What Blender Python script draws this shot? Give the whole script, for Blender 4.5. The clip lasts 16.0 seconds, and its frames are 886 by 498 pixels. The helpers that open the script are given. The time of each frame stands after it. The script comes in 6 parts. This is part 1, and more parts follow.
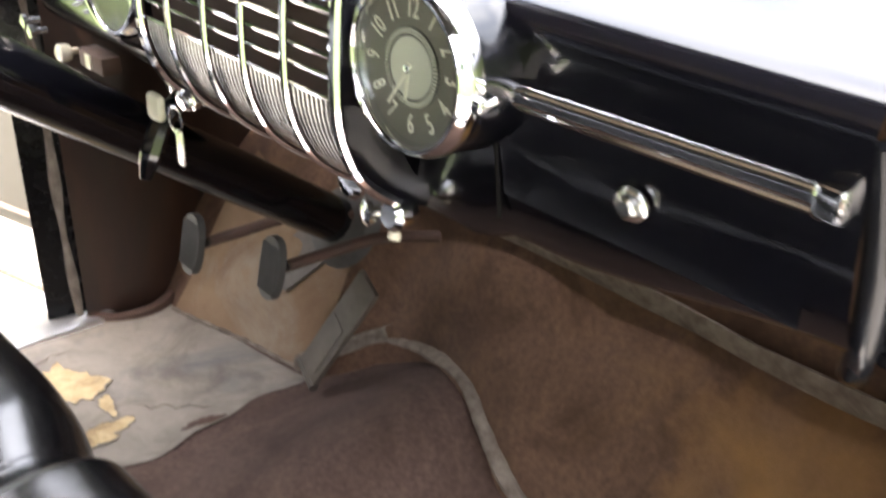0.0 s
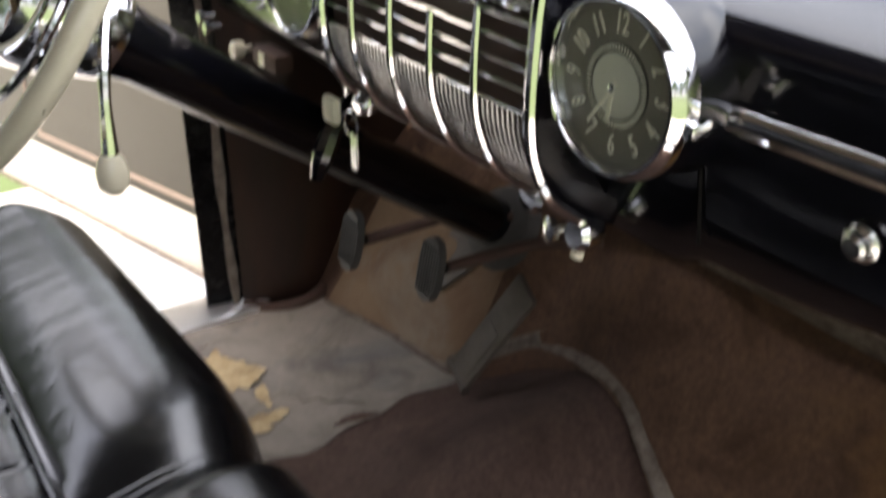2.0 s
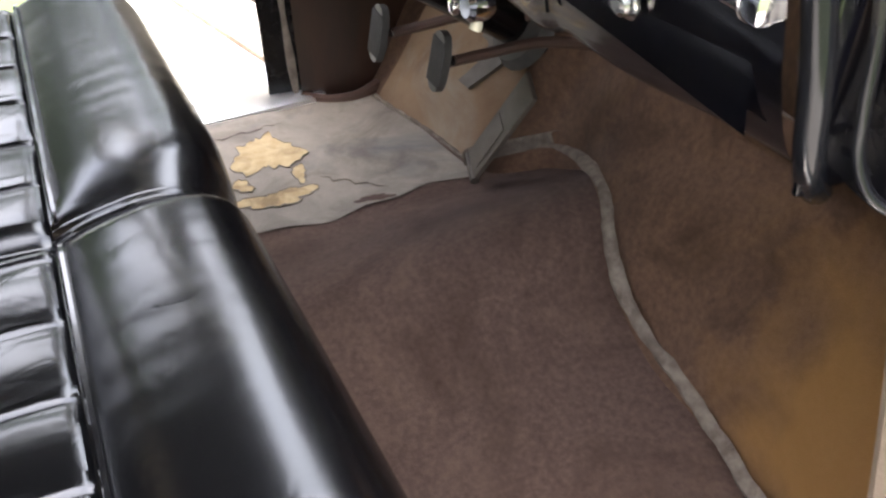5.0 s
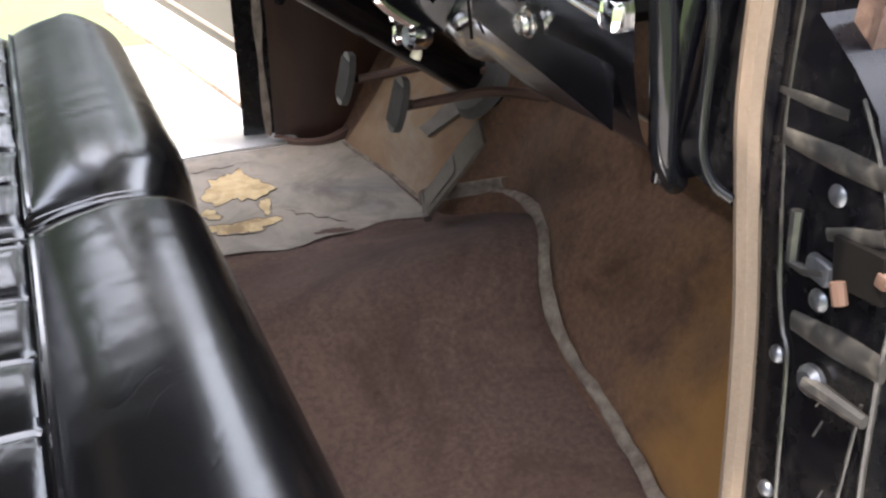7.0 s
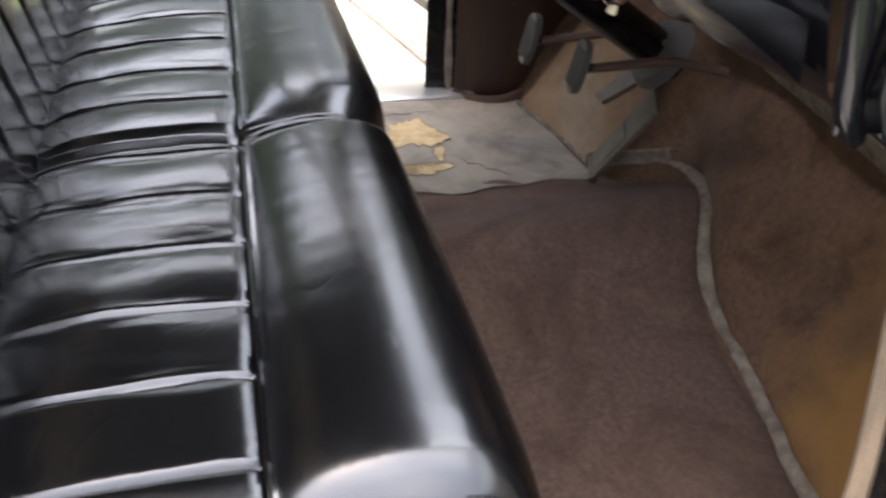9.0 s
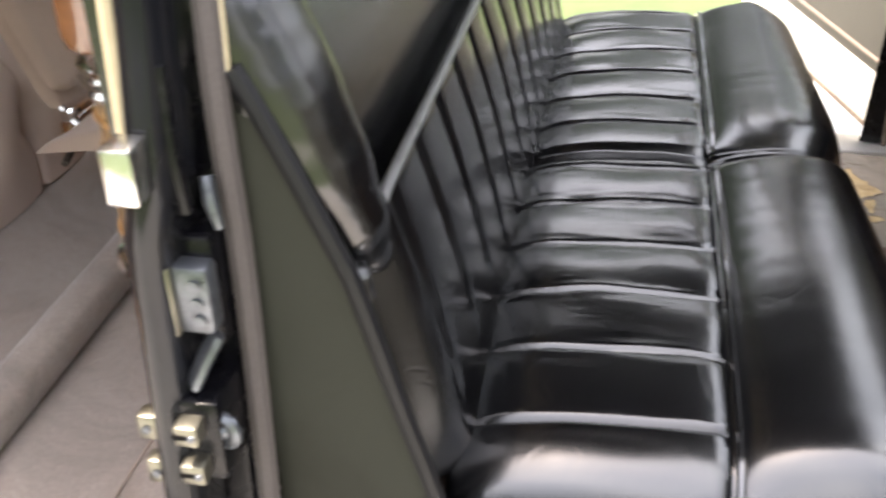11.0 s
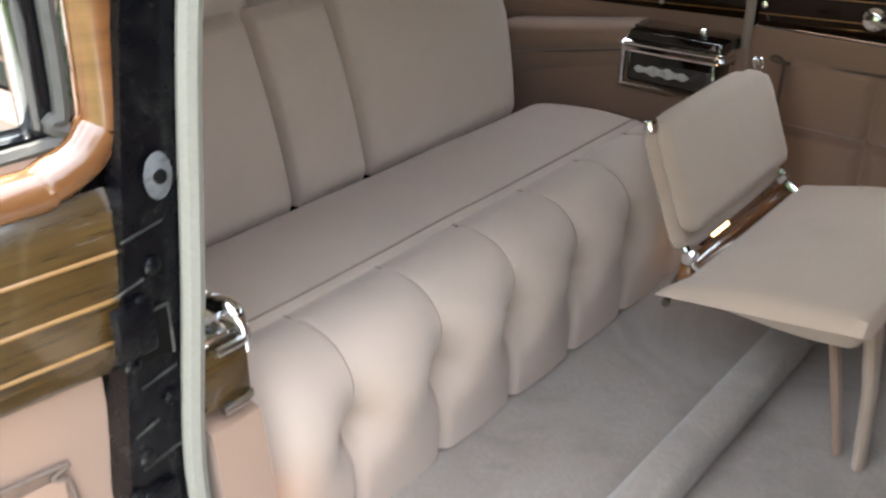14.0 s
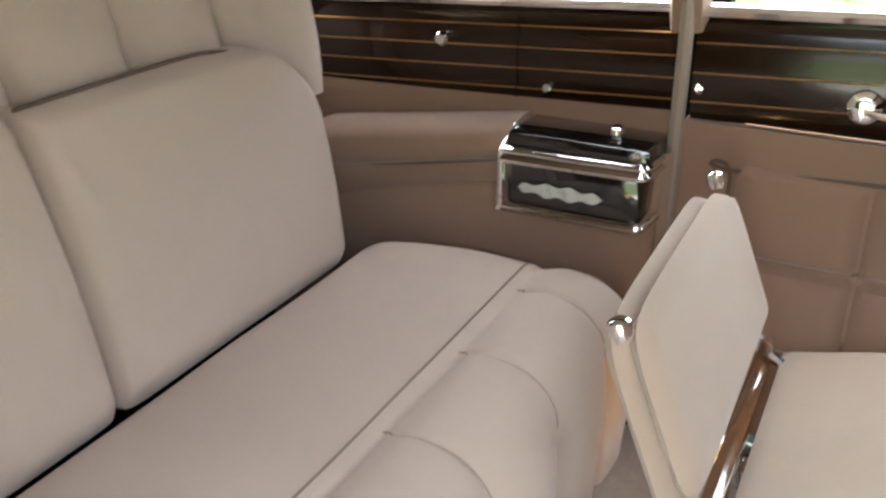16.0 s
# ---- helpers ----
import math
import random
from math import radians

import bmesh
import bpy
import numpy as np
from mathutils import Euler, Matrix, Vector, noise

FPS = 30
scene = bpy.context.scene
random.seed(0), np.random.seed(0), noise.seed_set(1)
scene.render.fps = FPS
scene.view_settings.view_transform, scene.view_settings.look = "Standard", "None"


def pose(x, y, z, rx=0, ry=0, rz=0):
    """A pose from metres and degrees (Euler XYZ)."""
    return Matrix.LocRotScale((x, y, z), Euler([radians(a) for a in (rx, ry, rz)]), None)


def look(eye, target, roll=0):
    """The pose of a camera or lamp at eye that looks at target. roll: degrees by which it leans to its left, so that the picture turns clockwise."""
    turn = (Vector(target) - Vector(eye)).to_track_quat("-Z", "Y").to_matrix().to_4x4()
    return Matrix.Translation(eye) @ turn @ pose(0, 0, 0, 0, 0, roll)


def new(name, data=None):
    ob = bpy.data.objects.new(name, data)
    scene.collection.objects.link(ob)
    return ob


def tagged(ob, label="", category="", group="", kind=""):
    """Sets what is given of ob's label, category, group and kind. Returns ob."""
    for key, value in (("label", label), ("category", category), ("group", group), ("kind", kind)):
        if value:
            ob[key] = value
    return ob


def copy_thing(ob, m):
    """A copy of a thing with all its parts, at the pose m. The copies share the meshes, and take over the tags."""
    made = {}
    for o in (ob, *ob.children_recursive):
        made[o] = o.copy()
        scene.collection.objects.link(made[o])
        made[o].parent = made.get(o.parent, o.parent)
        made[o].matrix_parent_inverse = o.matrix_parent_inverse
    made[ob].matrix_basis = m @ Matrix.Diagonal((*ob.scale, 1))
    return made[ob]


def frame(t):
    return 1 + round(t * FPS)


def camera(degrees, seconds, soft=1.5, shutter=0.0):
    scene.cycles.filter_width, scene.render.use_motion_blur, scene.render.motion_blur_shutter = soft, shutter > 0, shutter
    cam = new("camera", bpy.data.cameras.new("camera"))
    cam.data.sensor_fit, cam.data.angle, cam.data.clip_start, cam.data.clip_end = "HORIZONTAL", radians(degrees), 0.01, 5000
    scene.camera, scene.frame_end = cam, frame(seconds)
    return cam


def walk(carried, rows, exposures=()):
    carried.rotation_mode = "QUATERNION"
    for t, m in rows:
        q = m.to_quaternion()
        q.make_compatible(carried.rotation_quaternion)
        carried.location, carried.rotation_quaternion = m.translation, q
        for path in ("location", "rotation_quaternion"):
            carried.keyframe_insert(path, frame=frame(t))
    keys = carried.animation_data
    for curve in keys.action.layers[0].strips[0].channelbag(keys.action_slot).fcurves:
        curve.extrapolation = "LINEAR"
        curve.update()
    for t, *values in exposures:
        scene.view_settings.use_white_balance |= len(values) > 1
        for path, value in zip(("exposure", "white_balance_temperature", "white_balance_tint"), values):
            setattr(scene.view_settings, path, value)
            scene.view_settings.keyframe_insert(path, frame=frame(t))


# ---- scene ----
cam = camera(49.0, 16.0, soft=2.3, shutter=0.5)
PATH = [
    (0, (0.466, -0.747, 1.313), (1.663, 0.562, 0.388), 2.0),
    (0.5, (0.473, -0.685, 1.316), (1.666, 0.691, 0.491), 0.7),
    (1, (0.465, -0.671, 1.326), (1.582, 0.801, 0.561), -0.6),
    (1.5, (0.455, -0.67, 1.331), (1.528, 0.845, 0.588), -0.5),
    (2, (0.453, -0.687, 1.323), (1.435, 0.768, 0.366), 0.3),
    (2.5, (0.508, -0.729, 1.319), (1.257, 0.738, 0.185), -0.3),
    (3, (0.556, -0.755, 1.315), (1.121, 0.772, 0.153), -2.6),
    (3.5, (0.574, -0.782, 1.32), (1.09, 0.752, 0.144), -2.6),
    (4, (0.575, -0.807, 1.317), (1.132, 0.696, 0.121), -1.8),
    (4.5, (0.584, -0.848, 1.314), (1.165, 0.633, 0.102), -1.8),
    (5, (0.601, -0.919, 1.32), (1.19, 0.544, 0.09), -2.1),
    (7.3, (0.597, -1.078, 1.316), (1.251, 0.468, 0.23), 2.0),
    (7.5, (0.595, -1.093, 1.308), (1.231, 0.446, 0.2), 2.3),
    (8, (0.589, -1.125, 1.304), (1.152, 0.412, 0.155), 2.5),
    (8.2, (0.588, -1.131, 1.31), (1.111, 0.415, 0.154), 1.9),
    (10.3, (0.44, -1.238, 1.324), (0.384, 0.456, 0.262), 1.5),
    (10.5, (0.445, -1.272, 1.333), (0.275, 0.421, 0.282), -0.7),
    (11, (0.388, -1.303, 1.368), (0.07, 0.351, 0.29), -0.7),
    (11.5, (0.354, -1.385, 1.369), (-0.124, 0.277, 0.365), -1.2),
    (12, (0.367, -1.495, 1.411), (-0.297, 0.129, 0.452), -0.3),
    (12.5, (0.374, -1.49, 1.416), (-0.536, 0.025, 0.479), -1.1),
    (13, (0.289, -1.456, 1.415), (-0.753, -0.018, 0.495), -0.5),
    (13.5, (0.136, -1.356, 1.407), (-0.963, 0.045, 0.496), 0.6),
    (14, (-0.005, -1.226, 1.384), (-1.121, 0.162, 0.473), 0.3),
    (14.5, (-0.08, -1.026, 1.371), (-1.275, 0.288, 0.45), -0.9),
    (15, (-0.249, -0.824, 1.321), (-1.355, 0.558, 0.391), -0.5),
    (15.5, (-0.423, -0.69, 1.286), (-1.336, 0.855, 0.404), 0.8),
    (16, (-0.499, -0.621, 1.272), (-1.289, 1.028, 0.461), 0.9),
]
EXPOSURES = [(0.0, 3.23, 7300, 17), (0.5, 3.03, 7400, 17), (1.0, 2.63, 7400, 17), (1.5, 2.1, 7300, 17), (1.8, 2.08, 7300, 17), (2.0, 1.9, 7300, 17), (2.6, 2.43, 7100, 17), (3.5, 2.53, 7000, 17), (4.2, 2.53, 7000, 17), (5.0, 2.88, 7000, 17), (8.0, 2.64, 6900, 17), (10.6, 2.33, 7350, 17), (12.0, 2.37, 7400, 17), (12.5, 2.55, 7100, 14), (13.2, 2.74, 6700, 10), (14.0, 2.9, 6600, 7), (14.5, 3.07, 6600, 7), (15.2, 3.42, 6900, 9), (16.0, 3.66, 6900, 8)]
walk(cam, [(t, look(eye, target, roll)) for t, eye, target, roll in PATH], EXPOSURES)

# ---------------------------------------------------------------- light
SUN_AZ, SUN_EL = 180.0, 71.0
world = bpy.data.worlds.new("sky")
scene.world = world
world.use_nodes = True
wn = world.node_tree.nodes
sky = wn.new("ShaderNodeTexSky")
sky.sky_type, sky.sun_disc = "NISHITA", False
sky.sun_elevation, sky.sun_rotation = radians(SUN_EL), radians(90.0 - SUN_AZ)
sky.air_density, sky.dust_density = 1.0, 2.0
# broken white cloud over the whole sky, brighter overhead than at the horizon
wl_ = world.node_tree.links.new
wtc = wn.new("ShaderNodeTexCoord")
cloud = wn.new("ShaderNodeTexNoise")
cloud.inputs["Scale"].default_value, cloud.inputs["Detail"].default_value, cloud.inputs["Roughness"].default_value = 2.6, 7.0, 0.55
wl_(wtc.outputs["Generated"], cloud.inputs[0])
cover = wn.new("ShaderNodeMapRange")
cover.inputs[1].default_value, cover.inputs[2].default_value = 0.18, 0.74
wl_(cloud.outputs[0], cover.inputs[0])
cmix = wn.new("ShaderNodeMix")
cmix.data_type = "RGBA"
wl_(cover.outputs[0], cmix.inputs[0])
wl_(sky.outputs[0], cmix.inputs[6])
cmix.inputs[7].default_value = (6.9, 7.45, 8.25, 1)
split = wn.new("ShaderNodeSeparateXYZ")
wl_(wtc.outputs["Generated"], split.inputs[0])
height = wn.new("ShaderNodeMapRange")
height.inputs[1].default_value, height.inputs[2].default_value, height.inputs[3].default_value, height.inputs[4].default_value = 0.0, 1.0, 0.42, 2.1
wl_(split.outputs[2], height.inputs[0])
shade = wn.new("ShaderNodeMix")
shade.data_type, shade.blend_type = "RGBA", "MULTIPLY"
shade.inputs[0].default_value = 1.0
wl_(cmix.outputs[2], shade.inputs[6])
wl_(height.outputs[0], shade.inputs[7])
wl_(shade.outputs[2], wn["Background"].inputs[0])
wn["Background"].inputs[1].default_value = 0.15
sun = new("sun", bpy.data.lights.new("sun", "SUN"))
sun.data.energy, sun.data.angle, sun.data.color = 2.2, radians(0.6), (1.0, 0.95, 0.86)
sun_from = Vector((math.cos(radians(SUN_AZ)) * math.cos(radians(SUN_EL)), math.sin(radians(SUN_AZ)) * math.cos(radians(SUN_EL)), math.sin(radians(SUN_EL))))
sun.matrix_world = look(sun_from * 20, (0, 0, 0))


# ---------------------------------------------------------------- materials
def mat(name, color, rough=0.5, metal=0.0, color2=None, scale=40.0, mix=0.5, bump=0.0, bscale=300.0, coat=0.0, sheen=0.0,
        stain=None, sscale=4.0, samount=0.5, spec=0.5, rvar=0.0, aniso=None, emit=None, vary=0.0, dark=None, wrinkle=0.0, wscale=14.0, coatr=0.04):
    m = bpy.data.materials.new(name)
    m.use_nodes = True
    nt = m.node_tree
    b = nt.nodes["Principled BSDF"]
    L = nt.links.new
    b.inputs["Roughness"].default_value, b.inputs["Metallic"].default_value = rough, metal
    b.inputs["Coat Weight"].default_value, b.inputs["Sheen Weight"].default_value = coat, sheen
    b.inputs["Coat Roughness"].default_value = coatr
    b.inputs["Specular IOR Level"].default_value = spec
    tc = nt.nodes.new("ShaderNodeTexCoord")
    mp = nt.nodes.new("ShaderNodeMapping")
    L(tc.outputs["Object"], mp.inputs[0])
    if aniso:
        mp.inputs["Scale"].default_value = aniso

    def noise_at(s, detail=4.0, rough_=0.6, dist=0.0):
        n = nt.nodes.new("ShaderNodeTexNoise")
        n.inputs["Scale"].default_value, n.inputs["Detail"].default_value = s, detail
        n.inputs["Roughness"].default_value, n.inputs["Distortion"].default_value = rough_, dist
        L(mp.outputs[0], n.inputs[0])
        return n

    def mixer(a, bb, fac):
        x = nt.nodes.new("ShaderNodeMix")
        x.data_type = "RGBA"
        for s, v in ((6, a), (7, bb)):
            if isinstance(v, tuple):
                x.inputs[s].default_value = (*v, 1)
            else:
                L(v, x.inputs[s])
        L(fac, x.inputs[0])
        return x.outputs[2]

    def ramp(sock, lo, hi, top=1.0):
        r = nt.nodes.new("ShaderNodeMapRange")
        r.inputs[1].default_value, r.inputs[2].default_value, r.inputs[4].default_value = lo, hi, top
        L(sock, r.inputs[0])
        return r.outputs[0]

    col = color
    if color2:
        col = mixer(color, color2, ramp(noise_at(scale).outputs[0], 0.5 - 0.5 * mix, 0.5 + 0.5 * mix))
    if stain:
        base = col
        col = mixer(base, stain, ramp(noise_at(sscale, 6, 0.65, 0.6).outputs[0], 0.5, 0.68, samount))
    if dark:
        base2 = col
        col = mixer(base2, dark[0], ramp(noise_at(dark[1], 7, 0.7, 0.9).outputs[0], 0.46, 0.72, dark[2]))
    if vary:
        oi = nt.nodes.new("ShaderNodeObjectInfo")
        hs = nt.nodes.new("ShaderNodeHueSaturation")
        L(ramp(oi.outputs["Random"], 0, 1, 1.0), hs.inputs["Value"])
        mr = hs.inputs["Value"].links[0].from_node
        mr.inputs[3].default_value, mr.inputs[4].default_value = 1 - vary, 1 + vary
        if isinstance(col, tuple):
            hs.inputs["Color"].default_value = (*col, 1)
        else:
            L(col, hs.inputs["Color"])
        col = hs.outputs[0]
    if isinstance(col, tuple):
        b.inputs["Base Color"].default_value = (*col, 1)
    else:
        L(col, b.inputs["Base Color"])
    if rvar:
        r = nt.nodes.new("ShaderNodeMapRange")
        r.inputs[3].default_value, r.inputs[4].default_value = max(0.02, rough - rvar), min(1, rough + rvar)
        L(noise_at(sscale * 2.2, 5).outputs[0], r.inputs[0])
        L(r.outputs[0], b.inputs["Roughness"])
    if bump:
        bp = nt.nodes.new("ShaderNodeBump")
        bp.inputs["Strength"].default_value, bp.inputs["Distance"].default_value = bump, 0.002
        L(noise_at(bscale, 3).outputs[0], bp.inputs["Height"])
        L(bp.outputs[0], b.inputs["Normal"])
        if wrinkle:
            w = noise_at(wscale, 2.5, 0.5, 1.1)
            if wscale <= 1.0:
                crease = nt.nodes.new("ShaderNodeMapping")
                crease.inputs["Scale"].default_value = (5.0, 30.0, 9.0)
                L(tc.outputs["Object"], crease.inputs[0])
                L(crease.outputs[0], w.inputs[0])
                w.inputs["Distortion"].default_value = 0.0
            a = nt.nodes.new("ShaderNodeMath")
            a.operation = "SUBTRACT"
            a.inputs[1].default_value = 0.5
            L(w.outputs[0], a.inputs[0])
            ab = nt.nodes.new("ShaderNodeMath")
            ab.operation = "ABSOLUTE"
            L(a.outputs[0], ab.inputs[0])
            b2 = nt.nodes.new("ShaderNodeBump")
            b2.inputs["Strength"].default_value, b2.inputs["Distance"].default_value = wrinkle, 0.003
            L(w.outputs[0] if wscale <= 1.0 else ramp(ab.outputs[0], 0.0, 0.045), b2.inputs["Height"])
            L(b2.outputs[0], bp.inputs["Normal"])
    if emit:
        b.inputs["Emission Color"].default_value, b.inputs["Emission Strength"].default_value = (*emit[:3], 1), emit[3]
    return m


M = {
    "enamel": mat("black_enamel", (0.0015, 0.0015, 0.0024), 0.13, spec=0.5, coat=0.3, color2=(0.0028, 0.0028, 0.004), scale=6, rvar=0.05, coatr=0.09),
    "jamb": mat("jamb_black_paint", (0.0018, 0.0018, 0.0026), 0.26, spec=0.2, coat=0.06, stain=(0.03, 0.028, 0.026), sscale=24, samount=0.25, dark=((0.03, 0.028, 0.026), 45.0, 0.10), bump=0.10, bscale=70, rvar=0.12),
    "flange": mat("weathered_black_flange", (0.004, 0.0045, 0.006), 0.14, spec=0.3, color2=(0.008, 0.008, 0.009), scale=20, stain=(0.02, 0.018, 0.014), sscale=20, samount=0.3, rvar=0.08),
    "worncast": mat("worn_grey_casting", (0.13, 0.14, 0.155), 0.32, 0.85, rvar=0.12, stain=(0.05, 0.05, 0.055), sscale=60, samount=0.6, bump=0.08, bscale=300),
    "jambgrey": mat("worn_grey_black_paint", (0.010, 0.010, 0.010), 0.32, coat=0.3, color2=(0.028, 0.027, 0.025), scale=40, stain=(0.085, 0.078, 0.066), sscale=55, samount=0.6, bump=0.1, bscale=200),
    "leather": mat("black_leather", (0.0009, 0.0009, 0.0012), 0.225, coat=0.0, spec=0.5, color2=(0.0018, 0.0018, 0.0021), scale=18, bump=0.015, bscale=500, rvar=0.05, wrinkle=0.04, wscale=11.0),
    "wornpiping": mat("worn_grey_piping", (0.10, 0.10, 0.098), 0.30, spec=0.6, stain=(0.01, 0.01, 0.011), sscale=30, samount=0.35, bump=0.05, bscale=300),
    "blackwelt": mat("dull_black_welt", (0.003, 0.003, 0.0035), 0.5, spec=0.3, bump=0.05, bscale=300),
    "piping": mat("black_piping", (0.004, 0.004, 0.0045), 0.18, spec=0.8, coat=0.6, bump=0.06, bscale=300),
    "cloth": mat("rose_beige_broadcloth", (0.41, 0.318, 0.262), 0.85, color2=(0.45, 0.354, 0.297), scale=900, sheen=0.15, bump=0.10, bscale=1400, stain=(0.34, 0.275, 0.228), sscale=5, samount=0.25, spec=0.2),
    # tan broadcloth, also darkened in colour for the jump seat's dimmer light
    "clothshaded": mat("shaded_tan_broadcloth", (0.325, 0.243, 0.187), 0.85, color2=(0.365, 0.275, 0.215), scale=900, sheen=0.15, bump=0.10, bscale=1400, stain=(0.27, 0.20, 0.155), sscale=5, samount=0.3, spec=0.2),
    "clothdark": mat("tan_broadcloth", (0.222, 0.138, 0.097), 0.85, color2=(0.26, 0.165, 0.119), scale=900, sheen=0.25, bump=0.10, bscale=1400, stain=(0.25, 0.15, 0.10), sscale=5, samount=0.3, spec=0.2),
    "cord": mat("beige_welt_cord", (0.25, 0.195, 0.155), 0.85, sheen=0.1, bump=0.1, bscale=900),
    "greycloth": mat("grey_green_trim_cloth", (0.11, 0.105, 0.088), 0.75, color2=(0.13, 0.124, 0.105), scale=600, bump=0.10, bscale=1000, stain=(0.09, 0.084, 0.07), sscale=6, samount=0.4, spec=0.3),
    "panelcloth": mat("dark_green_grey_trim", (0.022, 0.023, 0.0175), 0.6, color2=(0.028, 0.029, 0.022), scale=600, bump=0.1, bscale=1000, stain=(0.012, 0.010, 0.007), sscale=5, samount=0.3, spec=0.06),
    "windlacedark": mat("dark_taupe_windlace", (0.045, 0.037, 0.033), 0.8, color2=(0.06, 0.05, 0.045), scale=300, bump=0.15, bscale=700),
    "carpet": mat("worn_brown_carpet", (0.058, 0.034, 0.026), 0.95, color2=(0.116, 0.076, 0.059), scale=120, mix=0.6, dark=((0.036, 0.019, 0.014), 3.6, 0.85), bump=0.6, bscale=520, stain=(0.13, 0.085, 0.06), sscale=7, samount=0.4, spec=0.1, sheen=0.04),
    "toecarpet": mat("rust_stained_carpet", (0.068, 0.038, 0.025), 0.95, color2=(0.13, 0.076, 0.048), scale=110, mix=0.6, dark=((0.034, 0.017, 0.011), 6.0, 0.8), bump=0.6, bscale=520, stain=(0.17, 0.095, 0.04), sscale=4.4, samount=0.4, spec=0.1, sheen=0.04),
    "rubber": mat("worn_grey_rubber_mat", (0.18, 0.155, 0.125), 0.75, color2=(0.26, 0.225, 0.18), scale=22, mix=0.6, dark=((0.085, 0.066, 0.05), 9.0, 0.7), bump=0.3, bscale=220, stain=(0.095, 0.097, 0.10), sscale=5, samount=0.7, spec=0.3),
    "accplate": mat("worn_olive_rubber", (0.05, 0.038, 0.028), 0.6, color2=(0.095, 0.078, 0.06), scale=30, stain=(0.05, 0.036, 0.026), sscale=18, samount=0.7, bump=0.2, bscale=200),
    "padrubber": mat("grey_pedal_rubber", (0.05, 0.047, 0.042), 0.65, color2=(0.068, 0.062, 0.055), scale=60, bump=0.1, bscale=300, spec=0.3),
    "jute": mat("exposed_yellow_jute", (0.36, 0.255, 0.13), 0.95, color2=(0.50, 0.39, 0.23), scale=50, stain=(0.17, 0.115, 0.065), sscale=16, samount=0.8, bump=0.5, bscale=400, spec=0.1),
    "strip": mat("worn_grey_binding", (0.095, 0.075, 0.058), 0.85, color2=(0.20, 0.165, 0.13), scale=45, mix=0.4, bump=0.5, bscale=160, stain=(0.06, 0.042, 0.033), sscale=22, samount=0.75, spec=0.2),
    "seamcord": mat("rose_brown_seam", (0.215, 0.158, 0.126), 0.85, bump=0.1, bscale=900),
    "browncord": mat("dark_brown_welt_cord", (0.11, 0.075, 0.058), 0.85, bump=0.1, bscale=900),
    "windlacepale": mat("pale_grey_windlace", (0.16, 0.148, 0.122), 0.85, color2=(0.19, 0.176, 0.147), scale=200, bump=0.1, bscale=900),
    "tanboard": mat("scuffed_tan_floorboard", (0.135, 0.085, 0.050), 0.8, color2=(0.20, 0.135, 0.082), scale=14, mix=0.7, dark=((0.10, 0.05, 0.03), 7.0, 0.6), bump=0.3, bscale=200, stain=(0.19, 0.165, 0.13), sscale=5, samount=0.7, spec=0.15),
    "ribmetal": mat("dull_speaker_rib_metal", (0.36, 0.36, 0.35), 0.25, 1.0, rvar=0.08),
    "taupe": mat("taupe_wool_carpet", (0.185, 0.147, 0.123), 0.95, color2=(0.30, 0.25, 0.215), scale=150, mix=0.8, dark=((0.14, 0.115, 0.092), 4.5, 0.75), bump=0.7, bscale=600, stain=(0.22, 0.165, 0.13), sscale=6, samount=0.6, spec=0.1, sheen=0.3),
    "chrome": mat("polished_chrome", (0.82, 0.82, 0.83), 0.07, 1.0, rvar=0.03),
    "dullchrome": mat("brushed_nickel", (0.62, 0.62, 0.60), 0.24, 1.0, rvar=0.08, bump=0.05, bscale=200),
    "brass": mat("yellowed_zinc_strike", (0.22, 0.21, 0.17), 0.35, 1.0, rvar=0.1),
    "wood": mat("walnut_veneer", (0.007, 0.0024, 0.001), 0.16, color2=(0.022, 0.0085, 0.0032), scale=9, mix=0.7, aniso=(1.0, 1.0, 14.0), spec=0.35, coat=0.15, bump=0.03, bscale=60),
    # brighter copy of the walnut, with the light on the near door put into its colour
    "woodgold": mat("lit_figured_walnut", (0.026, 0.014, 0.0042), 0.22, color2=(0.066, 0.036, 0.010), scale=10, mix=0.5, aniso=(1.0, 1.0, 12.0), coat=0.5, bump=0.03, bscale=60),
    "woodamber": mat("amber_figured_walnut", (0.13, 0.066, 0.018), 0.22, color2=(0.21, 0.115, 0.036), scale=10, mix=0.7, aniso=(1.0, 1.0, 12.0), coat=0.6, bump=0.03, bscale=60),
    "woodred": mat("varnished_cherry_frame", (0.10, 0.038, 0.013), 0.18, color2=(0.15, 0.062, 0.022), scale=12, aniso=(1, 1, 6), coat=0.9),
    "inlay": mat("pale_wood_inlay", (0.20, 0.105, 0.038), 0.25, color2=(0.26, 0.14, 0.055), scale=40, coat=0.7),
    "ivory": mat("ivory_plastic", (0.60, 0.54, 0.40), 0.25, color2=(0.66, 0.60, 0.46), scale=12, coat=0.4),
    "dial": mat("brown_dial_face", (0.14, 0.125, 0.10), 0.32, color2=(0.165, 0.148, 0.12), scale=8),
    "dialring": mat("dark_minute_track", (0.03, 0.028, 0.022), 0.4),
    "speedoface": mat("pale_bronze_dial", (0.15, 0.135, 0.085), 0.32, color2=(0.24, 0.22, 0.15), scale=30, spec=0.6, stain=(0.07, 0.06, 0.035), sscale=25, samount=0.6),
    "gaugecard": mat("cream_gauge_card", (0.30, 0.27, 0.20), 0.35, color2=(0.14, 0.12, 0.08), scale=120, aniso=(1, 0.3, 3.0), mix=0.8, spec=0.5),
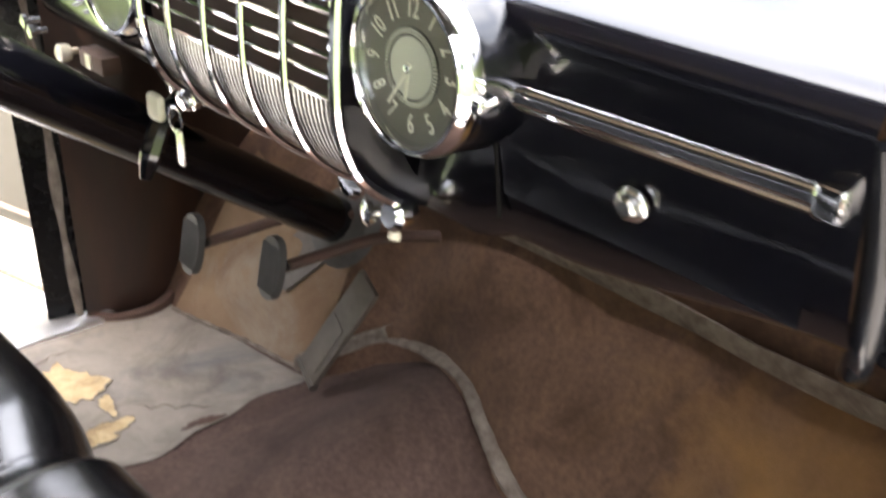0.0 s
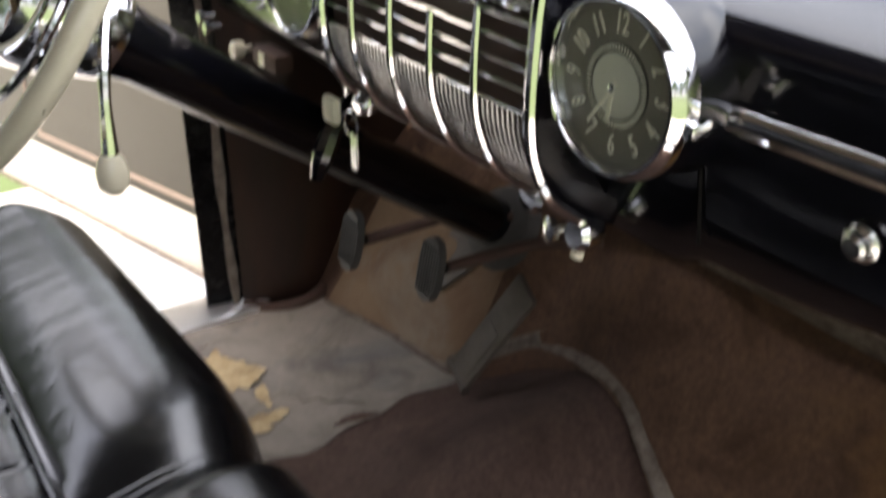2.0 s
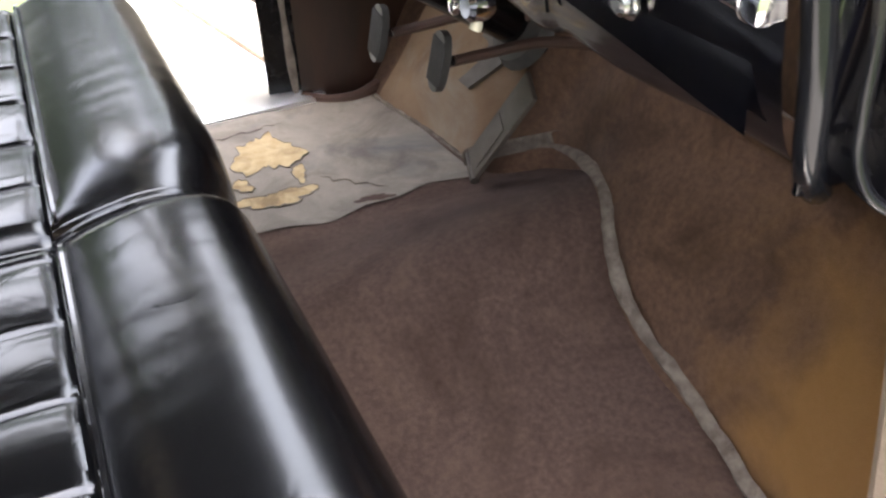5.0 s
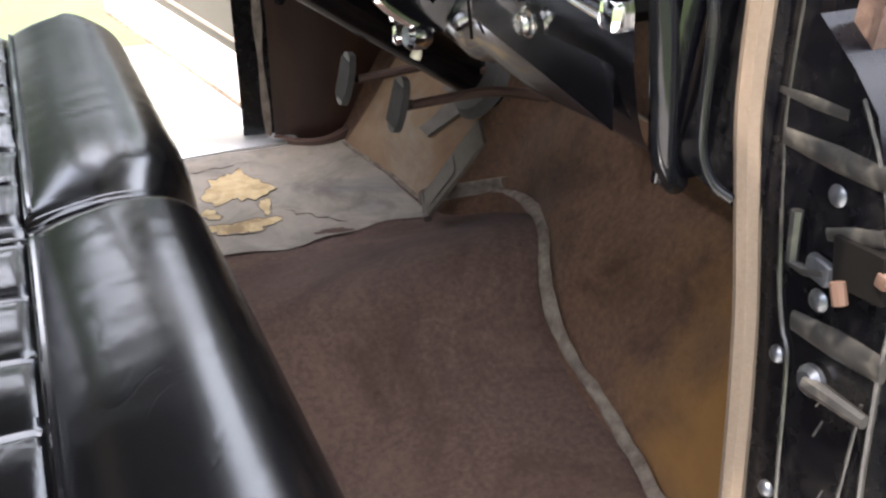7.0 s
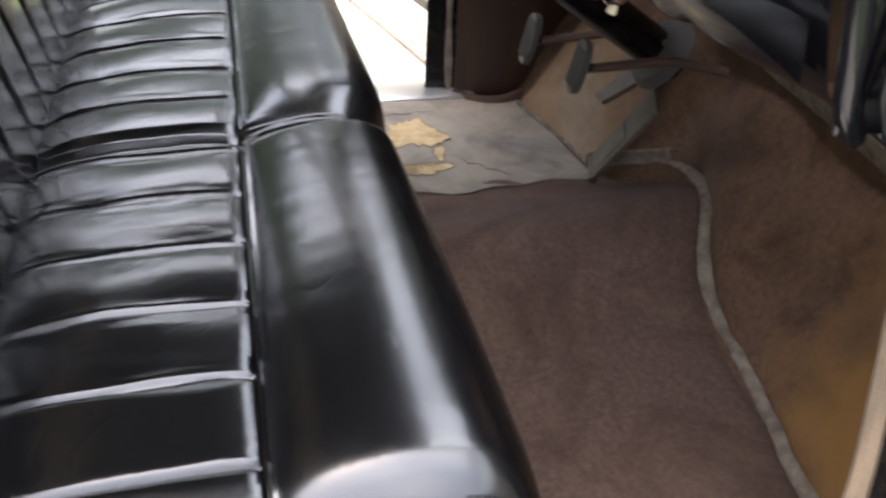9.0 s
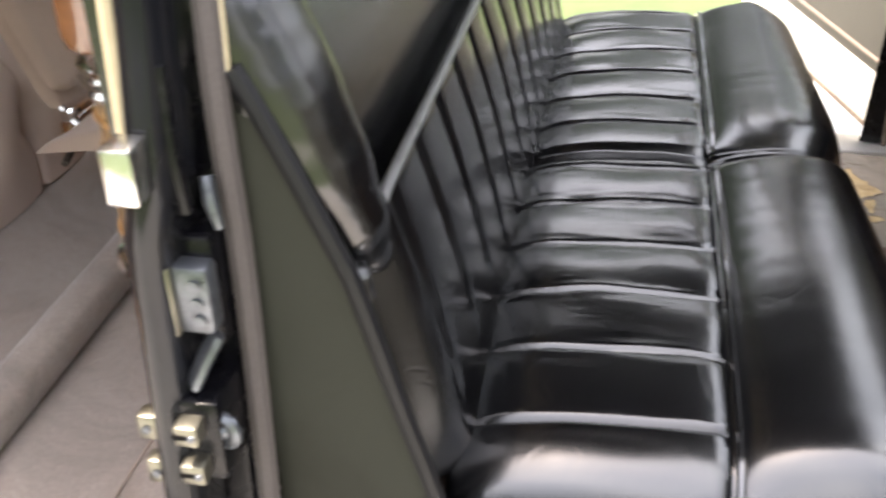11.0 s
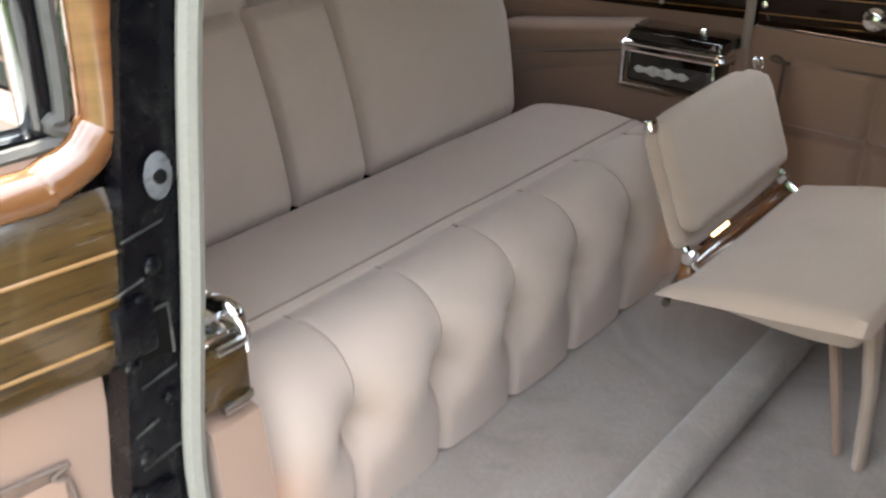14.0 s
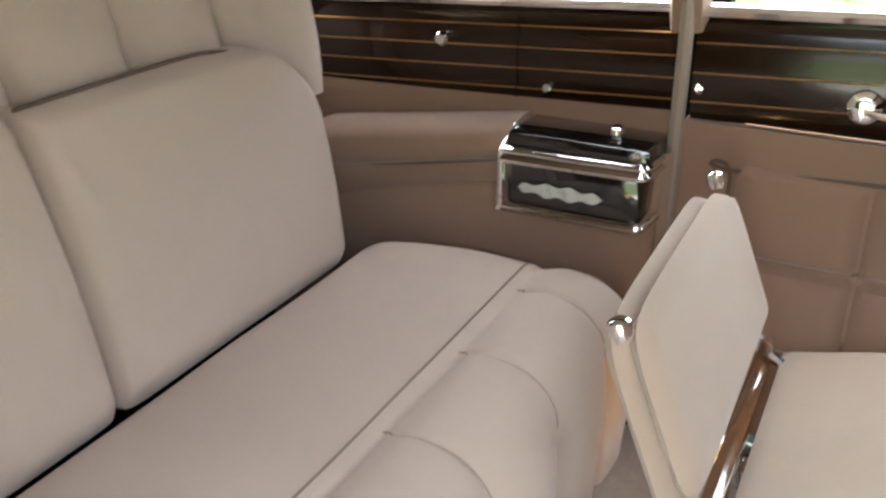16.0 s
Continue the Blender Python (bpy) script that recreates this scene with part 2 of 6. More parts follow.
    "dialmetal": mat("spun_metal_disc", (0.62, 0.60, 0.52), 0.42, 0.6),
    "print": mat("cream_numerals", (0.75, 0.71, 0.58), 0.5),
    # near-black colour standing in for shade in recesses, gaps and undersides
    "shadeblack": mat("recess_shade_black", (0.003, 0.0025, 0.0022), 0.8, spec=0.1),
    "grilleback": mat("brown_grille_cloth", (0.045, 0.026, 0.019), 0.7, color2=(0.065, 0.038, 0.029), scale=400),
    "headliner": mat("dark_headliner", (0.015, 0.013, 0.012), 0.9, color2=(0.020, 0.017, 0.015), scale=300, bump=0.1, bscale=900),
    "liner": mat("beige_headliner", (0.34, 0.275, 0.22), 0.9, color2=(0.38, 0.31, 0.25), scale=300, bump=0.1, bscale=900),
    "windlace": mat("grey_windlace_cord", (0.10, 0.072, 0.048), 0.8, color2=(0.13, 0.096, 0.068), scale=300, bump=0.15, bscale=700),
    "seal": mat("cream_rubber_seal", (0.40, 0.33, 0.20), 0.6, color2=(0.47, 0.39, 0.25), scale=80),
    "alu": mat("polished_aluminium_sill", (0.80, 0.80, 0.78), 0.35, 0.9, bump=0.05, bscale=150),
    "scuff": mat("pale_door_scuff_panel", (0.70, 0.68, 0.60), 0.5, color2=(0.74, 0.72, 0.65), scale=30),
    "concrete": mat("pale_concrete", (0.50, 0.48, 0.44), 0.9, color2=(0.56, 0.54, 0.50), scale=6, bump=0.3, bscale=80, stain=(0.40, 0.38, 0.34), sscale=1.3, samount=0.4),
    "quarterglass": mat("dark_quarter_glass", (0.012, 0.016, 0.014), 0.03, color2=(0.014, 0.018, 0.016), scale=3, spec=0.8, coat=0.5),
    "grass": mat("lawn_ground", (0.058, 0.088, 0.026), 0.9, color2=(0.088, 0.122, 0.040), scale=3.5, bump=0.5, bscale=60, stain=(0.125, 0.14, 0.06), sscale=0.8, samount=0.6),
    "leaf": mat("leaf_green", (0.035, 0.075, 0.018), 0.6, color2=(0.06, 0.11, 0.03), scale=1.2),
    "bark": mat("bark", (0.08, 0.06, 0.045), 0.9, color2=(0.12, 0.09, 0.07), scale=8, bump=0.6, bscale=30),
    # emission shared by the courtesy lamp lens and the jump seat's added glint
    "lensglint": mat("lit_lens_and_glint", (0.9, 0.85, 0.7), 0.4, emit=(1.0, 0.58, 0.22, 1.3)),
    "ashblack": mat("black_lacquer_lid", (0.002, 0.0018, 0.0018), 0.1, coat=1.0),
    "keytag": mat("cream_key_tag", (0.55, 0.52, 0.38), 0.5),
    "rust": mat("rusty_steel", (0.07, 0.03, 0.017), 0.8, color2=(0.05, 0.03, 0.02), scale=40, bump=0.4, bscale=150),
    "steel": mat("worn_dark_steel", (0.045, 0.036, 0.03), 0.55, 0.3, color2=(0.08, 0.065, 0.05), scale=40),
}
M["leather"].node_tree.nodes["Principled BSDF"].inputs["IOR"].default_value = 1.72
# rust-coloured damp stain low on the near side of the toe board
tn = M["toecarpet"].node_tree
tb = tn.nodes["Principled BSDF"]
old = tb.inputs["Base Color"].links[0].from_socket
where = tn.nodes.new("ShaderNodeTexCoord")
far_ = tn.nodes.new("ShaderNodeVectorMath")
far_.operation = "DISTANCE"
far_.inputs[1].default_value = (1.24, -0.50, 0.53)
tn.links.new(where.outputs["Object"], far_.inputs[0])
blot = tn.nodes.new("ShaderNodeTexNoise")
blot.inputs["Scale"].default_value, blot.inputs["Detail"].default_value = 9.0, 5.0
tn.links.new(where.outputs["Object"], blot.inputs[0])
reach = tn.nodes.new("ShaderNodeMath")
reach.operation, reach.inputs[1].default_value = "MULTIPLY_ADD", -0.42
tn.links.new(blot.outputs[0], reach.inputs[0])
tn.links.new(far_.outputs["Value"], reach.inputs[2])
fade = tn.nodes.new("ShaderNodeMapRange")
fade.inputs[1].default_value, fade.inputs[2].default_value, fade.inputs[3].default_value, fade.inputs[4].default_value = -0.10, 0.07, 0.75, 0.0
tn.links.new(reach.outputs[0], fade.inputs[0])
rusty = tn.nodes.new("ShaderNodeMix")
rusty.data_type = "RGBA"
rusty.inputs[7].default_value = (0.24, 0.125, 0.04, 1)
tn.links.new(fade.outputs[0], rusty.inputs[0])
tn.links.new(old, rusty.inputs[6])
tn.links.new(rusty.outputs[2], tb.inputs["Base Color"])
glass = bpy.data.materials.new("clear_glass")
glass.use_nodes = True
gb = glass.node_tree.nodes["Principled BSDF"]
gb.inputs["Transmission Weight"].default_value, gb.inputs["Roughness"].default_value = 1.0, 0.0
gb.inputs["Base Color"].default_value = (0.93, 0.97, 0.94, 1)
gb.inputs["IOR"].default_value = 1.1
M["glass"] = glass


# ---------------------------------------------------------------- mesh helpers
def thing(name, at=(0, 0, 0), label="", category="", group="", kind=""):
    ob = new(name)
    ob.location, ob.empty_display_size = at, 0.05
    return tagged(ob, label, category, group, kind)


def finish(bm, sharp=38):
    bmesh.ops.remove_doubles(bm, verts=bm.verts, dist=1e-5)
    bmesh.ops.recalc_face_normals(bm, faces=bm.faces)
    for f in bm.faces:
        f.smooth = True
    for e in bm.edges:
        if len(e.link_faces) == 2 and e.calc_face_angle(0) > radians(sharp):
            e.smooth = False


def mesh_object(name, bm, material, sharp=38):
    finish(bm, sharp)
    me = bpy.data.meshes.new(name)
    bm.to_mesh(me)
    bm.free()
    me.materials.append(M[material] if isinstance(material, str) else material)
    return new(name, me)


def part(name, bm, material, parent, label="", sharp=38):
    ob = mesh_object(name, bm, material, sharp)
    ob.parent = parent
    top, origin = parent, Vector(parent.location)
    while top.parent:
        top = top.parent
        origin = Vector(top.location)
    if not parent.parent:
        ob.matrix_parent_inverse = Matrix.Translation(-Vector(parent.location))
    return tagged(ob, label)


def single(name, bm, material, label="", category="", group="", kind="", sharp=38):
    return tagged(mesh_object(name, bm, material, sharp), label, category, group, kind)


def nb():
    return bmesh.new()


def box(lo, hi, r=0.0, seg=2, bm=None, m=None):
    bm = bm or nb()
    t = bmesh.new()
    bmesh.ops.create_cube(t, size=1)
    lo, hi = Vector(lo), Vector(hi)
    c, s = (lo + hi) / 2, hi - lo
    for v in t.verts:
        v.co = Vector((v.co.x * s.x, v.co.y * s.y, v.co.z * s.z)) + c
    if r:
        bmesh.ops.bevel(t, geom=t.edges[:], offset=min(r, 0.49 * min(abs(a) for a in s)), segments=seg, profile=0.5, affect="EDGES")
    add(bm, t, m)
    return bm


def add(bm, t, m=None):
    if m is not None:
        bmesh.ops.transform(t, matrix=m, verts=t.verts)
    tmp = bpy.data.meshes.new("tmp")
    t.to_mesh(tmp)
    t.free()
    bm.from_mesh(tmp)
    bpy.data.meshes.remove(tmp)
    return bm


def grid(fn, nu, nv, bm=None, close_u=False, close_v=False, cap_u=False, cap_v=False):
    """A sheet of quads through fn(u, v), u and v from 0 to 1."""
    bm = bm or nb()
    rows = []
    for i in range(nu if close_u else nu + 1):
        rows.append([bm.verts.new(fn(i / nu, j / nv)) for j in range(nv if close_v else nv + 1)])
    n, k = len(rows), len(rows[0])
    for i in range(n if close_u else n - 1):
        for j in range(k if close_v else k - 1):
            bm.faces.new((rows[i][j], rows[(i + 1) % n][j], rows[(i + 1) % n][(j + 1) % k], rows[i][(j + 1) % k]))
    if cap_u:
        bm.faces.new(rows[0][::-1])
        bm.faces.new(rows[-1])
    if cap_v:
        bm.faces.new([r[0] for r in rows])
        bm.faces.new([r[-1] for r in rows][::-1])
    return bm


def spline(pts, n):
    """n + 1 points on a smooth line through pts."""
    p = [Vector(q) for q in pts]
    out = []
    for i in range(n + 1):
        s = i / n * (len(p) - 1)
        k = min(int(s), len(p) - 2)
        f = s - k
        a, b, c, d = p[max(k - 1, 0)], p[k], p[k + 1], p[min(k + 2, len(p) - 1)]
        out.append(0.5 * (2 * b + (c - a) * f + (2 * a - 5 * b + 4 * c - d) * f * f + (3 * b - a - 3 * c + d) * f ** 3))
    return out


def tube(pts, r, n=8, bm=None, closed=False, smooth=0, flat=1.0, up=None):
    """A round (or flattened) bar along pts; r may be a list."""
    bm = bm or nb()
    p = [Vector(q) for q in pts]
    if smooth:
        p = spline(p, smooth)
    rad = r if isinstance(r, (list, tuple)) else [r] * len(p)
    if len(rad) != len(p):
        steps = [i / (len(p) - 1) * (len(rad) - 1) for i in range(len(p))]
        rad = [rad[int(q)] + (rad[min(int(q) + 1, len(rad) - 1)] - rad[int(q)]) * smoothstep(0, 1, q - int(q)) for q in steps]
    rings, side = [], None
    for i, q in enumerate(p):
        a = p[(i - 1) % len(p)] if closed or i else q
        b = p[(i + 1) % len(p)] if closed or i < len(p) - 1 else q
        d = (b - a).normalized()
        if side is None:
            ref = Vector(up) if up else (Vector((0, 0, 1)) if abs(d.z) < 0.9 else Vector((1, 0, 0)))
            side = d.cross(ref).normalized()
        side = (side - d * side.dot(d)).normalized()
        o = side.cross(d)
        rings.append([bm.verts.new(q + rad[i] * (math.cos(2 * math.pi * k / n) * side + flat * math.sin(2 * math.pi * k / n) * o)) for k in range(n)])
    m = len(rings)
    for i in range(m if closed else m - 1):
        for k in range(n):
            bm.faces.new((rings[i][k], rings[i][(k + 1) % n], rings[(i + 1) % m][(k + 1) % n], rings[(i + 1) % m][k]))
    if not closed:
        bm.faces.new(rings[0][::-1])
        bm.faces.new(rings[-1])
    return bm


def lathe(profile, at, axis, n=24, bm=None, caps=True):
    """Turned shape: profile of (radius, height) about the axis at a place."""
    bm = bm or nb()
    turn = Vector(axis).to_track_quat("Z", "Y").to_matrix().to_4x4()
    m = Matrix.Translation(at) @ turn
    rings = []
    for r, h in profile:
        if r < 1e-6:
            rings.append([bm.verts.new(m @ Vector((0, 0, h)))])
        else:
            rings.append([bm.verts.new(m @ Vector((r * math.cos(2 * math.pi * k / n), r * math.sin(2 * math.pi * k / n), h))) for k in range(n)])
    for a, b in zip(rings, rings[1:]):
        for k in range(n):
            k2 = (k + 1) % n
            if len(a) == 1 and len(b) > 1:
                bm.faces.new((a[0], b[k], b[k2]))
            elif len(b) == 1 and len(a) > 1:
                bm.faces.new((a[k], b[0], a[k2]))
            elif len(a) > 1:
                bm.faces.new((a[k], b[k], b[k2], a[k2]))
    if caps and len(rings[0]) > 1:
        bm.faces.new(rings[0][::-1])
    if caps and len(rings[-1]) > 1:
        bm.faces.new(rings[-1])
    return bm


def prism(poly, axis, lo, hi, bm=None):
    """A polygon in the two other axes, drawn out along one axis."""
    bm = bm or nb()
    k = "xyz".index(axis)

    def at(p, h):
        q = list(p)
        q.insert(k, h)
        return q

    a = [bm.verts.new(at(p, lo)) for p in poly]
    b = [bm.verts.new(at(p, hi)) for p in poly]
    n = len(poly)
    for i in range(n):
        bm.faces.new((a[i], a[(i + 1) % n], b[(i + 1) % n], b[i]))
    bm.faces.new(a[::-1])
    bm.faces.new(b)
    return bm


def smoothstep(a, b, x):
    t = min(1, max(0, (x - a) / (b - a)))
    return t * t * (3 - 2 * t)


def text(name, body, size, m, material, parent, depth=0.0004):
    cu = bpy.data.curves.new(name, "FONT")
    cu.body, cu.size, cu.extrude = body, size, depth
    cu.align_x, cu.align_y = "CENTER", "CENTER"
    tmp = bpy.data.objects.new(name, cu)
    scene.collection.objects.link(tmp)
    me = bpy.data.meshes.new_from_object(tmp.evaluated_get(bpy.context.evaluated_depsgraph_get()))
    bpy.data.objects.remove(tmp)
    bpy.data.curves.remove(cu)
    me.transform(m)
    me.materials.append(M[material])
    ob = new(name, me)
    ob.parent = parent
    if not parent.parent:
        ob.matrix_parent_inverse = Matrix.Translation(-Vector(parent.location))
    return ob


# ---------------------------------------------------------------- outside
def sheet(x0, x1, y0, y1, z, n=1, f=None):
    return grid(lambda u, v: (x0 + (x1 - x0) * u, y0 + (y1 - y0) * v, z + (f(u, v) if f else 0)), n, n)


single("ground", sheet(-400, 400, -400, 400, 0.0, 8), "grass", "sunlit green lawn reaching to the horizon", "lawn", kind="structure")
drive = thing("pavement", (-3, 0, 0), "pale concrete driveway slabs under the car", "driveway", kind="structure")
for i in range(5):
    part("slab", box((-8.0 + 2.6 * i, -2.65, -0.05), (-5.42 + 2.6 * i, 2.35, 0.02), 0.008), "concrete", drive)



def tree(at, height, seed):
    rnd = random.Random(seed)
    t = thing("tree", at, "leafy green tree with a broad crown, added to screen the sky", "tree", "trees round the lawn")
    ax, ay, az = at
    trunk = tube([(ax, ay, az - 0.1), (ax + 0.1, ay, az + height * 0.25), (ax - 0.05, ay + 0.1, az + height * 0.55)], [0.028 * height, 0.02 * height, 0.011 * height], 8)
    tips = []
    for k in range(9):
        a = 2.4 * k + rnd.uniform(-0.3, 0.3)
        z0 = height * (0.22 + 0.035 * k)
        r = height * rnd.uniform(0.22, 0.36)
        tip = Vector((ax + r * math.cos(a), ay + r * math.sin(a), az + z0 + height * rnd.uniform(0.12, 0.36)))
        tube([(ax, ay, az + z0), ((ax + tip.x) / 2, (ay + tip.y) / 2, az + z0 + height * 0.08), tip], [0.009 * height, 0.006 * height, 0.002 * height], 6, bm=trunk)
        tips.append(tip)
    part("trunk", trunk, "bark", t)
    tips.append(Vector((ax, ay, az + height * 0.85)))
    bm = nb()
    for tip in tips:
        for j in range(330):
            d = Vector((rnd.gauss(0, 1), rnd.gauss(0, 1), rnd.gauss(0, 0.8))) * height * 0.088
            c = tip + d
            n = Vector((rnd.gauss(0, 1), rnd.gauss(0, 1), rnd.gauss(0.6, 1))).normalized()
            u = n.orthogonal().normalized() * height * rnd.uniform(0.014, 0.028)
            w = n.cross(u) * rnd.uniform(0.5, 0.9)
            bm.faces.new([bm.verts.new(c + p) for p in (-u, w * 0.8, u, -w * 0.8)])
    me = bpy.data.meshes.new("crown")
    bm.to_mesh(me)
    bm.free()
    me.materials.append(M["leaf"])
    ob = new("crown", me)
    ob.parent, ob.matrix_parent_inverse = t, Matrix.Translation(-Vector(at))
    return t


# trees mostly out of view, added to block low sky light and shape reflections
TREES = [tree((-11.0, -6.5, 0), 9.0, 1), tree((-12.5, -12.5, 0), 8.0, 2)]
for i, (x, y, s) in enumerate(((-2.8, 10.2, 0.62), (-6.2, 8.8, 0.95), (-14, -1.5, 1.0), (4.5, -15.5, 0.9), (-4.5, 12.5, 1.0), (0.5, 9.6, 0.8), (-10, 13, 1.1), (-15, 12, 1.2), (-20, 5, 1.1), (-7, 17, 1.3), (3.2, 12.5, 0.3), (6.8, 14.0, 0.35), (10.5, 17.0, 0.4), (3.5, 19.5, 0.4), (13.0, -13.5, 0.9), (16.5, -9.5, 0.9), (-9.0, -24.0, 1.0), (-1.0, -27.0, 1.1), (8.0, -25.0, 1.0))):
    c = copy_thing(TREES[i % 2], pose(x, y, 0, 0, 0, 70 * i))
    c.scale = (s, s, s)

# ---------------------------------------------------------------- car body
def floor_z(x, y):
    return 0.40 + 0.115 * math.exp(-((y - 0.06) / (0.17 if y > 0.06 else 0.145)) ** 2) * (0.55 * smoothstep(0.40, 0.75, x) + 0.45 * smoothstep(0.75, 1.22, x)) + 0.004 * math.sin(9 * x + 4 * y) + 0.003 * math.sin(17 * y - 6 * x)


TOE = [(0.74, 1.10), (0.67, 1.115), (0.40, 1.175), (0.32, 1.20), (0.275, 1.28), (0.20, 1.285), (0.12, 1.262), (0.02, 1.23), (-0.07, 1.186), (-0.14, 1.187), (-0.25, 1.19), (-0.45, 1.175), (-0.72, 1.17)]


def toe_x(y):
    for (ya, xa), (yb, xb) in zip(TOE, TOE[1:]):
        if yb <= y <= ya:
            return xa + (xb - xa) * (ya - y) / (ya - yb)
    return TOE[0][1] if y > TOE[0][0] else TOE[-1][1]


fl = grid(lambda u, v: (0.05 + 1.25 * u, -0.72 + 1.44 * v, floor_z(0.05 + 1.25 * u, -0.72 + 1.44 * v)), 60, 60)
single("floor", fl, "carpet", "worn brown carpet on the front floor, faded and stained", "carpet", kind="structure")


def toe_point(u, v):
    y = 0.73 - 1.45 * u
    x0 = toe_x(y)
    z0 = floor_z(x0, y) - 0.004
    x1, z1 = 1.36, 0.71
    s = v
    bulge = 0.012 * math.sin(math.pi * s) + 0.004 * math.sin(23 * y + 8 * s)
    return (x0 + (x1 - x0) * s - bulge, y, z0 + (z1 - z0) * s + bulge * 0.6)


single("toe_board", grid(toe_point, 90, 16), "toecarpet", "brown toe board carpet with rust-coloured stains", "carpet", kind="structure")
single("firewall", box((1.362, -0.76, 0.36), (1.40, 0.78, 1.22)), "toecarpet", "brown carpeted firewall behind the toe board", "wall", kind="structure")
single("firewall_edging", tube([(1.352, 0.72 - 1.44 * i / 14, 0.712 + 0.004 * math.sin(i * 1.7)) for i in range(15)], 0.028, 8, flat=0.3, up=(1, 0, 0.6)), "strip", "grey worn edging strip along the top of the toe board", "trim", kind="structure")
single("floor_pan", box((-2.0, -0.80, 0.27), (1.42, 0.80, 0.335)), "jamb", "black painted steel floor pan", "floor", kind="structure")
single("seat_riser", box((0.02, -0.70, 0.336), (0.70, 0.70, 0.50), 0.01), "carpet", "brown carpeted riser under the front seat", "riser", kind="structure")

binding = tube([(1.16, 0.345, 0.432), (1.235, 0.315, 0.445), (1.285, 0.27, 0.462), (1.27, 0.15, 0.505), (1.243, 0.05, 0.524), (1.198, -0.045, 0.505), (1.187, -0.10, 0.470),
                (1.189, -0.16, 0.44), (1.195, -0.23, 0.422), (1.185, -0.34, 0.415), (1.172, -0.45, 0.412), (1.19, -0.60, 0.41)], [0.008, 0.011, 0.008, 0.011, 0.009, 0.010, 0.011, 0.008, 0.010, 0.009, 0.010, 0.009], 8, smooth=90, flat=0.45)
for v in binding.verts:
    v.co += Vector((-0.002, 0, 0.006)) + Vector((1, 0.4, 0.2)) * 0.0034 * noise.noise((60 * v.co.x, 60 * v.co.y, 40 * v.co.z))
single("carpet_binding", binding, "strip", "frayed grey binding strip between the floor carpets", "trim", kind="structure")

# tan floorboard behind the pedals with a pale turned edge
def plate_point(u, v):
    p = Vector(toe_point((0.73 - (0.665 - 0.320 * u)) / 1.45, 0.02 + (0.80 - 0.22 * u) * v))
    return p + Vector((-0.0045, 0, 0.003))


single("pedal_board", grid(plate_point, 30, 14), "tanboard", "scuffed tan board behind the pedals", "floorboard", kind="structure")
single("mat_edge", tube([Vector(plate_point(i / 24, 0.0)) + Vector((-0.004, 0, 0.002)) for i in range(25)], [0.0035 + 0.0012 * math.sin(2.1 * i) for i in range(25)], 6), "strip", "pale turned edge where the rubber mat meets the board", "trim", kind="structure")


def flap_point(u, v):
    a = Vector((1.150, 0.325, 0.432)).lerp(Vector((1.283, 0.262, 0.474)), u)
    b = Vector((1.172, 0.330, 0.462)).lerp(Vector((1.296, 0.262, 0.496)), u)
    return a.lerp(b, v) + Vector((-0.012, 0, 0.012)) * math.sin(math.pi * v) + Vector((-0.004, 0, 0.003))


single("carpet_flap", grid(flap_point, 16, 8), "strip", "pale frayed flap beside the accelerator foot", "trim", kind="structure")

# driver's rubber mat with torn places
mat_thing = thing("rubber_mat", (0.85, 0.48, 0.41), "worn grey rubber mat, torn through to the yellow jute", "mat")


def mat_point(u, v):
    x = 0.56 + (1.115 - 0.56) * u + 0.06 * u * (1 - v)
    lo = 0.325 + 0.018 * math.sin(9 * u) + 0.006 * math.sin(31 * u)
    y = lo + (0.705 - lo) * v
    return (x, y, floor_z(x, y) + 0.0035 + 0.0012 * math.sin(20 * u + 9 * v))


part("sheet", grid(mat_point, 30, 24), "rubber", mat_thing)


def blob(cx, cy, rx, ry, seed, lift, n=72):
    rnd = random.Random(seed)
    ph = [rnd.uniform(0, 6.28) for _ in range(5)]
    bm = nb()
    c = bm.verts.new((cx, cy, floor_z(cx, cy) + lift))
    ring = []
    for i in range(n):
        a = 2 * math.pi * i / n
        k = 1 + 0.22 * math.sin(2 * a + ph[0]) + 0.16 * math.sin(3 * a + ph[1]) + 0.10 * math.sin(5 * a + ph[2]) + 0.07 * math.sin(9 * a + ph[3]) + 0.06 * math.sin(14 * a + ph[4]) + 0.04 * math.sin(23 * a + ph[0])
        x, y = cx + rx * k * math.cos(a), cy + ry * k * math.sin(a)
        ring.append(bm.verts.new((x, y, floor_z(x, y) + lift)))
    for i in range(n):
        bm.faces.new((c, ring[i], ring[(i + 1) % n]))
    return bm


for cx, cy, rx, ry, seed in ((0.865, 0.56, 0.050, 0.072, 3), (0.845, 0.405, 0.055, 0.028, 8), (0.80, 0.47, 0.018, 0.020, 5), (0.90, 0.47, 0.012, 0.030, 15)):
    bm = blob(cx, cy, rx, ry, seed, 0.0051)
    bm.verts.ensure_lookup_table()
    lip = [v.co + Vector((0, 0, 0.0002)) for v in bm.verts[1:]]
    patch = part("torn_patch", bm, "jute", mat_thing, "yellow jute showing through a tear")
    part("torn_lip", tube(lip, [0.0006 + 0.0008 * abs(math.sin(1.7 * i + seed)) for i in range(len(lip))], 5, closed=True), "rubber", patch)
part("heel_wear", blob(0.99, 0.34, 0.03, 0.010, 12, 0.0053), "rust", mat_thing, "reddish worn heel mark")
for x0, y0, x1, y1 in ((0.93, 0.44, 1.02, 0.37), (0.78, 0.64, 0.92, 0.66)):
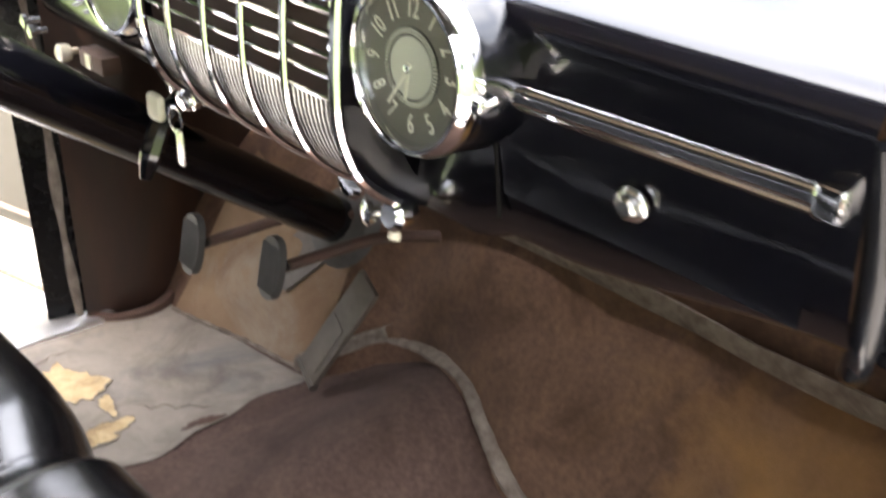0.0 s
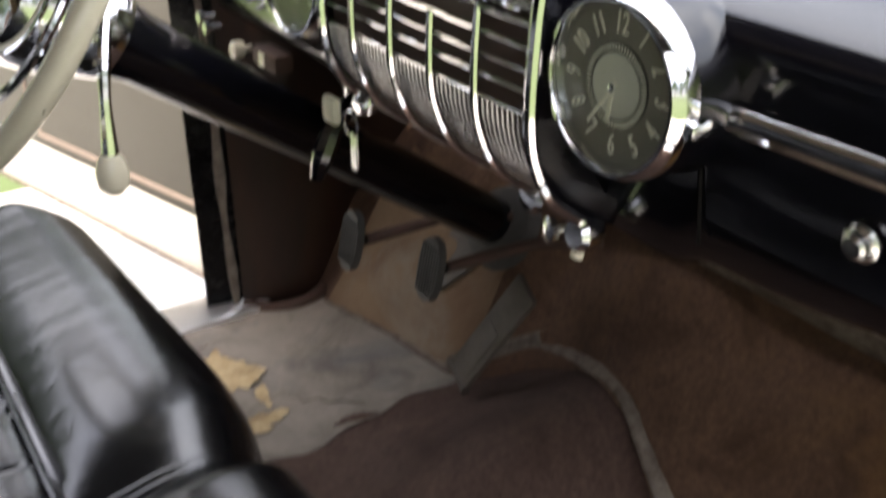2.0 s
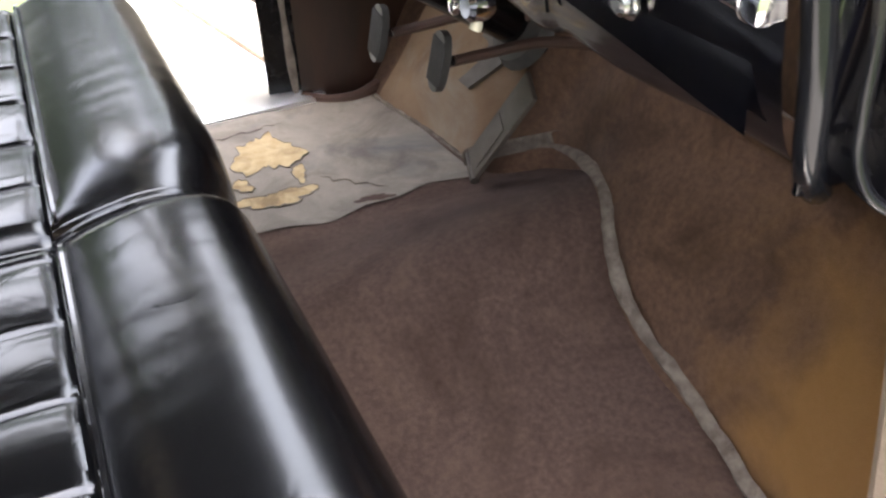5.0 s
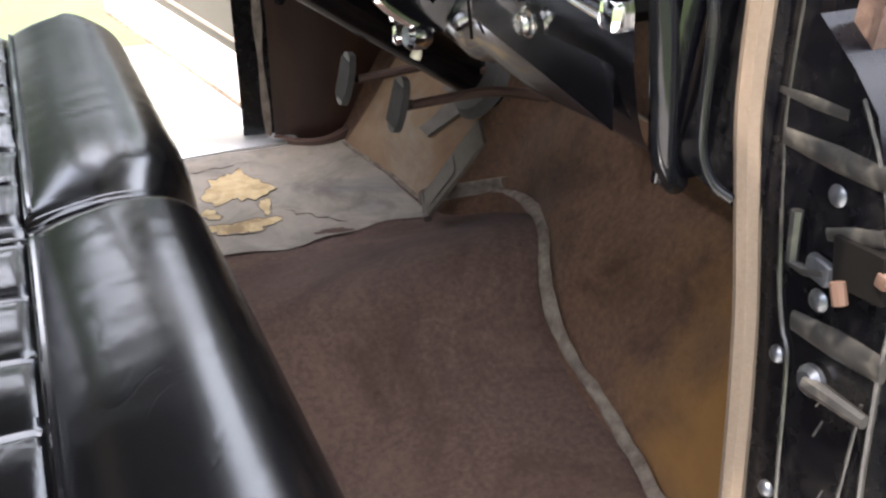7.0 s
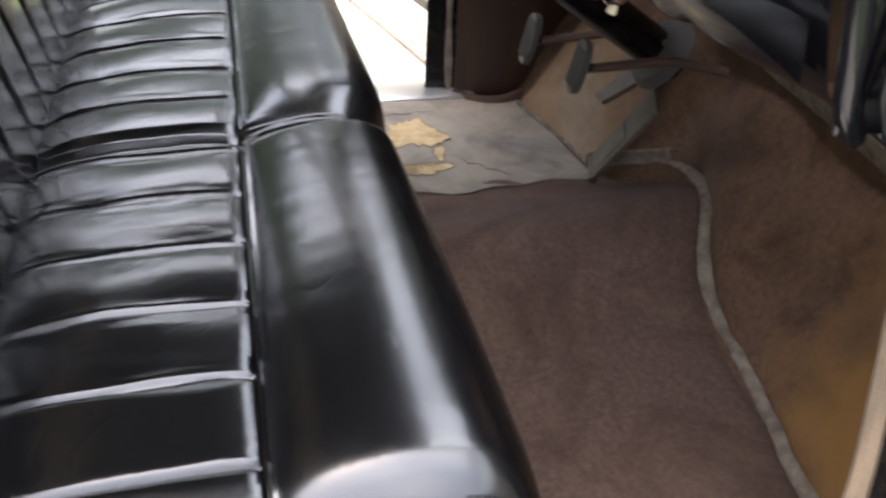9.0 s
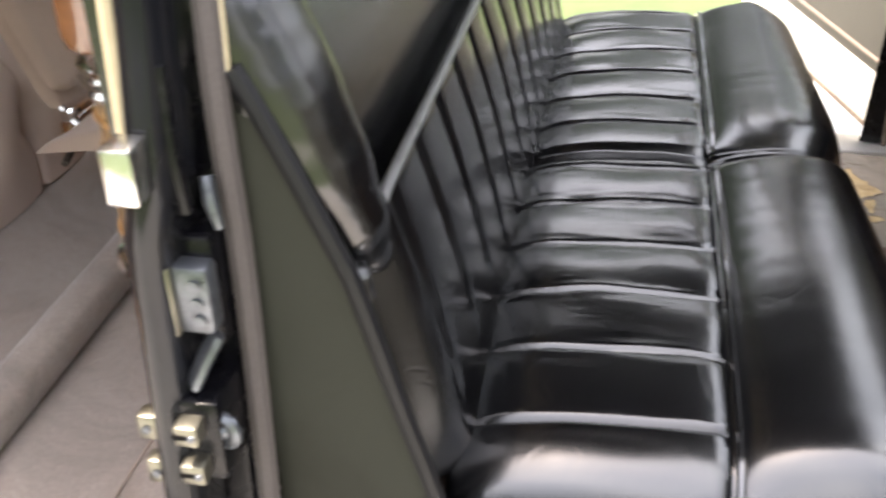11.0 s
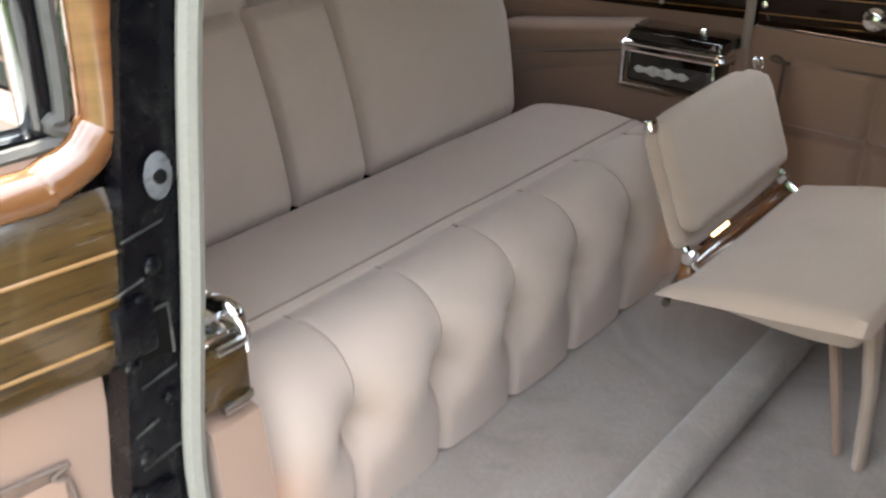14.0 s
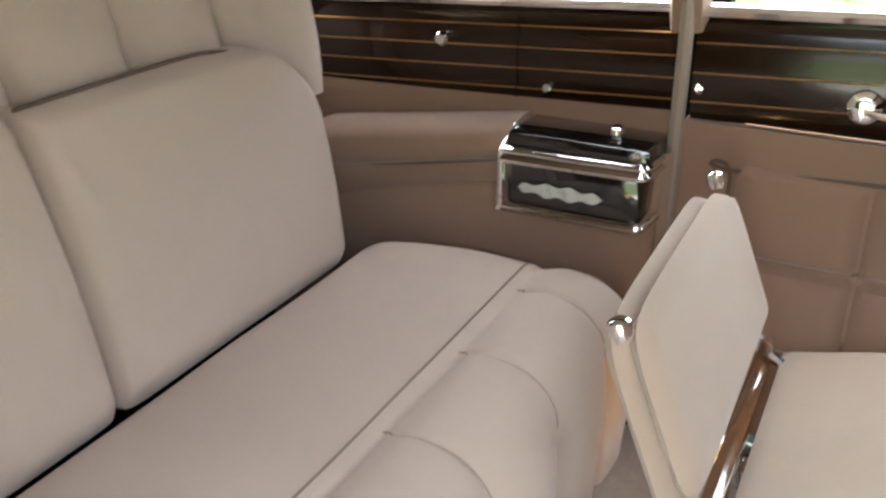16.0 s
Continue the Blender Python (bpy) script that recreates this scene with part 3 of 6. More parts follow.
    pts = [Vector((x0 + (x1 - x0) * i / 9 + 0.006 * math.sin(2.3 * i), y0 + (y1 - y0) * i / 9 + 0.005 * math.sin(1.9 * i + 1), 0)) for i in range(10)]
    part("crack", tube([Vector((p.x, p.y, floor_z(p.x, p.y) + 0.0044)) for p in pts], [0.0002] + [0.0006, 0.001, 0.0004, 0.0009] * 2 + [0.0002], 5), "rust", mat_thing)

# sills
for side, nm in ((1, "left"), (-1, "right")):
    y0, y1 = (0.705, 0.80) if side > 0 else (-0.80, -0.705)
    single("door_sill", box((0.03, y0, 0.34), (1.03, y1, 0.408), 0.01), "alu", "bright polished aluminium door sill plate", "sill", kind="structure")
    single("body_sill", box((-1.9, 0.72 if side > 0 else -0.82, 0.22), (1.40, 0.82 if side > 0 else -0.72, 0.338), 0.02), "enamel", "glossy black body sill", "sill", kind="structure")
    single("running_board", box((-0.75, 0.83 if side > 0 else -1.02, 0.20), (1.1, 1.02 if side > 0 else -0.83, 0.245), 0.015), "enamel", "black running board beside the sill", "running board", kind="structure")

# kick panel and far front pillar
kick = thing("kick_panel", (1.15, 0.74, 0.4), "dark brown kick panel with a rust-edged foot", "panel", kind="structure")
part("board", grid(lambda u, v: (0.985 + 0.38 * u, 0.735 - 0.055 * math.sin(math.pi * min(1, u * 1.6)) * (0.4 + 0.6 * v), 0.395 + 0.62 * v), 14, 10), mat("dark_brown_hardboard", (0.020, 0.011, 0.008), 0.36, color2=(0.048, 0.022, 0.013), scale=9, aniso=(2.0, 2.0, 0.5), stain=(0.02, 0.014, 0.01), sscale=6, samount=0.8, bump=0.1, bscale=120), kick)
part("foot", tube([(0.985, 0.735, 0.40), (1.03, 0.70, 0.398), (1.08, 0.685, 0.402), (1.13, 0.70, 0.41)], 0.012, 8, smooth=14), "rust", kick, "rusty foot of the panel")
part("flange", tube([(0.975, 0.742, 0.40), (0.97, 0.745, 0.60), (0.972, 0.745, 0.80), (0.965, 0.745, 1.0)], [0.006, 0.009, 0.005, 0.010, 0.006, 0.008, 0.005, 0.009], 6, smooth=24), "strip", kick, "torn pale flange edge")
single("front_pillar", prism([(0.925, 0.755), (0.99, 0.745), (1.06, 0.80), (0.95, 0.83)], "z", 0.34, 1.22), "jamb", "black painted front door pillar", "pillar", kind="structure")


def post(name, rows, material, label):
    """An upright of four-cornered sections: (z, [(x, y) * 4])."""
    bm = nb()
    rings = [[bm.verts.new((x, y, z)) for x, y in sec] for z, sec in rows]
    for a, b in zip(rings, rings[1:]):
        for k in range(len(a)):
            bm.faces.new((a[k], a[(k + 1) % len(a)], b[(k + 1) % len(a)], b[k]))
    bm.faces.new(rings[0][::-1])
    bm.faces.new(rings[-1])
    return single(name, bm, material, label, "pillar", kind="structure")


# near front pillar with its hinge pockets
post("hinge_pillar", [(0.34, [(1.04, -0.66), (1.04, -0.80), (1.13, -0.80), (1.13, -0.66)]), (0.80, [(1.035, -0.645), (1.035, -0.765), (1.13, -0.765), (1.13, -0.63)]),
                      (1.0, [(1.03, -0.60), (1.03, -0.715), (1.13, -0.715), (1.13, -0.60)]), (1.05, [(1.03, -0.592), (1.03, -0.702), (1.13, -0.702), (1.13, -0.592)]), (1.08, [(1.03, -0.588), (1.03, -0.685), (1.13, -0.685), (1.13, -0.588)]), (1.10, [(1.03, -0.586), (1.03, -0.658), (1.13, -0.658), (1.13, -0.586)]), (1.12, [(1.03, -0.583), (1.03, -0.622), (1.13, -0.622), (1.13, -0.583)]), (1.22, [(1.025, -0.575), (1.025, -0.605), (1.13, -0.605), (1.13, -0.575)])], "jamb", "black painted hinge pillar of the open front door")
hp = thing("hinge_plate", (1.03, -0.68, 0.95), "black door hinge recess with screws and ribs", "hinge")
# no hollow here: a raised black plate carries the pocket's shade
part("pocket", prism([(-0.683, 0.999), (-0.723, 1.006), (-0.731, 0.976), (-0.692, 0.968)], "x", 1.024, 1.034), "shadeblack", hp, "raised black plate standing in for the hinge pocket's shade")
part("bracket", tube([(1.024, -0.649, 0.998), (1.024, -0.655, 0.962), (1.024, -0.668, 0.963), (1.024, -0.686, 0.972)], 0.0042, 6), "jambgrey", hp, "worn grey bent bracket")
part("bracket_tab", box((1.021, -0.690, 0.962), (1.03, -0.668, 0.978), 0.003), "worncast", hp)
part("hinge_leaf", box((1.022, -0.731, 0.987), (1.029, -0.722, 0.997), 0.002), "rust", hp, "rusty hinge leaf")
part("hinge_pin", tube([(1.020, -0.699, 0.975), (1.020, -0.706, 0.962)], 0.005, 8), "rust", hp, "rusty hinge pin")
for ya, za, yb, zb, r in ((-0.617, 1.036, -0.713, 1.048, 0.0055), (-0.602, 1.063, -0.664, 1.071, 0.003), (-0.663, 0.917, -0.742, 0.933, 0.0065), (-0.672, 0.992, -0.715, 1.013, 0.004)):
    part("rib", tube([(1.031, ya, za), (1.031, (ya + yb) / 2, (za + zb) / 2), (1.031, yb, zb)], [r * 1.2, r * 1.7, r * 1.5], 12, flat=0.38, up=(1, 0, 0)), "jambgrey", hp, "worn pressed rib")
stud = part("stud", lathe([(0.012, 0), (0.012, 0.004), (0.008, 0.008), (0, 0.009)], (1.030, -0.695, 0.889), (-1, 0, 0), 16), "worncast", hp)
part("stud_rod", tube([(1.024, -0.695, 0.889), (1.026, -0.745, 0.895)], [0.007, 0.005], 8), "jambgrey", stud)
for line, r in (([(-0.602, 1.19), (-0.612, 1.06), (-0.624, 1.009), (-0.641, 0.941), (-0.656, 0.904), (-0.667, 0.885), (-0.684, 0.805), (-0.698, 0.734), (-0.71, 0.60), (-0.715, 0.42)], 0.0018), ([(-0.672, 1.085), (-0.705, 1.041), (-0.734, 0.975), (-0.740, 0.929), (-0.752, 0.856), (-0.762, 0.80), (-0.772, 0.66), (-0.78, 0.42)], 0.0022), ([(-0.735, 0.90), (-0.742, 0.80), (-0.752, 0.66), (-0.76, 0.42)], 0.0013)):
    part("ridge", tube([(1.031, y, z) for y, z in line], r, 6, smooth=24), "jambgrey", hp, "worn bright edge line")
for y0, z0, r in ((-0.672, 1.020, 0.0085), (-0.679, 0.944, 0.0085), (-0.657, 0.882, 0.007), (-0.680, 0.769, 0.007)):
    part("screw", lathe([(r, 0), (r, 0.002), (r * 0.75, 0.0045), (r * 0.3, 0.0058), (0, 0.006)], (1.033, y0, z0), (-1, 0, 0), 14), "worncast", hp, "domed screw head")
for y0, z0, ln in ((-0.705, 0.845, 0.018), (-0.722, 0.79, 0.022), (-0.70, 0.868, 0.012), (-0.735, 0.71, 0.03), (-0.64, 1.085, 0.012)):
    part("scratch", tube([(1.0335, y0, z0), (1.0335, y0 - 0.004, z0 + ln)], 0.0008, 5), "jambgrey", hp)
single("windlace", tube([(1.02, -0.575, 1.20), (1.022, -0.586, 1.06), (1.026, -0.600, 0.985), (1.029, -0.623, 0.889), (1.03, -0.646, 0.765), (1.03, -0.660, 0.66), (1.03, -0.672, 0.41)], 0.0105, 8, smooth=30), "windlace", "grey-brown windlace cord round the door opening", "trim", kind="structure")
single("kick_wall", box((1.05, -0.65, 0.36), (1.38, -0.63, 1.2)), "carpet", "brown carpeted cowl side", "panel", kind="structure")

# outer cowl side beyond the pillar
cowlsec = spline([(0, -0.80, 0.36), (0, -0.795, 0.70), (0, -0.775, 0.90), (0, -0.725, 1.01), (0, -0.64, 1.07), (0, -0.52, 1.105), (0, -0.36, 1.12)], 24)
single("cowl_side", grid(lambda u, v: cowlsec[int(round(24 * v))] + Vector((1.132 + 0.9 * u, 0.03 * u, -0.02 * u)), 8, 24), "enamel", "glossy black outer cowl and hood side", "body panel", kind="structure")

# near centre post between the doors
post("center_post", [(0.33, [(0.045, -0.735), (0.102, -0.735), (0.112, -0.69), (0.022, -0.69)]), (0.7, [(0.045, -0.725), (0.098, -0.725), (0.108, -0.68), (0.022, -0.68)]),
                     (0.95, [(0.045, -0.70), (0.098, -0.70), (0.108, -0.665), (0.022, -0.665)]), (1.2, [(0.042, -0.68), (0.096, -0.68), (0.106, -0.645), (0.020, -0.645)]), (1.58, [(0.02, -0.62), (0.10, -0.62), (0.12, -0.58), (-0.01, -0.58)])], "jamb", "black painted post between front and rear doors")
def flange(u, v):
    z = 0.34 + 1.24 * u
    yo = -0.790 + 0.03 * smoothstep(0.6, 1.0, z) + 0.03 * smoothstep(1.0, 1.2, z) + 0.09 * smoothstep(1.2, 1.58, z)
    x0, x1 = 0.052 - 0.014 * (1 - smoothstep(0.98, 1.06, z)), 0.074 + 0.013 * smoothstep(0.96, 1.05, z)
    a = math.pi * v
    return (x0 + (x1 - x0) * (0.5 - 0.5 * math.cos(a)), yo + 0.055 - 0.055 * math.sin(a) ** 0.35, z)


single("post_cream_edge", tube([(0.115, -0.694, 1.10), (0.113, -0.682, 1.2), (0.105, -0.61, 1.56)], 0.004, 6), "seal", "cream edge beside the post windlace", "trim", kind="structure")
single("post_flange", grid(flange, 40, 14, close_v=False), "flange", "glossy black outer flange of the centre post", "pillar", kind="structure")
single("rear_seal", tube([(0.034, -0.732, 0.34), (0.034, -0.724, 0.65), (0.032, -0.712, 0.85), (0.031, -0.702, 1.0), (0.032, -0.684, 1.2), (0.020, -0.622, 1.55)], 0.0075, 8, smooth=24), "seal", "cream rubber seal down the centre post", "seal", kind="structure")
single("post_windlace", tube([(0.110, -0.722, 0.34), (0.109, -0.714, 0.65), (0.110, -0.70, 0.93), (0.106, -0.69, 1.15), (0.10, -0.61, 1.56)], 0.0105, 8, smooth=24), "windlacedark", "dark grey windlace cord on the centre post", "trim", kind="structure")
tip = single("bright_bumper_block", box((0.054, -0.780, 1.036), (0.078, -0.752, 1.080), 0.003), "dullchrome", "bright metal dovetail block on the centre post", "door fitting")

strike = thing("striker_plate", (0.085, -0.73, 0.93), "chromed striker plate screwed to the centre post", "striker plate")
part("base", box((0.066, -0.730, 0.88), (0.100, -0.690, 0.985), 0.006), "jamb", strike, "black painted base block")
part("plate", box((0.070, -0.748, 0.905), (0.102, -0.726, 0.968), 0.006), "worncast", strike)
part("side_plate", box((0.067, -0.752, 0.905), (0.073, -0.73, 0.968), 0.001), "brass", strike)
for z0 in (0.92, 0.936, 0.953):
    part("screw", lathe([(0.0055, 0), (0.0055, 0.002), (0, 0.003)], (0.091, -0.7485, z0), (0, -1, 0), 10), "worncast", strike)
part("arm", tube([(0.10, -0.742, 0.905), (0.09, -0.75, 0.885), (0.078, -0.752, 0.86)], 0.011, 8, flat=0.5), "worncast", strike, "curved latch arm")
part("ridge", tube([(0.083, -0.728, 1.12), (0.085, -0.735, 1.06), (0.088, -0.735, 1.01)], 0.006, 8, smooth=14), "jamb", strike, "black ridge above the plate")
part("hook", tube([(0.098, -0.715, 1.03), (0.102, -0.722, 1.012), (0.106, -0.722, 0.99)], [0.006, 0.006, 0.004], 8), "worncast", strike)
low = thing("dovetail_striker", (0.09, -0.755, 0.81), "worn chromed dovetail striker low on the centre post", "striker plate")
part("base", box((0.064, -0.765, 0.765), (0.100, -0.705, 0.85), 0.006), "jamb", low, "black painted base block")
part("disc", lathe([(0.020, 0), (0.020, 0.004), (0.016, 0.007), (0.009, 0.006), (0.007, 0.009), (0, 0.0095)], (0.096, -0.752, 0.815), (-0.3, -1, 0), 20), "worncast", low)
for z0 in (0.818, 0.776):
    jaw = part("jaw", box((0.068, -0.783, z0), (0.088, -0.755, z0 + 0.020), 0.002), "brass", low)
    part("slot", box((0.0665, -0.7842, z0 + 0.008), (0.080, -0.770, z0 + 0.0125), 0.0005), "shadeblack", jaw)
    part("rivet", lathe([(0.0035, 0), (0.003, 0.0015), (0, 0.002)], (0.083, -0.7832, z0 + 0.010), (0, -1, 0), 10), "worncast", jaw)
for z0 in (0.84, 0.79):
    rs = thing("rear_striker", (0.02, -0.74, z0), "small zinc striker on the rear face of the centre post", "striker plate", group="rear strikers")
    part("plate", box((0.026, -0.765, z0 - 0.038), (0.044, -0.748, z0 - 0.012), 0.003), "brass", rs)
    part("screw", lathe([(0.004, 0), (0.004, 0.002), (0, 0.003)], (0.035, -0.7655, z0 - 0.025), (0, -1, 0), 8), "worncast", rs)

# grey cloth side panel between the post and the front seat
single("post_trim_panel", prism([(0.112, 0.34), (0.112, 1.10), (0.135, 1.063), (0.178, 0.965), (0.195, 0.92), (0.228, 0.80), (0.262, 0.68), (0.30, 0.50), (0.32, 0.34)], "y", -0.69, -0.664), "panelcloth", "grey-green cloth panel beside the front seat", "panel", kind="structure")
single("panel_welt", tube([(0.118, -0.690, 1.105), (0.139, -0.690, 1.063), (0.182, -0.690, 0.965), (0.199, -0.690, 0.92), (0.232, -0.690, 0.80), (0.266, -0.690, 0.68), (0.304, -0.690, 0.50), (0.323, -0.690, 0.35)], 0.0085, 8, smooth=40), "blackwelt", "black leather welt along the cloth panel", "trim", kind="structure")

# rear corner post near the camera
CP = [(1.50, -0.66, -0.62, -0.76), (1.16, -0.735, -0.672, -0.775), (0.90, -0.77, -0.70, -0.78), (0.65, -0.80, -0.73, -0.78), (0.52, -0.80, -0.722, -0.76), (0.43, -0.81, -0.71, -0.70), (0.36, -0.82, -0.71, -0.60), (0.30, -0.82, -0.71, -0.48)]
post("rear_door_post", [(z, [(x, yo), (x, yi), (x - 0.10, yi), (x - 0.10, yo)]) for z, yo, yi, x in reversed(CP)], "jamb", "black painted hinge post of the open rear door")
single("rear_windlace", tube([(x + 0.012, yi + 0.006, z) for z, yo, yi, x in CP], 0.013, 8, smooth=40), "windlacepale", "pale grey windlace cord round the rear door opening", "trim", kind="structure")
bl = thing("oval_escutcheon", (-0.775, -0.715, 1.03), "worn white oval plate on the black door post", "escutcheon")
part("plate", grid(lambda u, v: (-0.772 + 0.004 * (1 - v), -0.717 + 0.0165 * v * math.cos(2 * math.pi * u), 1.014 + 0.025 * v * math.sin(2 * math.pi * u)), 24, 3, close_u=True), mat("worn_white_enamel", (0.10, 0.10, 0.105), 0.4, stain=(0.03, 0.03, 0.03), sscale=60, samount=0.8), bl)
part("slot", lathe([(0.0075, 0), (0.0075, 0.003), (0.004, 0.005), (0, 0.005)], (-0.770, -0.717, 1.014), (1, 0, 0), 12), "shadeblack", bl)
for i, z0 in enumerate((0.92, 0.885, 0.82, 0.76, 0.70, 0.66, 0.60, 0.56)):
    y0 = -0.735 - 0.02 * (i % 3) - 0.02 * (i > 3)
    single("post_bolt", lathe([(0.010, 0), (0.010, 0.004), (0.006, 0.007), (0, 0.007)], (-0.779, y0, z0), (1, 0, 0), 6 if i % 2 else 14), "jamb", "black painted bolt in the door post", "bolt", "door post bolts")
for z0 in (0.86, 0.63):
    single("door_hinge", box((-0.782, -0.79, z0 - 0.03), (-0.768, -0.745, z0 + 0.03), 0.004), "jamb", "black painted steel door hinge on the post", "hinge", "rear hinges")

pk = thing("latch_recess", (-0.779, -0.745, 0.84), "square latch recess in the black door post, its shade a black plate", "recess")
# black plate on the post face, shade of the opening put into colour
part("hollow", box((-0.7795, -0.770, 0.815), (-0.7765, -0.725, 0.868), 0.001), "shadeblack", pk, "flat black plate coloured as the opening's shade")
for ya, za, yb, zb in ((-0.772, 0.812, -0.772, 0.871), (-0.723, 0.812, -0.723, 0.871), (-0.772, 0.871, -0.723, 0.871)):
    part("rim", tube([(-0.7775, ya, za), (-0.7775, yb, zb)], 0.002, 6), "jambgrey", pk, "worn edge")
for z0, y0, ln in ((0.96, -0.735, 0.05), (0.905, -0.76, 0.035), (0.79, -0.74, 0.045), (0.735, -0.765, 0.03), (0.69, -0.75, 0.05), (0.62, -0.755, 0.03)):
    part("press_line", tube([(-0.7785, y0 - ln * 0.6, z0 - 0.004), (-0.7785, y0 + ln * 0.4, z0 + 0.004)], 0.0016, 6), "jambgrey", pk, "worn pressed line")

# floors, walls and roof of the rear cabin
rear_floor = grid(lambda u, v: (-0.84 + 0.86 * u, -0.72 + 1.46 * v, 0.355 + 0.003 * math.sin(14 * u + 6 * v) + 0.002 * math.sin(31 * v)), 30, 40)
single("rear_floor", rear_floor, "taupe", "soft taupe carpet on the rear floor", "carpet", kind="structure")
single("carpet_seam", tube([(-0.242 + 0.002 * math.sin(1.3 * i), -0.70 + 1.4 * i / 20, 0.355) for i in range(21)], 0.0024, 6), "cord", "dark seam across the rear carpet", "trim", kind="structure")
single("wall_left_front", box((0.02, 0.80, 0.34), (0.06, 0.84, 1.1)), "enamel", "black centre post of the far side", "pillar", kind="structure")
single("rear_bulkhead", box((-1.75, -0.80, 0.30), (-1.55, 0.86, 1.20)), "shadeblack", "dark bulkhead behind the rear seat", "wall", kind="structure")
# solid wall added behind the near quarter window to keep its light out
single("quarter_blind_near", prism([(-0.735, 1.09), (-0.68, 1.09), (-0.60, 1.56), (-0.65, 1.56)], "x", -1.75, -0.87), "clothdark", "tan wall added above the near armrest to block quarter light", "wall", kind="structure")
single("quarter_wall_near", box((-1.75, -0.79, 0.30), (-0.88, -0.74, 1.06)), "clothdark", "tan cloth quarter panel", "wall", kind="structure")

single("quarter_shoulder", grid(lambda u, v: (-0.86 - 1.0 * u, -0.80 + 0.075 * v * v, 0.60 + 0.49 * v - 0.02 * u), 10, 12), "enamel", "glossy black rear quarter of the body", "body panel", kind="structure")
single("quarter_window", grid(lambda u, v: (-0.90 - 0.55 * u, -0.742 + 0.085 * v, 1.10 + 0.36 * v), 4, 4), "quarterglass", "dark quarter window behind the rear door", "window", kind="structure")


def roof_point(u, v):
    a = math.pi * v
    x = -1.85 + 2.66 * u
    w = 0.655 - 0.05 * (2 * u - 1) ** 2
    drop = 0.11 * (2 * v - 1) ** 4
    return (x, w * (1 - 2 * v), 1.70 - drop - 0.11 * (2 * u - 1) ** 4 - 0.02)


single("roof", grid(lambda u, v: Vector(roof_point(u, v)) + Vector((0, 0, 0.035)), 20, 20), "enamel", "glossy black roof of the limousine", "roof", kind="structure")
single("ceiling", grid(lambda u, v: roof_point(0.695 + 0.305 * u, v), 10, 20), "headliner", "dark cloth headliner over the front seat", "ceiling", kind="structure")
single("rear_ceiling", grid(lambda u, v: roof_point(0.695 * u, v), 14, 20), "liner", "beige cloth headliner over the rear cabin", "ceiling", kind="structure")
single("roof_rail_left", box((-1.85, 0.60, 1.50), (0.80, 0.80, 1.585), 0.02), "enamel", "black roof rail over the far doors", "roof rail", kind="structure")
single("roof_rail_right", box((-1.85, -0.655, 1.545), (0.80, -0.59, 1.60), 0.02), "enamel", "black roof rail over the near doors", "roof rail", kind="structure")
single("roof_header", box((0.745, -0.66, 1.545), (0.82, 0.66, 1.61), 0.02), "enamel", "black header over the windscreen", "roof rail", kind="structure")
for sy in (1, -1):
    single("screen_pillar", tube([(1.075, 0.66 * sy, 1.20), (0.785, 0.675 * sy, 1.58)], 0.022, 8), "enamel", "black windscreen pillar", "pillar", kind="structure")
single("rear_shelf_wall", prism([(-1.78, 1.15), (-1.72, 1.15), (-1.68, 1.30), (-1.74, 1.30)], "y", -0.22, 0.22), "headliner", "dark cloth below the rear window", "wall", kind="structure")
single("rear_window_wall", prism([(-1.78, 1.15), (-1.72, 1.15), (-1.62, 1.56), (-1.70, 1.56)], "y", 0.22, 0.70), "headliner", "dark cloth beside the rear window", "wall", kind="structure")
single("rear_window_wall", prism([(-1.78, 1.15), (-1.72, 1.15), (-1.62, 1.56), (-1.70, 1.56)], "y", -0.70, -0.22), "headliner", "dark cloth beside the rear window", "wall", kind="structure")

# ---------------------------------------------------------------- dashboard
dash = thing("dashboard", (1.0, 0.0, 1.05), "glossy black enamel dashboard with chrome trim", "dashboard")
DP = [(1.03, 0.935), (0.998, 0.938), (0.977, 0.952), (0.963, 0.99), (0.953, 1.05), (0.946, 1.10), (0.940, 1.128), (0.938, 1.143), (0.943, 1.156), (0.957, 1.166), (0.98, 1.175), (1.01, 1.185), (1.045, 1.195), (1.064, 1.199)]
dsec = spline([(x, 0, z) for x, z in DP], 40)


def dash_point(u, v):
    p = dsec[int(round(v * 40))]
    y = -0.552 + 1.252 * u
    end = max(0.0, (y - 0.675) / 0.025)
    low = 0.018 * smoothstep(-0.22, -0.27, y) + 0.034 * smoothstep(-0.30, -0.56, y)
    z = p.z + (low * (1 - (p.z - 0.935) / 0.13) if p.z < 1.065 else 0)
    return (p.x + 0.03 * end * end, y, z)


part("fascia", grid(dash_point, 60, 40), "enamel", dash)
# shade under the dashboard is put into this box's black colour
part("underside", box((1.03, -0.14, 0.922), (1.30, 0.70, 0.936), 0.004), "shadeblack", dash, "underside of the dashboard, coloured black for its shade")
part("shelf", box((1.06, -0.60, 1.16), (1.30, 0.72, 1.20), 0.01), "enamel", dash)
part("chrome_strip", tube([(0.936, -0.290, 1.096), (0.942, -0.305, 1.097), (0.9455, -0.53, 1.100)], 0.0080, 16, flat=0.55, up=(1, 0, 0)), "chrome", dash, "long half-round chrome strip")
part("strip_groove", tube([(0.9375, -0.306, 1.0995), (0.941, -0.529, 1.1025)], 0.0010, 6), "shadeblack", dash)
part("lower_strip", tube([(0.9470, -0.290, 1.086), (0.948, -0.53, 1.089)], 0.0030, 8), "chrome", dash, "thin chrome line under the strip")
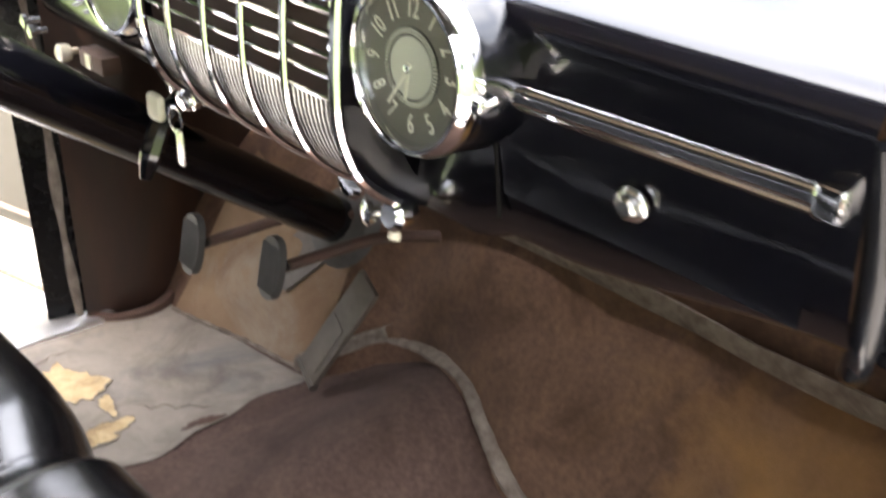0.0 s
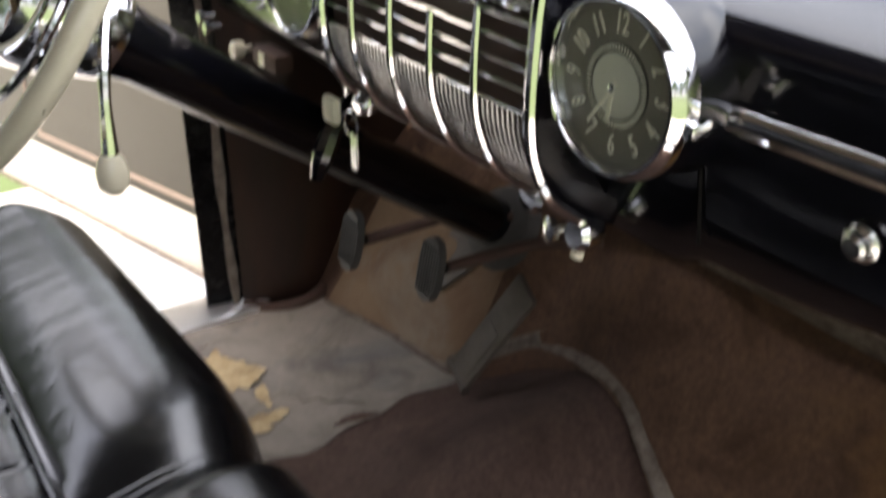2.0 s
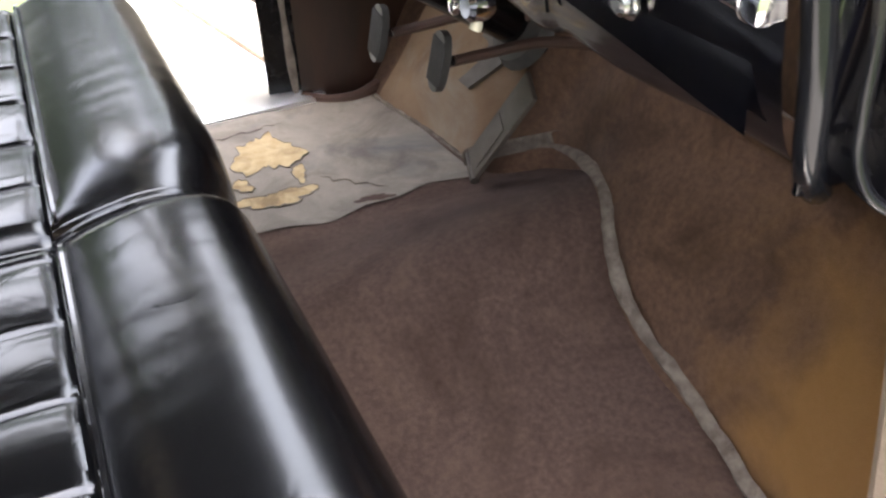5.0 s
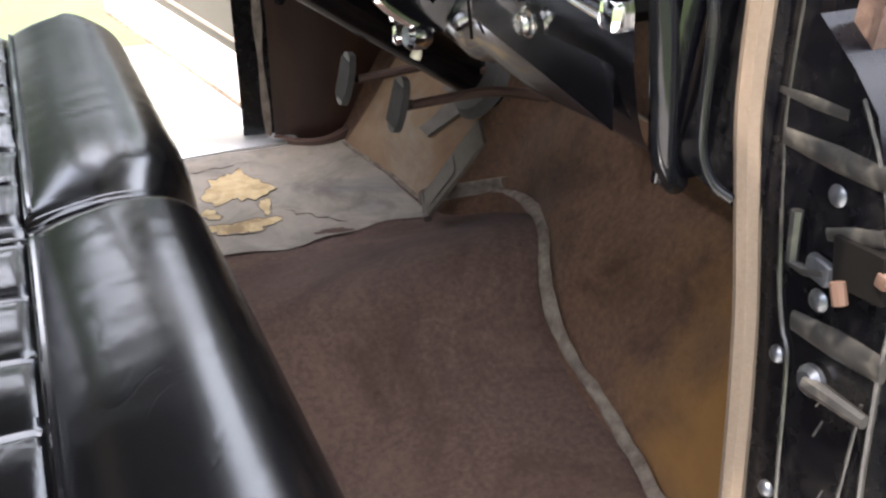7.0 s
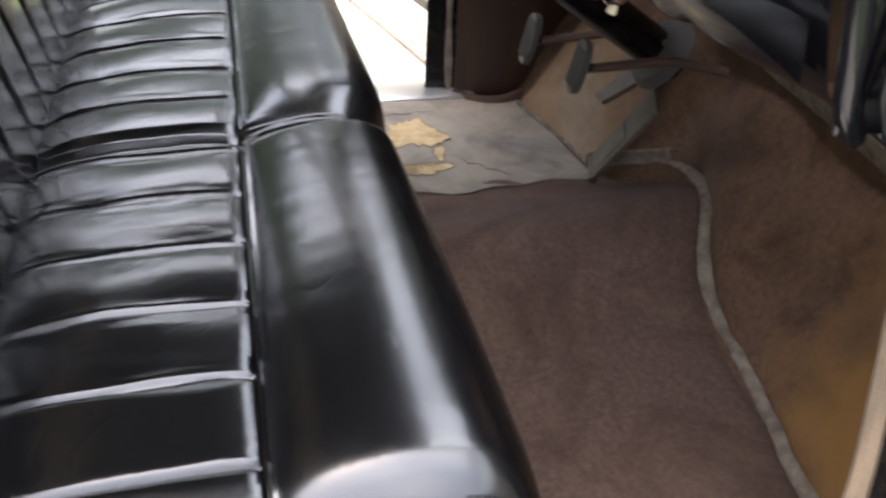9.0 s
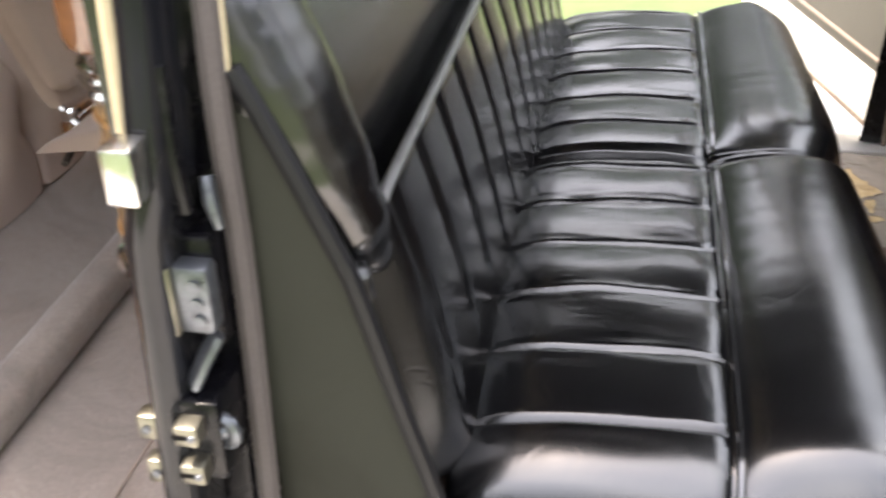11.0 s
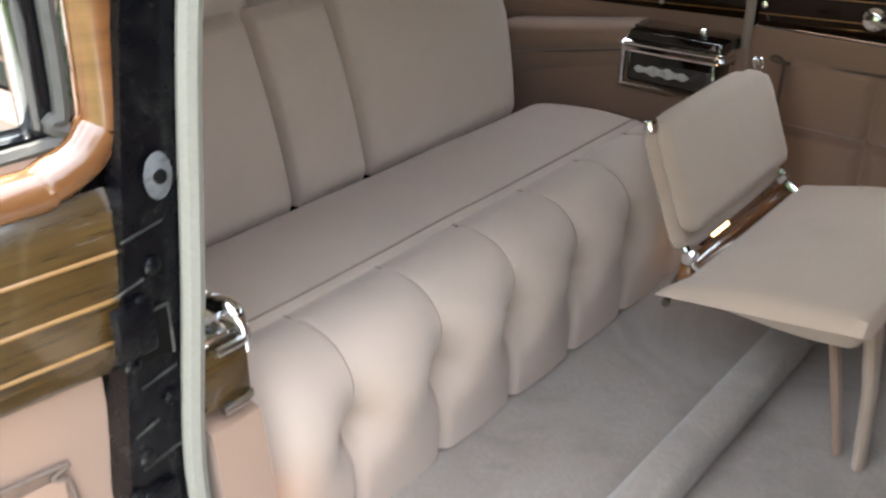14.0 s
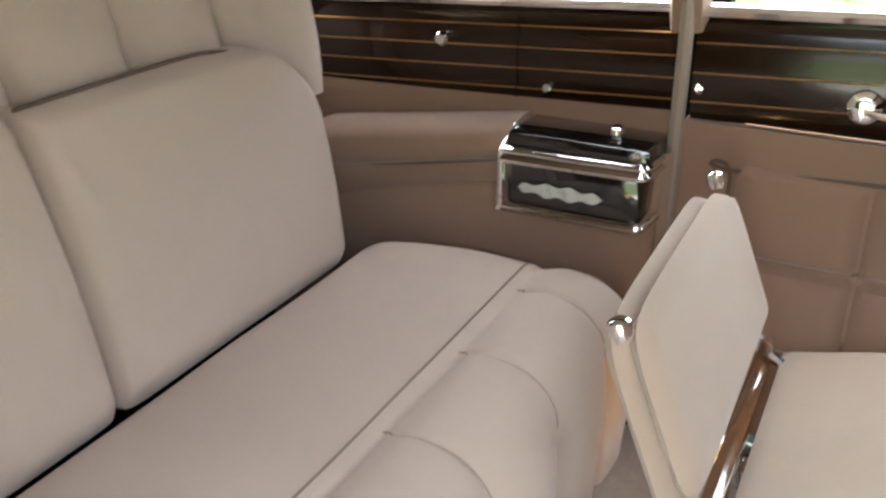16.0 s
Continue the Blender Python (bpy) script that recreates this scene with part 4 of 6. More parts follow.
part("strip_end", box((0.932, -0.546, 1.090), (0.952, -0.526, 1.113), 0.005), "chrome", dash)
gb_ = part("glovebox_door", grid(lambda u, v: (0.949 + 0.009 * (1 - v) + 0.001 * math.sin(math.pi * u), -0.275 - 0.25 * u, 1.008 + 0.08 * v), 8, 6, cap_u=False), "enamel", dash, "glossy black glovebox door")
part("gap_line", tube([(0.9475, -0.268, 1.09), (0.961, -0.270, 0.985)], 0.0016, 5), "shadeblack", dash)
part("lock_ring", lathe([(0.0125, 0), (0.013, 0.003), (0.011, 0.005), (0.009, 0.006), (0.0085, 0.010), (0.006, 0.012), (0, 0.012)], (0.951, -0.401, 1.048), (-1, 0, -0.1), 24), "dullchrome", gb_, "round worn chrome glovebox lock")
part("end_cap", box((0.978, -0.556, 0.975), (1.032, -0.549, 1.188), 0.003), "enamel", dash, "black end of the dashboard")
part("end_filler", box((1.032, -0.600, 0.965), (1.046, -0.538, 1.195), 0.004), "jamb", dash, "black panel behind the dashboard end")
part("end_roll", tube([(0.966, -0.545, 1.13), (0.970, -0.552, 1.09), (0.974, -0.556, 1.05), (0.980, -0.556, 1.01), (0.990, -0.552, 0.985), (1.005, -0.545, 0.968)], 0.010, 12, smooth=24), "flange", dash, "rounded glossy end of the dashboard")
part("end_arch", tube([(0.997, -0.555, 1.14), (0.998, -0.566, 1.09), (0.998, -0.571, 1.04), (1.000, -0.574, 1.01), (1.006, -0.584, 0.988), (1.018, -0.594, 0.978)], 0.0045, 10, smooth=30), "flange", dash, "glossy black edge of the end panel")
part("end_panel", grid(lambda u, v: (1.028 - 0.006 * math.sin(math.pi * u), -0.538 - (0.076 - 0.022 * v) * u, 0.968 + 0.222 * v), 14, 10), "jamb", dash, "black panel between dashboard and pillar")
part("screen_rail", tube([(1.058, -0.57 + 1.23 * i / 16, 1.200) for i in range(17)], 0.008, 8), "chrome", dash, "chrome garnish rail under the windscreen")
part("screen_rail_upper", grid(lambda u, v: (1.062 + 0.026 * v, -0.58 + 1.25 * u, 1.198 + 0.016 * v + 0.003 * math.sin(math.pi * v)), 16, 6), "dullchrome", dash, "wide bright garnish moulding")
part("screen_rail_top", tube([(1.090, -0.58 + 1.25 * i / 16, 1.218) for i in range(17)], 0.007, 8), "chrome", dash)
for y0 in (-0.37, -0.13, 0.13, 0.37):
    part("rail_screw", lathe([(0.007, 0), (0.007, 0.002), (0, 0.004)], (1.073, y0, 1.207), (-0.6, 0, 0.8), 10), "chrome", dash)
part("vent_knob", lathe([(0.006, 0), (0.006, 0.010), (0.012, 0.014), (0.013, 0.022), (0.009, 0.026), (0, 0.026)], (1.02, 0.07, 1.196), (-0.3, 0, 1), 16), "chrome", dash, "ribbed chrome knob")
single("windscreen", grid(lambda u, v: (1.096 - 0.30 * v, -0.64 + 1.28 * u, 1.222 + 0.335 * v), 12, 4), "glass", "clear windscreen glass", "window", kind="structure").visible_shadow = False
single("screen_divider", tube([(1.085, 0.02, 1.222), (0.792, 0.02, 1.55)], 0.010, 8), "chrome", "chrome divider in the windscreen", "trim", kind="structure")

# ---- clock and speedometer
FACE = Matrix(((0, 0, -1, 0), (-1, 0, 0, 0), (0, 1, 0, 0), (0, 0, 0, 1)))


def gauge(name, cy, cz, R, x0, label, category, dial="dial"):
    g = thing(name, (x0, cy, cz), label, category)
    c = (x0, cy, cz)
    part("housing", lathe([(R * 0.90, -0.090), (R * 1.12, -0.055), (R * 1.08, -0.030), (R * 1.03, -0.013)], c, (-1, 0, 0), 40, caps=False), "enamel", g, "black enamelled pod")
    part("bezel", lathe([(R * 1.06, -0.017), (R * 1.065, -0.012), (R * 1.03, -0.003), (R * 0.97, 0.002), (R * 0.925, 0.002), (R * 0.90, -0.002), (R * 0.885, -0.012)], c, (-1, 0, 0), 48, caps=False), "chrome", g, "polished chrome bezel")
    part("face", lathe([(R * 0.90, 0), (R * 0.55, 0.0005), (0, 0.0006)], (x0 + 0.010, cy, cz), (-1, 0, 0), 40), dial, g, "dial face")
    return g


def on_face(x, cy, cz, a, r, turn=0.0):
    """A pose on a dial: a degrees clockwise from the top, r out from the middle."""
    s, c = math.sin(radians(a)), math.cos(radians(a))
    return Matrix.Translation((x, cy - r * s, cz + r * c)) @ FACE @ Matrix.Rotation(radians(-turn), 4, "Z")


CY, CZ, CR, CX = -0.231, 1.106, 0.0630, 0.893
clock = gauge("clock", CY, CZ, CR, CX, "round dashboard clock with cream numerals in a chrome bezel", "clock")
part("minute_track", lathe([(0.0295, 0), (0.0295, 0.0008), (0.0235, 0.0008), (0.0235, 0)], (CX + 0.0092, CY, CZ), (-1, 0, 0), 40, caps=False), "dialring", clock)
ticks = nb()
for i in range(60):
    box((-0.0005, -0.0021, 0), (0.0005, 0.0021, 0.0005), bm=ticks, m=on_face(CX + 0.0080, CY, CZ, 6 * i, 0.0267, 6 * i))
tagged(part("minute_marks", ticks, "print", clock), kind="stuff")
part("center_disc", lathe([(0.0225, 0), (0.0225, 0.0008), (0.006, 0.0016), (0, 0.0016)], (CX + 0.0085, CY, CZ), (-1, 0, 0), 40), "dialmetal", clock, "spun metal centre disc")
for h in range(1, 13):
    a = 30 * h
    turn = a if h in (10, 11, 12, 1, 2) else (a - 180 if h in (4, 5, 6, 7, 8) else a - 360 * (h == 9))
    text("numeral", str(h), 0.0215, on_face(CX + 0.0085, CY, CZ, a, 0.0425, turn) @ Matrix.Diagonal((0.62, 1, 1, 1)), "print", clock)
for a, ln, w in ((216, 0.038, 0.0012), (188, 0.024, 0.0016)):
    bm = box((-w, -0.004, 0), (w, ln, 0.0008), m=on_face(CX + 0.0062, CY, CZ, 0, 0, a))
    part("hand_pointer", bm, "print", clock)
part("hub", lathe([(0.003, 0), (0.003, 0.003), (0, 0.0035)], (CX + 0.0066, CY, CZ), (-1, 0, 0), 16), "chrome", clock)
part("crystal", lathe([(CR * 0.89, 0), (CR * 0.6, 0.0025), (0, 0.0035)], (CX + 0.001, CY, CZ), (-1, 0, 0), 32), "glass", clock).visible_shadow = False
part("bezel_lug", box((CX + 0.006, CY - CR - 0.010, CZ - 0.016), (CX + 0.026, CY - CR + 0.002, CZ - 0.004), 0.004), "chrome", clock)

SY, SZ, SR, SX = 0.246, 1.096, 0.070, 0.885
speedo = gauge("speedometer", SY, SZ, SR, SX, "round speedometer in a chrome bezel, its glass full of reflections", "gauge", "speedoface")
part("center_disc", lathe([(0.026, 0), (0.026, 0.001), (0, 0.002)], (SX + 0.0085, SY, SZ), (-1, 0, 0), 40), "dialmetal", speedo)
for i in range(11):
    a = -130 + 26 * i
    part("speed_mark", box((-0.0016, -0.006, 0), (0.0016, 0.006, 0.0006), m=on_face(SX + 0.0085, SY, SZ, a, 0.047, a)), "print", speedo)
part("needle", box((-0.0009, -0.004, 0), (0.0009, 0.044, 0.0008), m=on_face(SX + 0.006, SY, SZ, 0, 0, -130)), "print", speedo)
part("crystal", lathe([(SR * 0.89, 0), (SR * 0.6, 0.0025), (0, 0.0035)], (SX + 0.001, SY, SZ), (-1, 0, 0), 32), "glass", speedo).visible_shadow = False
part("odometer", box((SX + 0.004, SY - 0.014, SZ - 0.03), (SX + 0.0085, SY + 0.014, SZ - 0.018), 0.001), "ivory", speedo)
cluster = thing("instrument_panel", (0.94, 0.52, 1.08), "glossy instrument panel with a framed row of small gauges", "instrument panel")
part("frame", tube([(0.934, 0.345, 1.125), (0.934, 0.60, 1.125), (0.936, 0.60, 1.075), (0.936, 0.345, 1.075)], 0.004, 6, closed=True), "chrome", cluster)
part("window", box((0.937, 0.345, 1.077), (0.942, 0.60, 1.123)), "gaugecard", cluster, "cream gauge card")
part("lower_line", tube([(0.944, 0.33, 1.064), (0.946, 0.66, 1.060)], 0.0030, 6), "chrome", cluster)
for i in range(4):
    part("scale_line", box((0.935, 0.37 + 0.055 * i, 1.086), (0.9365, 0.398 + 0.055 * i, 1.093)), "dial", cluster)

# ---- radio and speaker grille in the middle of the dashboard
GY0, GY1 = 0.160, -0.166


def gy(u):
    return GY0 + (GY1 - GY0) * u


grille = thing("radio_grille", (0.93, 0.0, 1.08), "chrome radio and speaker grille in the middle of the dashboard", "radio")
GSEC = spline([(0.945, 0, 1.198), (0.905, 0, 1.190), (0.890, 0, 1.165), (0.885, 0, 1.12), (0.884, 0, 1.065), (0.890, 0, 1.03), (0.908, 0, 0.995), (0.94, 0, 0.968), (0.965, 0, 0.955)], 48)


def gsec(s):
    f = min(max(s, 0), 1) * 48
    k = min(int(f), 47)
    return GSEC[k].lerp(GSEC[k + 1], f - k)


part("backing", grid(lambda u, v: gsec(v) + Vector((0.010, gy(u), 0)), 4, 48), "grilleback", grille)
for sd, u in ((1, 0.0), (-1, 1.0)):
    part("side_wall", grid(lambda a, b: gsec(b) + Vector((0.055 * a - 0.002, gy(u), -0.01 * a * b)), 2, 48), "enamel", grille)
    part("outer_bar", tube([gsec(i / 40) + Vector((-0.003, gy(u), 0)) for i in range(41)], 0.0055, 8), "chrome", grille, "curved chrome edge bar")


def gat(z):
    """The place along the grille's section at a height."""
    return min((i / 480 for i in range(481)), key=lambda q: abs(gsec(q).z - z) + (0.0 if gsec(q).x < 0.93 else 1.0))


def across(z, ya, yb, out=0.0):
    p = gsec(gat(z))
    return [p + Vector((-out, ya, 0)), p + Vector((-out, yb, 0))]


UP = (0.102, 0.034, -0.030, -0.094)
ROWS = (1.133, 1.116, 1.099, 1.083, 1.065)
for k, y in enumerate(UP):
    s0, s1 = gat(1.133 if k in (0, 3) else 1.116), 0.985
    part("upright", tube([gsec(s0 + (s1 - s0) * i / 30) + Vector((-0.002, y, 0)) for i in range(31)], 0.0036, 8), "chrome", grille)
for k, z in enumerate(ROWS):
    spans = ((GY0, UP[0]), (UP[3], GY1)) if k == 0 else ((GY0, GY1),)
    for ya, yb in spans:
        part("crossbar", tube(across(z, ya, yb), 0.0024 if k else 0.0034, 8), "chrome", grille)
nrib = 50
ribs = nb()
r0 = gat(1.063)
for i in range(nrib):
    y = gy((i + 0.5) / nrib)
    tube([gsec(r0 + (0.97 - r0) * j / 8) + Vector((0.003, y, 0)) for j in range(9)], 0.0011, 6, bm=ribs)
tagged(part("speaker_ribs", ribs, "ribmetal", grille, "close row of fine metal speaker ribs"), kind="stuff")
for ya, yb in ((GY0, UP[0] + 0.004), (UP[3] - 0.004, GY1)):
    for k in range(6):
        part("louvre", tube(across(1.142 + 0.0075 * k, ya, yb), 0.0036, 8, flat=0.55), "chrome", grille)
for ya, yb in ((GY0 - 0.004, UP[0] + 0.002), (UP[3] - 0.002, GY1 + 0.004)):
    part("louvre_back", grid(lambda u, v: gsec(gat(1.184) + (gat(1.139) - gat(1.184)) * v) + Vector((0.004, ya + (yb - ya) * u, 0)), 2, 14), "dullchrome", grille, "pale plate behind the louvres")
s2 = gat(1.186)
part("top_cover", grid(lambda u, v: gsec(s2 * v) + Vector((-0.001, gy(u), 0.001)), 8, 10), "chrome", grille, "bright chrome top of the grille")
s0, s1 = s2, gat(1.117)
part("radio_face", grid(lambda u, v: gsec(s0 + (s1 - s0) * v) + Vector((0.001, UP[0] + (UP[3] - UP[0]) * u, 0)), 6, 12), "dullchrome", grille, "bright metal radio face")
b0, b1 = gat(1.1355), gat(1.1185)
part("lower_band", grid(lambda u, v: gsec(b0 + (b1 - b0) * v) + Vector((-0.0015, UP[0] - 0.004 + (UP[3] - UP[0] + 0.008) * u, 0)), 6, 4), "grilleback", grille, "dark band under the push buttons")
w0, w1 = gat(1.182), gat(1.171)
part("tuning_window", grid(lambda u, v: gsec(w0 + (w1 - w0) * v) + Vector((-0.0015, 0.072 - 0.136 * u, 0)), 6, 4), "dial", grille, "dark tuning window")
part("window_frame", tube(across(1.183, 0.076, -0.068, 0.002) + across(1.170, -0.068, 0.076, 0.002), 0.0028, 6, closed=True), "chrome", grille)
for z in (1.137, 1.117):
    part("radio_edge", tube(across(z, UP[0], UP[3], 0.002), 0.0026, 8), "chrome", grille)
for i in range(8):
    p = gsec(gat(1.151))
    part("push_button", lathe([(0.0055, 0), (0.0055, 0.012), (0.0066, 0.015), (0.0060, 0.020), (0.004, 0.022), (0, 0.022)], (p.x + 0.002, 0.058 - 0.0175 * i, p.z), (-1, 0, 0.12), 14), "chrome", grille)
for y in (0.098, -0.096):
    p = gsec(gat(1.153))
    part("radio_knob", lathe([(0.008, 0), (0.008, 0.008), (0.014, 0.011), (0.015, 0.022), (0.012, 0.027), (0.006, 0.028), (0, 0.028)], (p.x, y, p.z), (-1, 0, 0.1), 20), "chrome", grille, "round chrome radio knob")

# ---- knobs under the dashboard
lighter = thing("cigar_lighter", (0.96, -0.153, 0.948), "chrome lighter knob and pull under the dashboard", "knob")
part("knob", lathe([(0.010, 0), (0.014, 0.006), (0.0155, 0.012), (0.0155, 0.022), (0.011, 0.027), (0, 0.027)], (0.962, -0.163, 0.950), (-1, 0, 0.1), 20), "chrome", lighter)
part("pull", lathe([(0.005, 0), (0.005, 0.014), (0.011, 0.016), (0.012, 0.022), (0.008, 0.025), (0, 0.025)], (0.958, -0.135, 0.942), (-1, 0.3, 0), 16), "chrome", lighter)
part("tail", lathe([(0.003, 0), (0.006, 0.008), (0.006, 0.013), (0, 0.015)], (0.955, -0.152, 0.934), (-0.4, 0, -1), 12), "ivory", lighter)
single("choke_knob", lathe([(0.006, 0), (0.006, 0.012), (0.016, 0.015), (0.017, 0.022), (0.012, 0.027), (0, 0.028)], (0.975, -0.085, 0.952), (-1, 0, 0), 18), "chrome", "worn chrome button beside the grille foot", "knob")
for y0, z0 in ((0.165, 0.985), (0.145, 0.972), (0.195, 0.978), (0.62, 0.955), (0.60, 0.945)):
    single("dash_switch", lathe([(0.004, 0), (0.004, 0.014), (0.009, 0.017), (0.010, 0.024), (0, 0.027)], (0.945, y0, z0), (-1, 0.1, 0), 14), "chrome", "small chrome dashboard switch knob", "knob", "dashboard switches")
single("ivory_pull", lathe([(0.004, 0), (0.004, 0.010), (0.010, 0.012), (0.012, 0.018), (0.012, 0.026), (0.008, 0.029), (0, 0.029)], (0.948, 0.505, 0.938), (-1, 0, 0), 16), "ivory", "ivory pull knob under the instrument panel", "knob")
br = thing("lamp_switch", (0.95, 0.43, 0.95), "small brown bakelite switch with a pale face under the dashboard", "switch")
part("body", box((0.935, 0.405, 0.928), (0.962, 0.475, 0.952), 0.004), "rust", br)
part("face", box((0.9325, 0.435, 0.931), (0.9355, 0.450, 0.949), 0.001), "ivory", br, "pale face")
keys = thing("keys", (0.90, 0.16, 0.955), "steel keys on a ring with a cream tag", "keys")
part("ring", tube([(0.902, 0.150 + 0.014 * math.cos(a * math.pi / 8), 0.955 + 0.014 * math.sin(a * math.pi / 8)) for a in range(16)], 0.0012, 5, closed=True), "chrome", keys)
part("tag", box((0.893, 0.172, 0.945), (0.905, 0.200, 0.975), 0.006), "keytag", keys)
for y0, a in ((0.149, 0.004), (0.143, -0.003)):
    part("key", box((0.902, y0 - 0.004, 0.905), (0.904, y0 + 0.004, 0.945), 0.001), "dullchrome", keys)
part("lock", lathe([(0.012, 0), (0.012, 0.008), (0.008, 0.012), (0, 0.012)], (0.925, 0.158, 0.972), (-1, 0, -0.3), 16), "chrome", keys)
single("parking_brake", tube([(0.985, 0.235, 0.965), (0.93, 0.225, 0.935), (0.905, 0.222, 0.895), (0.895, 0.225, 0.865)], [0.008, 0.012, 0.013, 0.007], 8, smooth=16), "enamel", "curved black handbrake handle under the dashboard", "handle")

# ---- steering column, wheel and pedals
HUB, FOOT = Vector((0.655, 0.36, 1.075)), Vector((1.30, 0.36, 0.62))
AX = (FOOT - HUB).normalized()
wheel = thing("steering_wheel", HUB, "ivory steering wheel with chrome spokes and black hub", "steering wheel")
E1, E2 = Vector((0, -1, 0)), Vector((-AX.z, 0, AX.x))
rim_c = HUB - AX * 0.01
part("rim", tube([rim_c + Vector((0, 0.012, 0)) + 0.205 * (math.cos(a * math.pi / 32) * E1 + math.sin(a * math.pi / 32) * E2) for a in range(64)], 0.0135, 10, closed=True), "ivory", wheel, "ivory plastic rim")
for a in (200, 340, 90):
    d = math.cos(radians(a)) * E1 + math.sin(radians(a)) * E2
    part("spoke", tube([HUB + AX * 0.012 + d * 0.03, HUB + AX * 0.012 + d * 0.12, rim_c + d * 0.205], [0.013, 0.007, 0.006], 8, flat=0.5), "chrome", wheel)
part("horn_ring", tube([HUB - AX * 0.005 + 0.115 * (math.cos(a * math.pi / 20) * E1 + math.sin(a * math.pi / 20) * E2) for a in range(40)], 0.005, 8, closed=True), "chrome", wheel)
part("hub", lathe([(0.070, 0.03), (0.074, 0.0), (0.066, -0.024), (0.045, -0.034), (0.030, -0.037), (0, -0.038)], HUB, AX, 32), "chrome", wheel)
part("hub_cap", lathe([(0.040, -0.034), (0.036, -0.041), (0, -0.046)], HUB, AX, 24), "enamel", wheel)
col = thing("steering_column", FOOT, "glossy black steering column with a chrome collar", "steering column")
part("jacket", tube([HUB + AX * 0.02, HUB + AX * 0.09, HUB + AX * 0.12, FOOT], [0.050, 0.046, 0.040, 0.036], 16), "enamel", col)
part("collar", lathe([(0.052, 0), (0.055, 0.015), (0.050, 0.035)], HUB + AX * 0.055, AX, 24), "chrome", col)
part("floor_ring", lathe([(0.07, 0.0), (0.06, 0.02), (0.036, 0.03)], FOOT - AX * 0.03, -AX, 20), "padrubber", col)
lever = thing("gear_lever", (0.69, 0.29, 1.02), "chrome column gear lever with an ivory knob", "gear lever")
part("stalk", tube([(0.715, 0.315, 1.055), (0.70, 0.285, 1.03), (0.69, 0.272, 0.985), (0.685, 0.268, 0.925)], [0.006, 0.007, 0.006, 0.009], 8, smooth=14), "chrome", lever)
part("knob", lathe([(0.009, 0), (0.014, 0.008), (0.0175, 0.022), (0.016, 0.036), (0.008, 0.044), (0, 0.045)], (0.685, 0.268, 0.930), (-0.05, 0, -1), 20), "ivory", lever, "ivory pear-shaped knob")


def pedal(name, c, label):
    p = thing(name, c, label, "pedal", "pedals")
    cx, cy, cz = c
    ring = [(0.024 * math.copysign(abs(math.cos(a)) ** 0.75, math.cos(a)), 0.047 * math.copysign(abs(math.sin(a)) ** 0.8, math.sin(a))) for a in [2 * math.pi * i / 28 for i in range(28)]]
    t = prism([(y, z) for y, z in ring], "x", -0.006, 0.006)
    bmesh.ops.bevel(t, geom=[e for e in t.edges if e.calc_face_angle(0) > 1.0], offset=0.003, segments=2, affect="EDGES")
    m = Matrix.Translation(c) @ Matrix.Rotation(radians(12), 4, "Y")
    bmesh.ops.transform(t, matrix=m, verts=t.verts)
    pad = part("pad", t, "padrubber", p, "oval grey rubber pad")
    for k in range(-3, 4):
        part("rib", box((-0.0085, k * 0.0062 - 0.0014, -0.036), (-0.0055, k * 0.0062 + 0.0014, 0.036), 0.001, 1, m=m), "padrubber", pad)
    part("arm", tube([(cx + 0.008, cy, cz - 0.005), (cx + 0.06, cy - 0.03, cz + 0.012), (cx + 0.13, cy - 0.075, cz + 0.035), (cx + 0.21, cy - 0.115, cz + 0.03)], 0.0105, 8, smooth=14, flat=0.75), "rust", p, "bent rusty steel arm")
    part("bolt", lathe([(0.007, 0), (0.007, 0.006), (0, 0.007)], (cx + 0.018, cy - 0.012, cz + 0.004), (-1, -0.6, 0), 10), "dullchrome", p)
    return p


pedal("clutch_pedal", (1.055, 0.448, 0.640), "oval grey rubber clutch pedal on a bent arm")
pedal("brake_pedal", (1.095, 0.294, 0.652), "oval grey rubber brake pedal on a bent arm")
acc = thing("accelerator_pedal", (1.15, 0.27, 0.45), "long worn grey accelerator pedal hinged at the floor", "pedal", "pedals")
d0, d1 = Vector((1.145, 0.292, 0.452)), Vector((1.214, 0.224, 0.618))
up_ = (d1 - d0).normalized()
sd_ = Vector((0.15, 1.0, 0)).normalized()
sd_ = (sd_ - up_ * sd_.dot(up_)).normalized()
nn_ = up_.cross(sd_)
mm = Matrix.Translation(d0) @ Matrix((sd_, up_, nn_)).transposed().to_4x4()
part("plate", box((-0.030, 0, -0.005), (0.030, (d1 - d0).length, 0.005), 0.004, m=mm), "accplate", acc)
part("tread", box((-0.020, 0.02, 0.006 if nn_.x < 0 else -0.008), (0.020, 0.11, 0.008 if nn_.x < 0 else -0.006), 0.001, m=mm), "accplate", acc)
part("pivot", tube([d0 - sd_ * 0.03, d0 + sd_ * 0.03], 0.008, 8), "steel", acc)
pb = thing("pedal_plate", (1.22, 0.44, 0.55), "worn grey draught plate behind the pedals", "plate")
corners = [Vector((1.165 + (z - 0.41) * 0.65 - 0.016, y, z)) for y, z in ((0.53, 0.50), (0.475, 0.585), (0.345, 0.62), (0.44, 0.505))]
bm = nb()
low_, top_ = [bm.verts.new(c) for c in corners], [bm.verts.new(c + Vector((-0.006, 0, 0.004))) for c in corners]
bm.faces.new(low_)
bm.faces.new(top_)
for k in range(4):
    bm.faces.new((low_[k], low_[(k + 1) % 4], top_[(k + 1) % 4], top_[k]))
part("plate", bm, "accplate", pb)

# ---------------------------------------------------------------- front bench seat
CREASE = -0.020
PL = 0.103


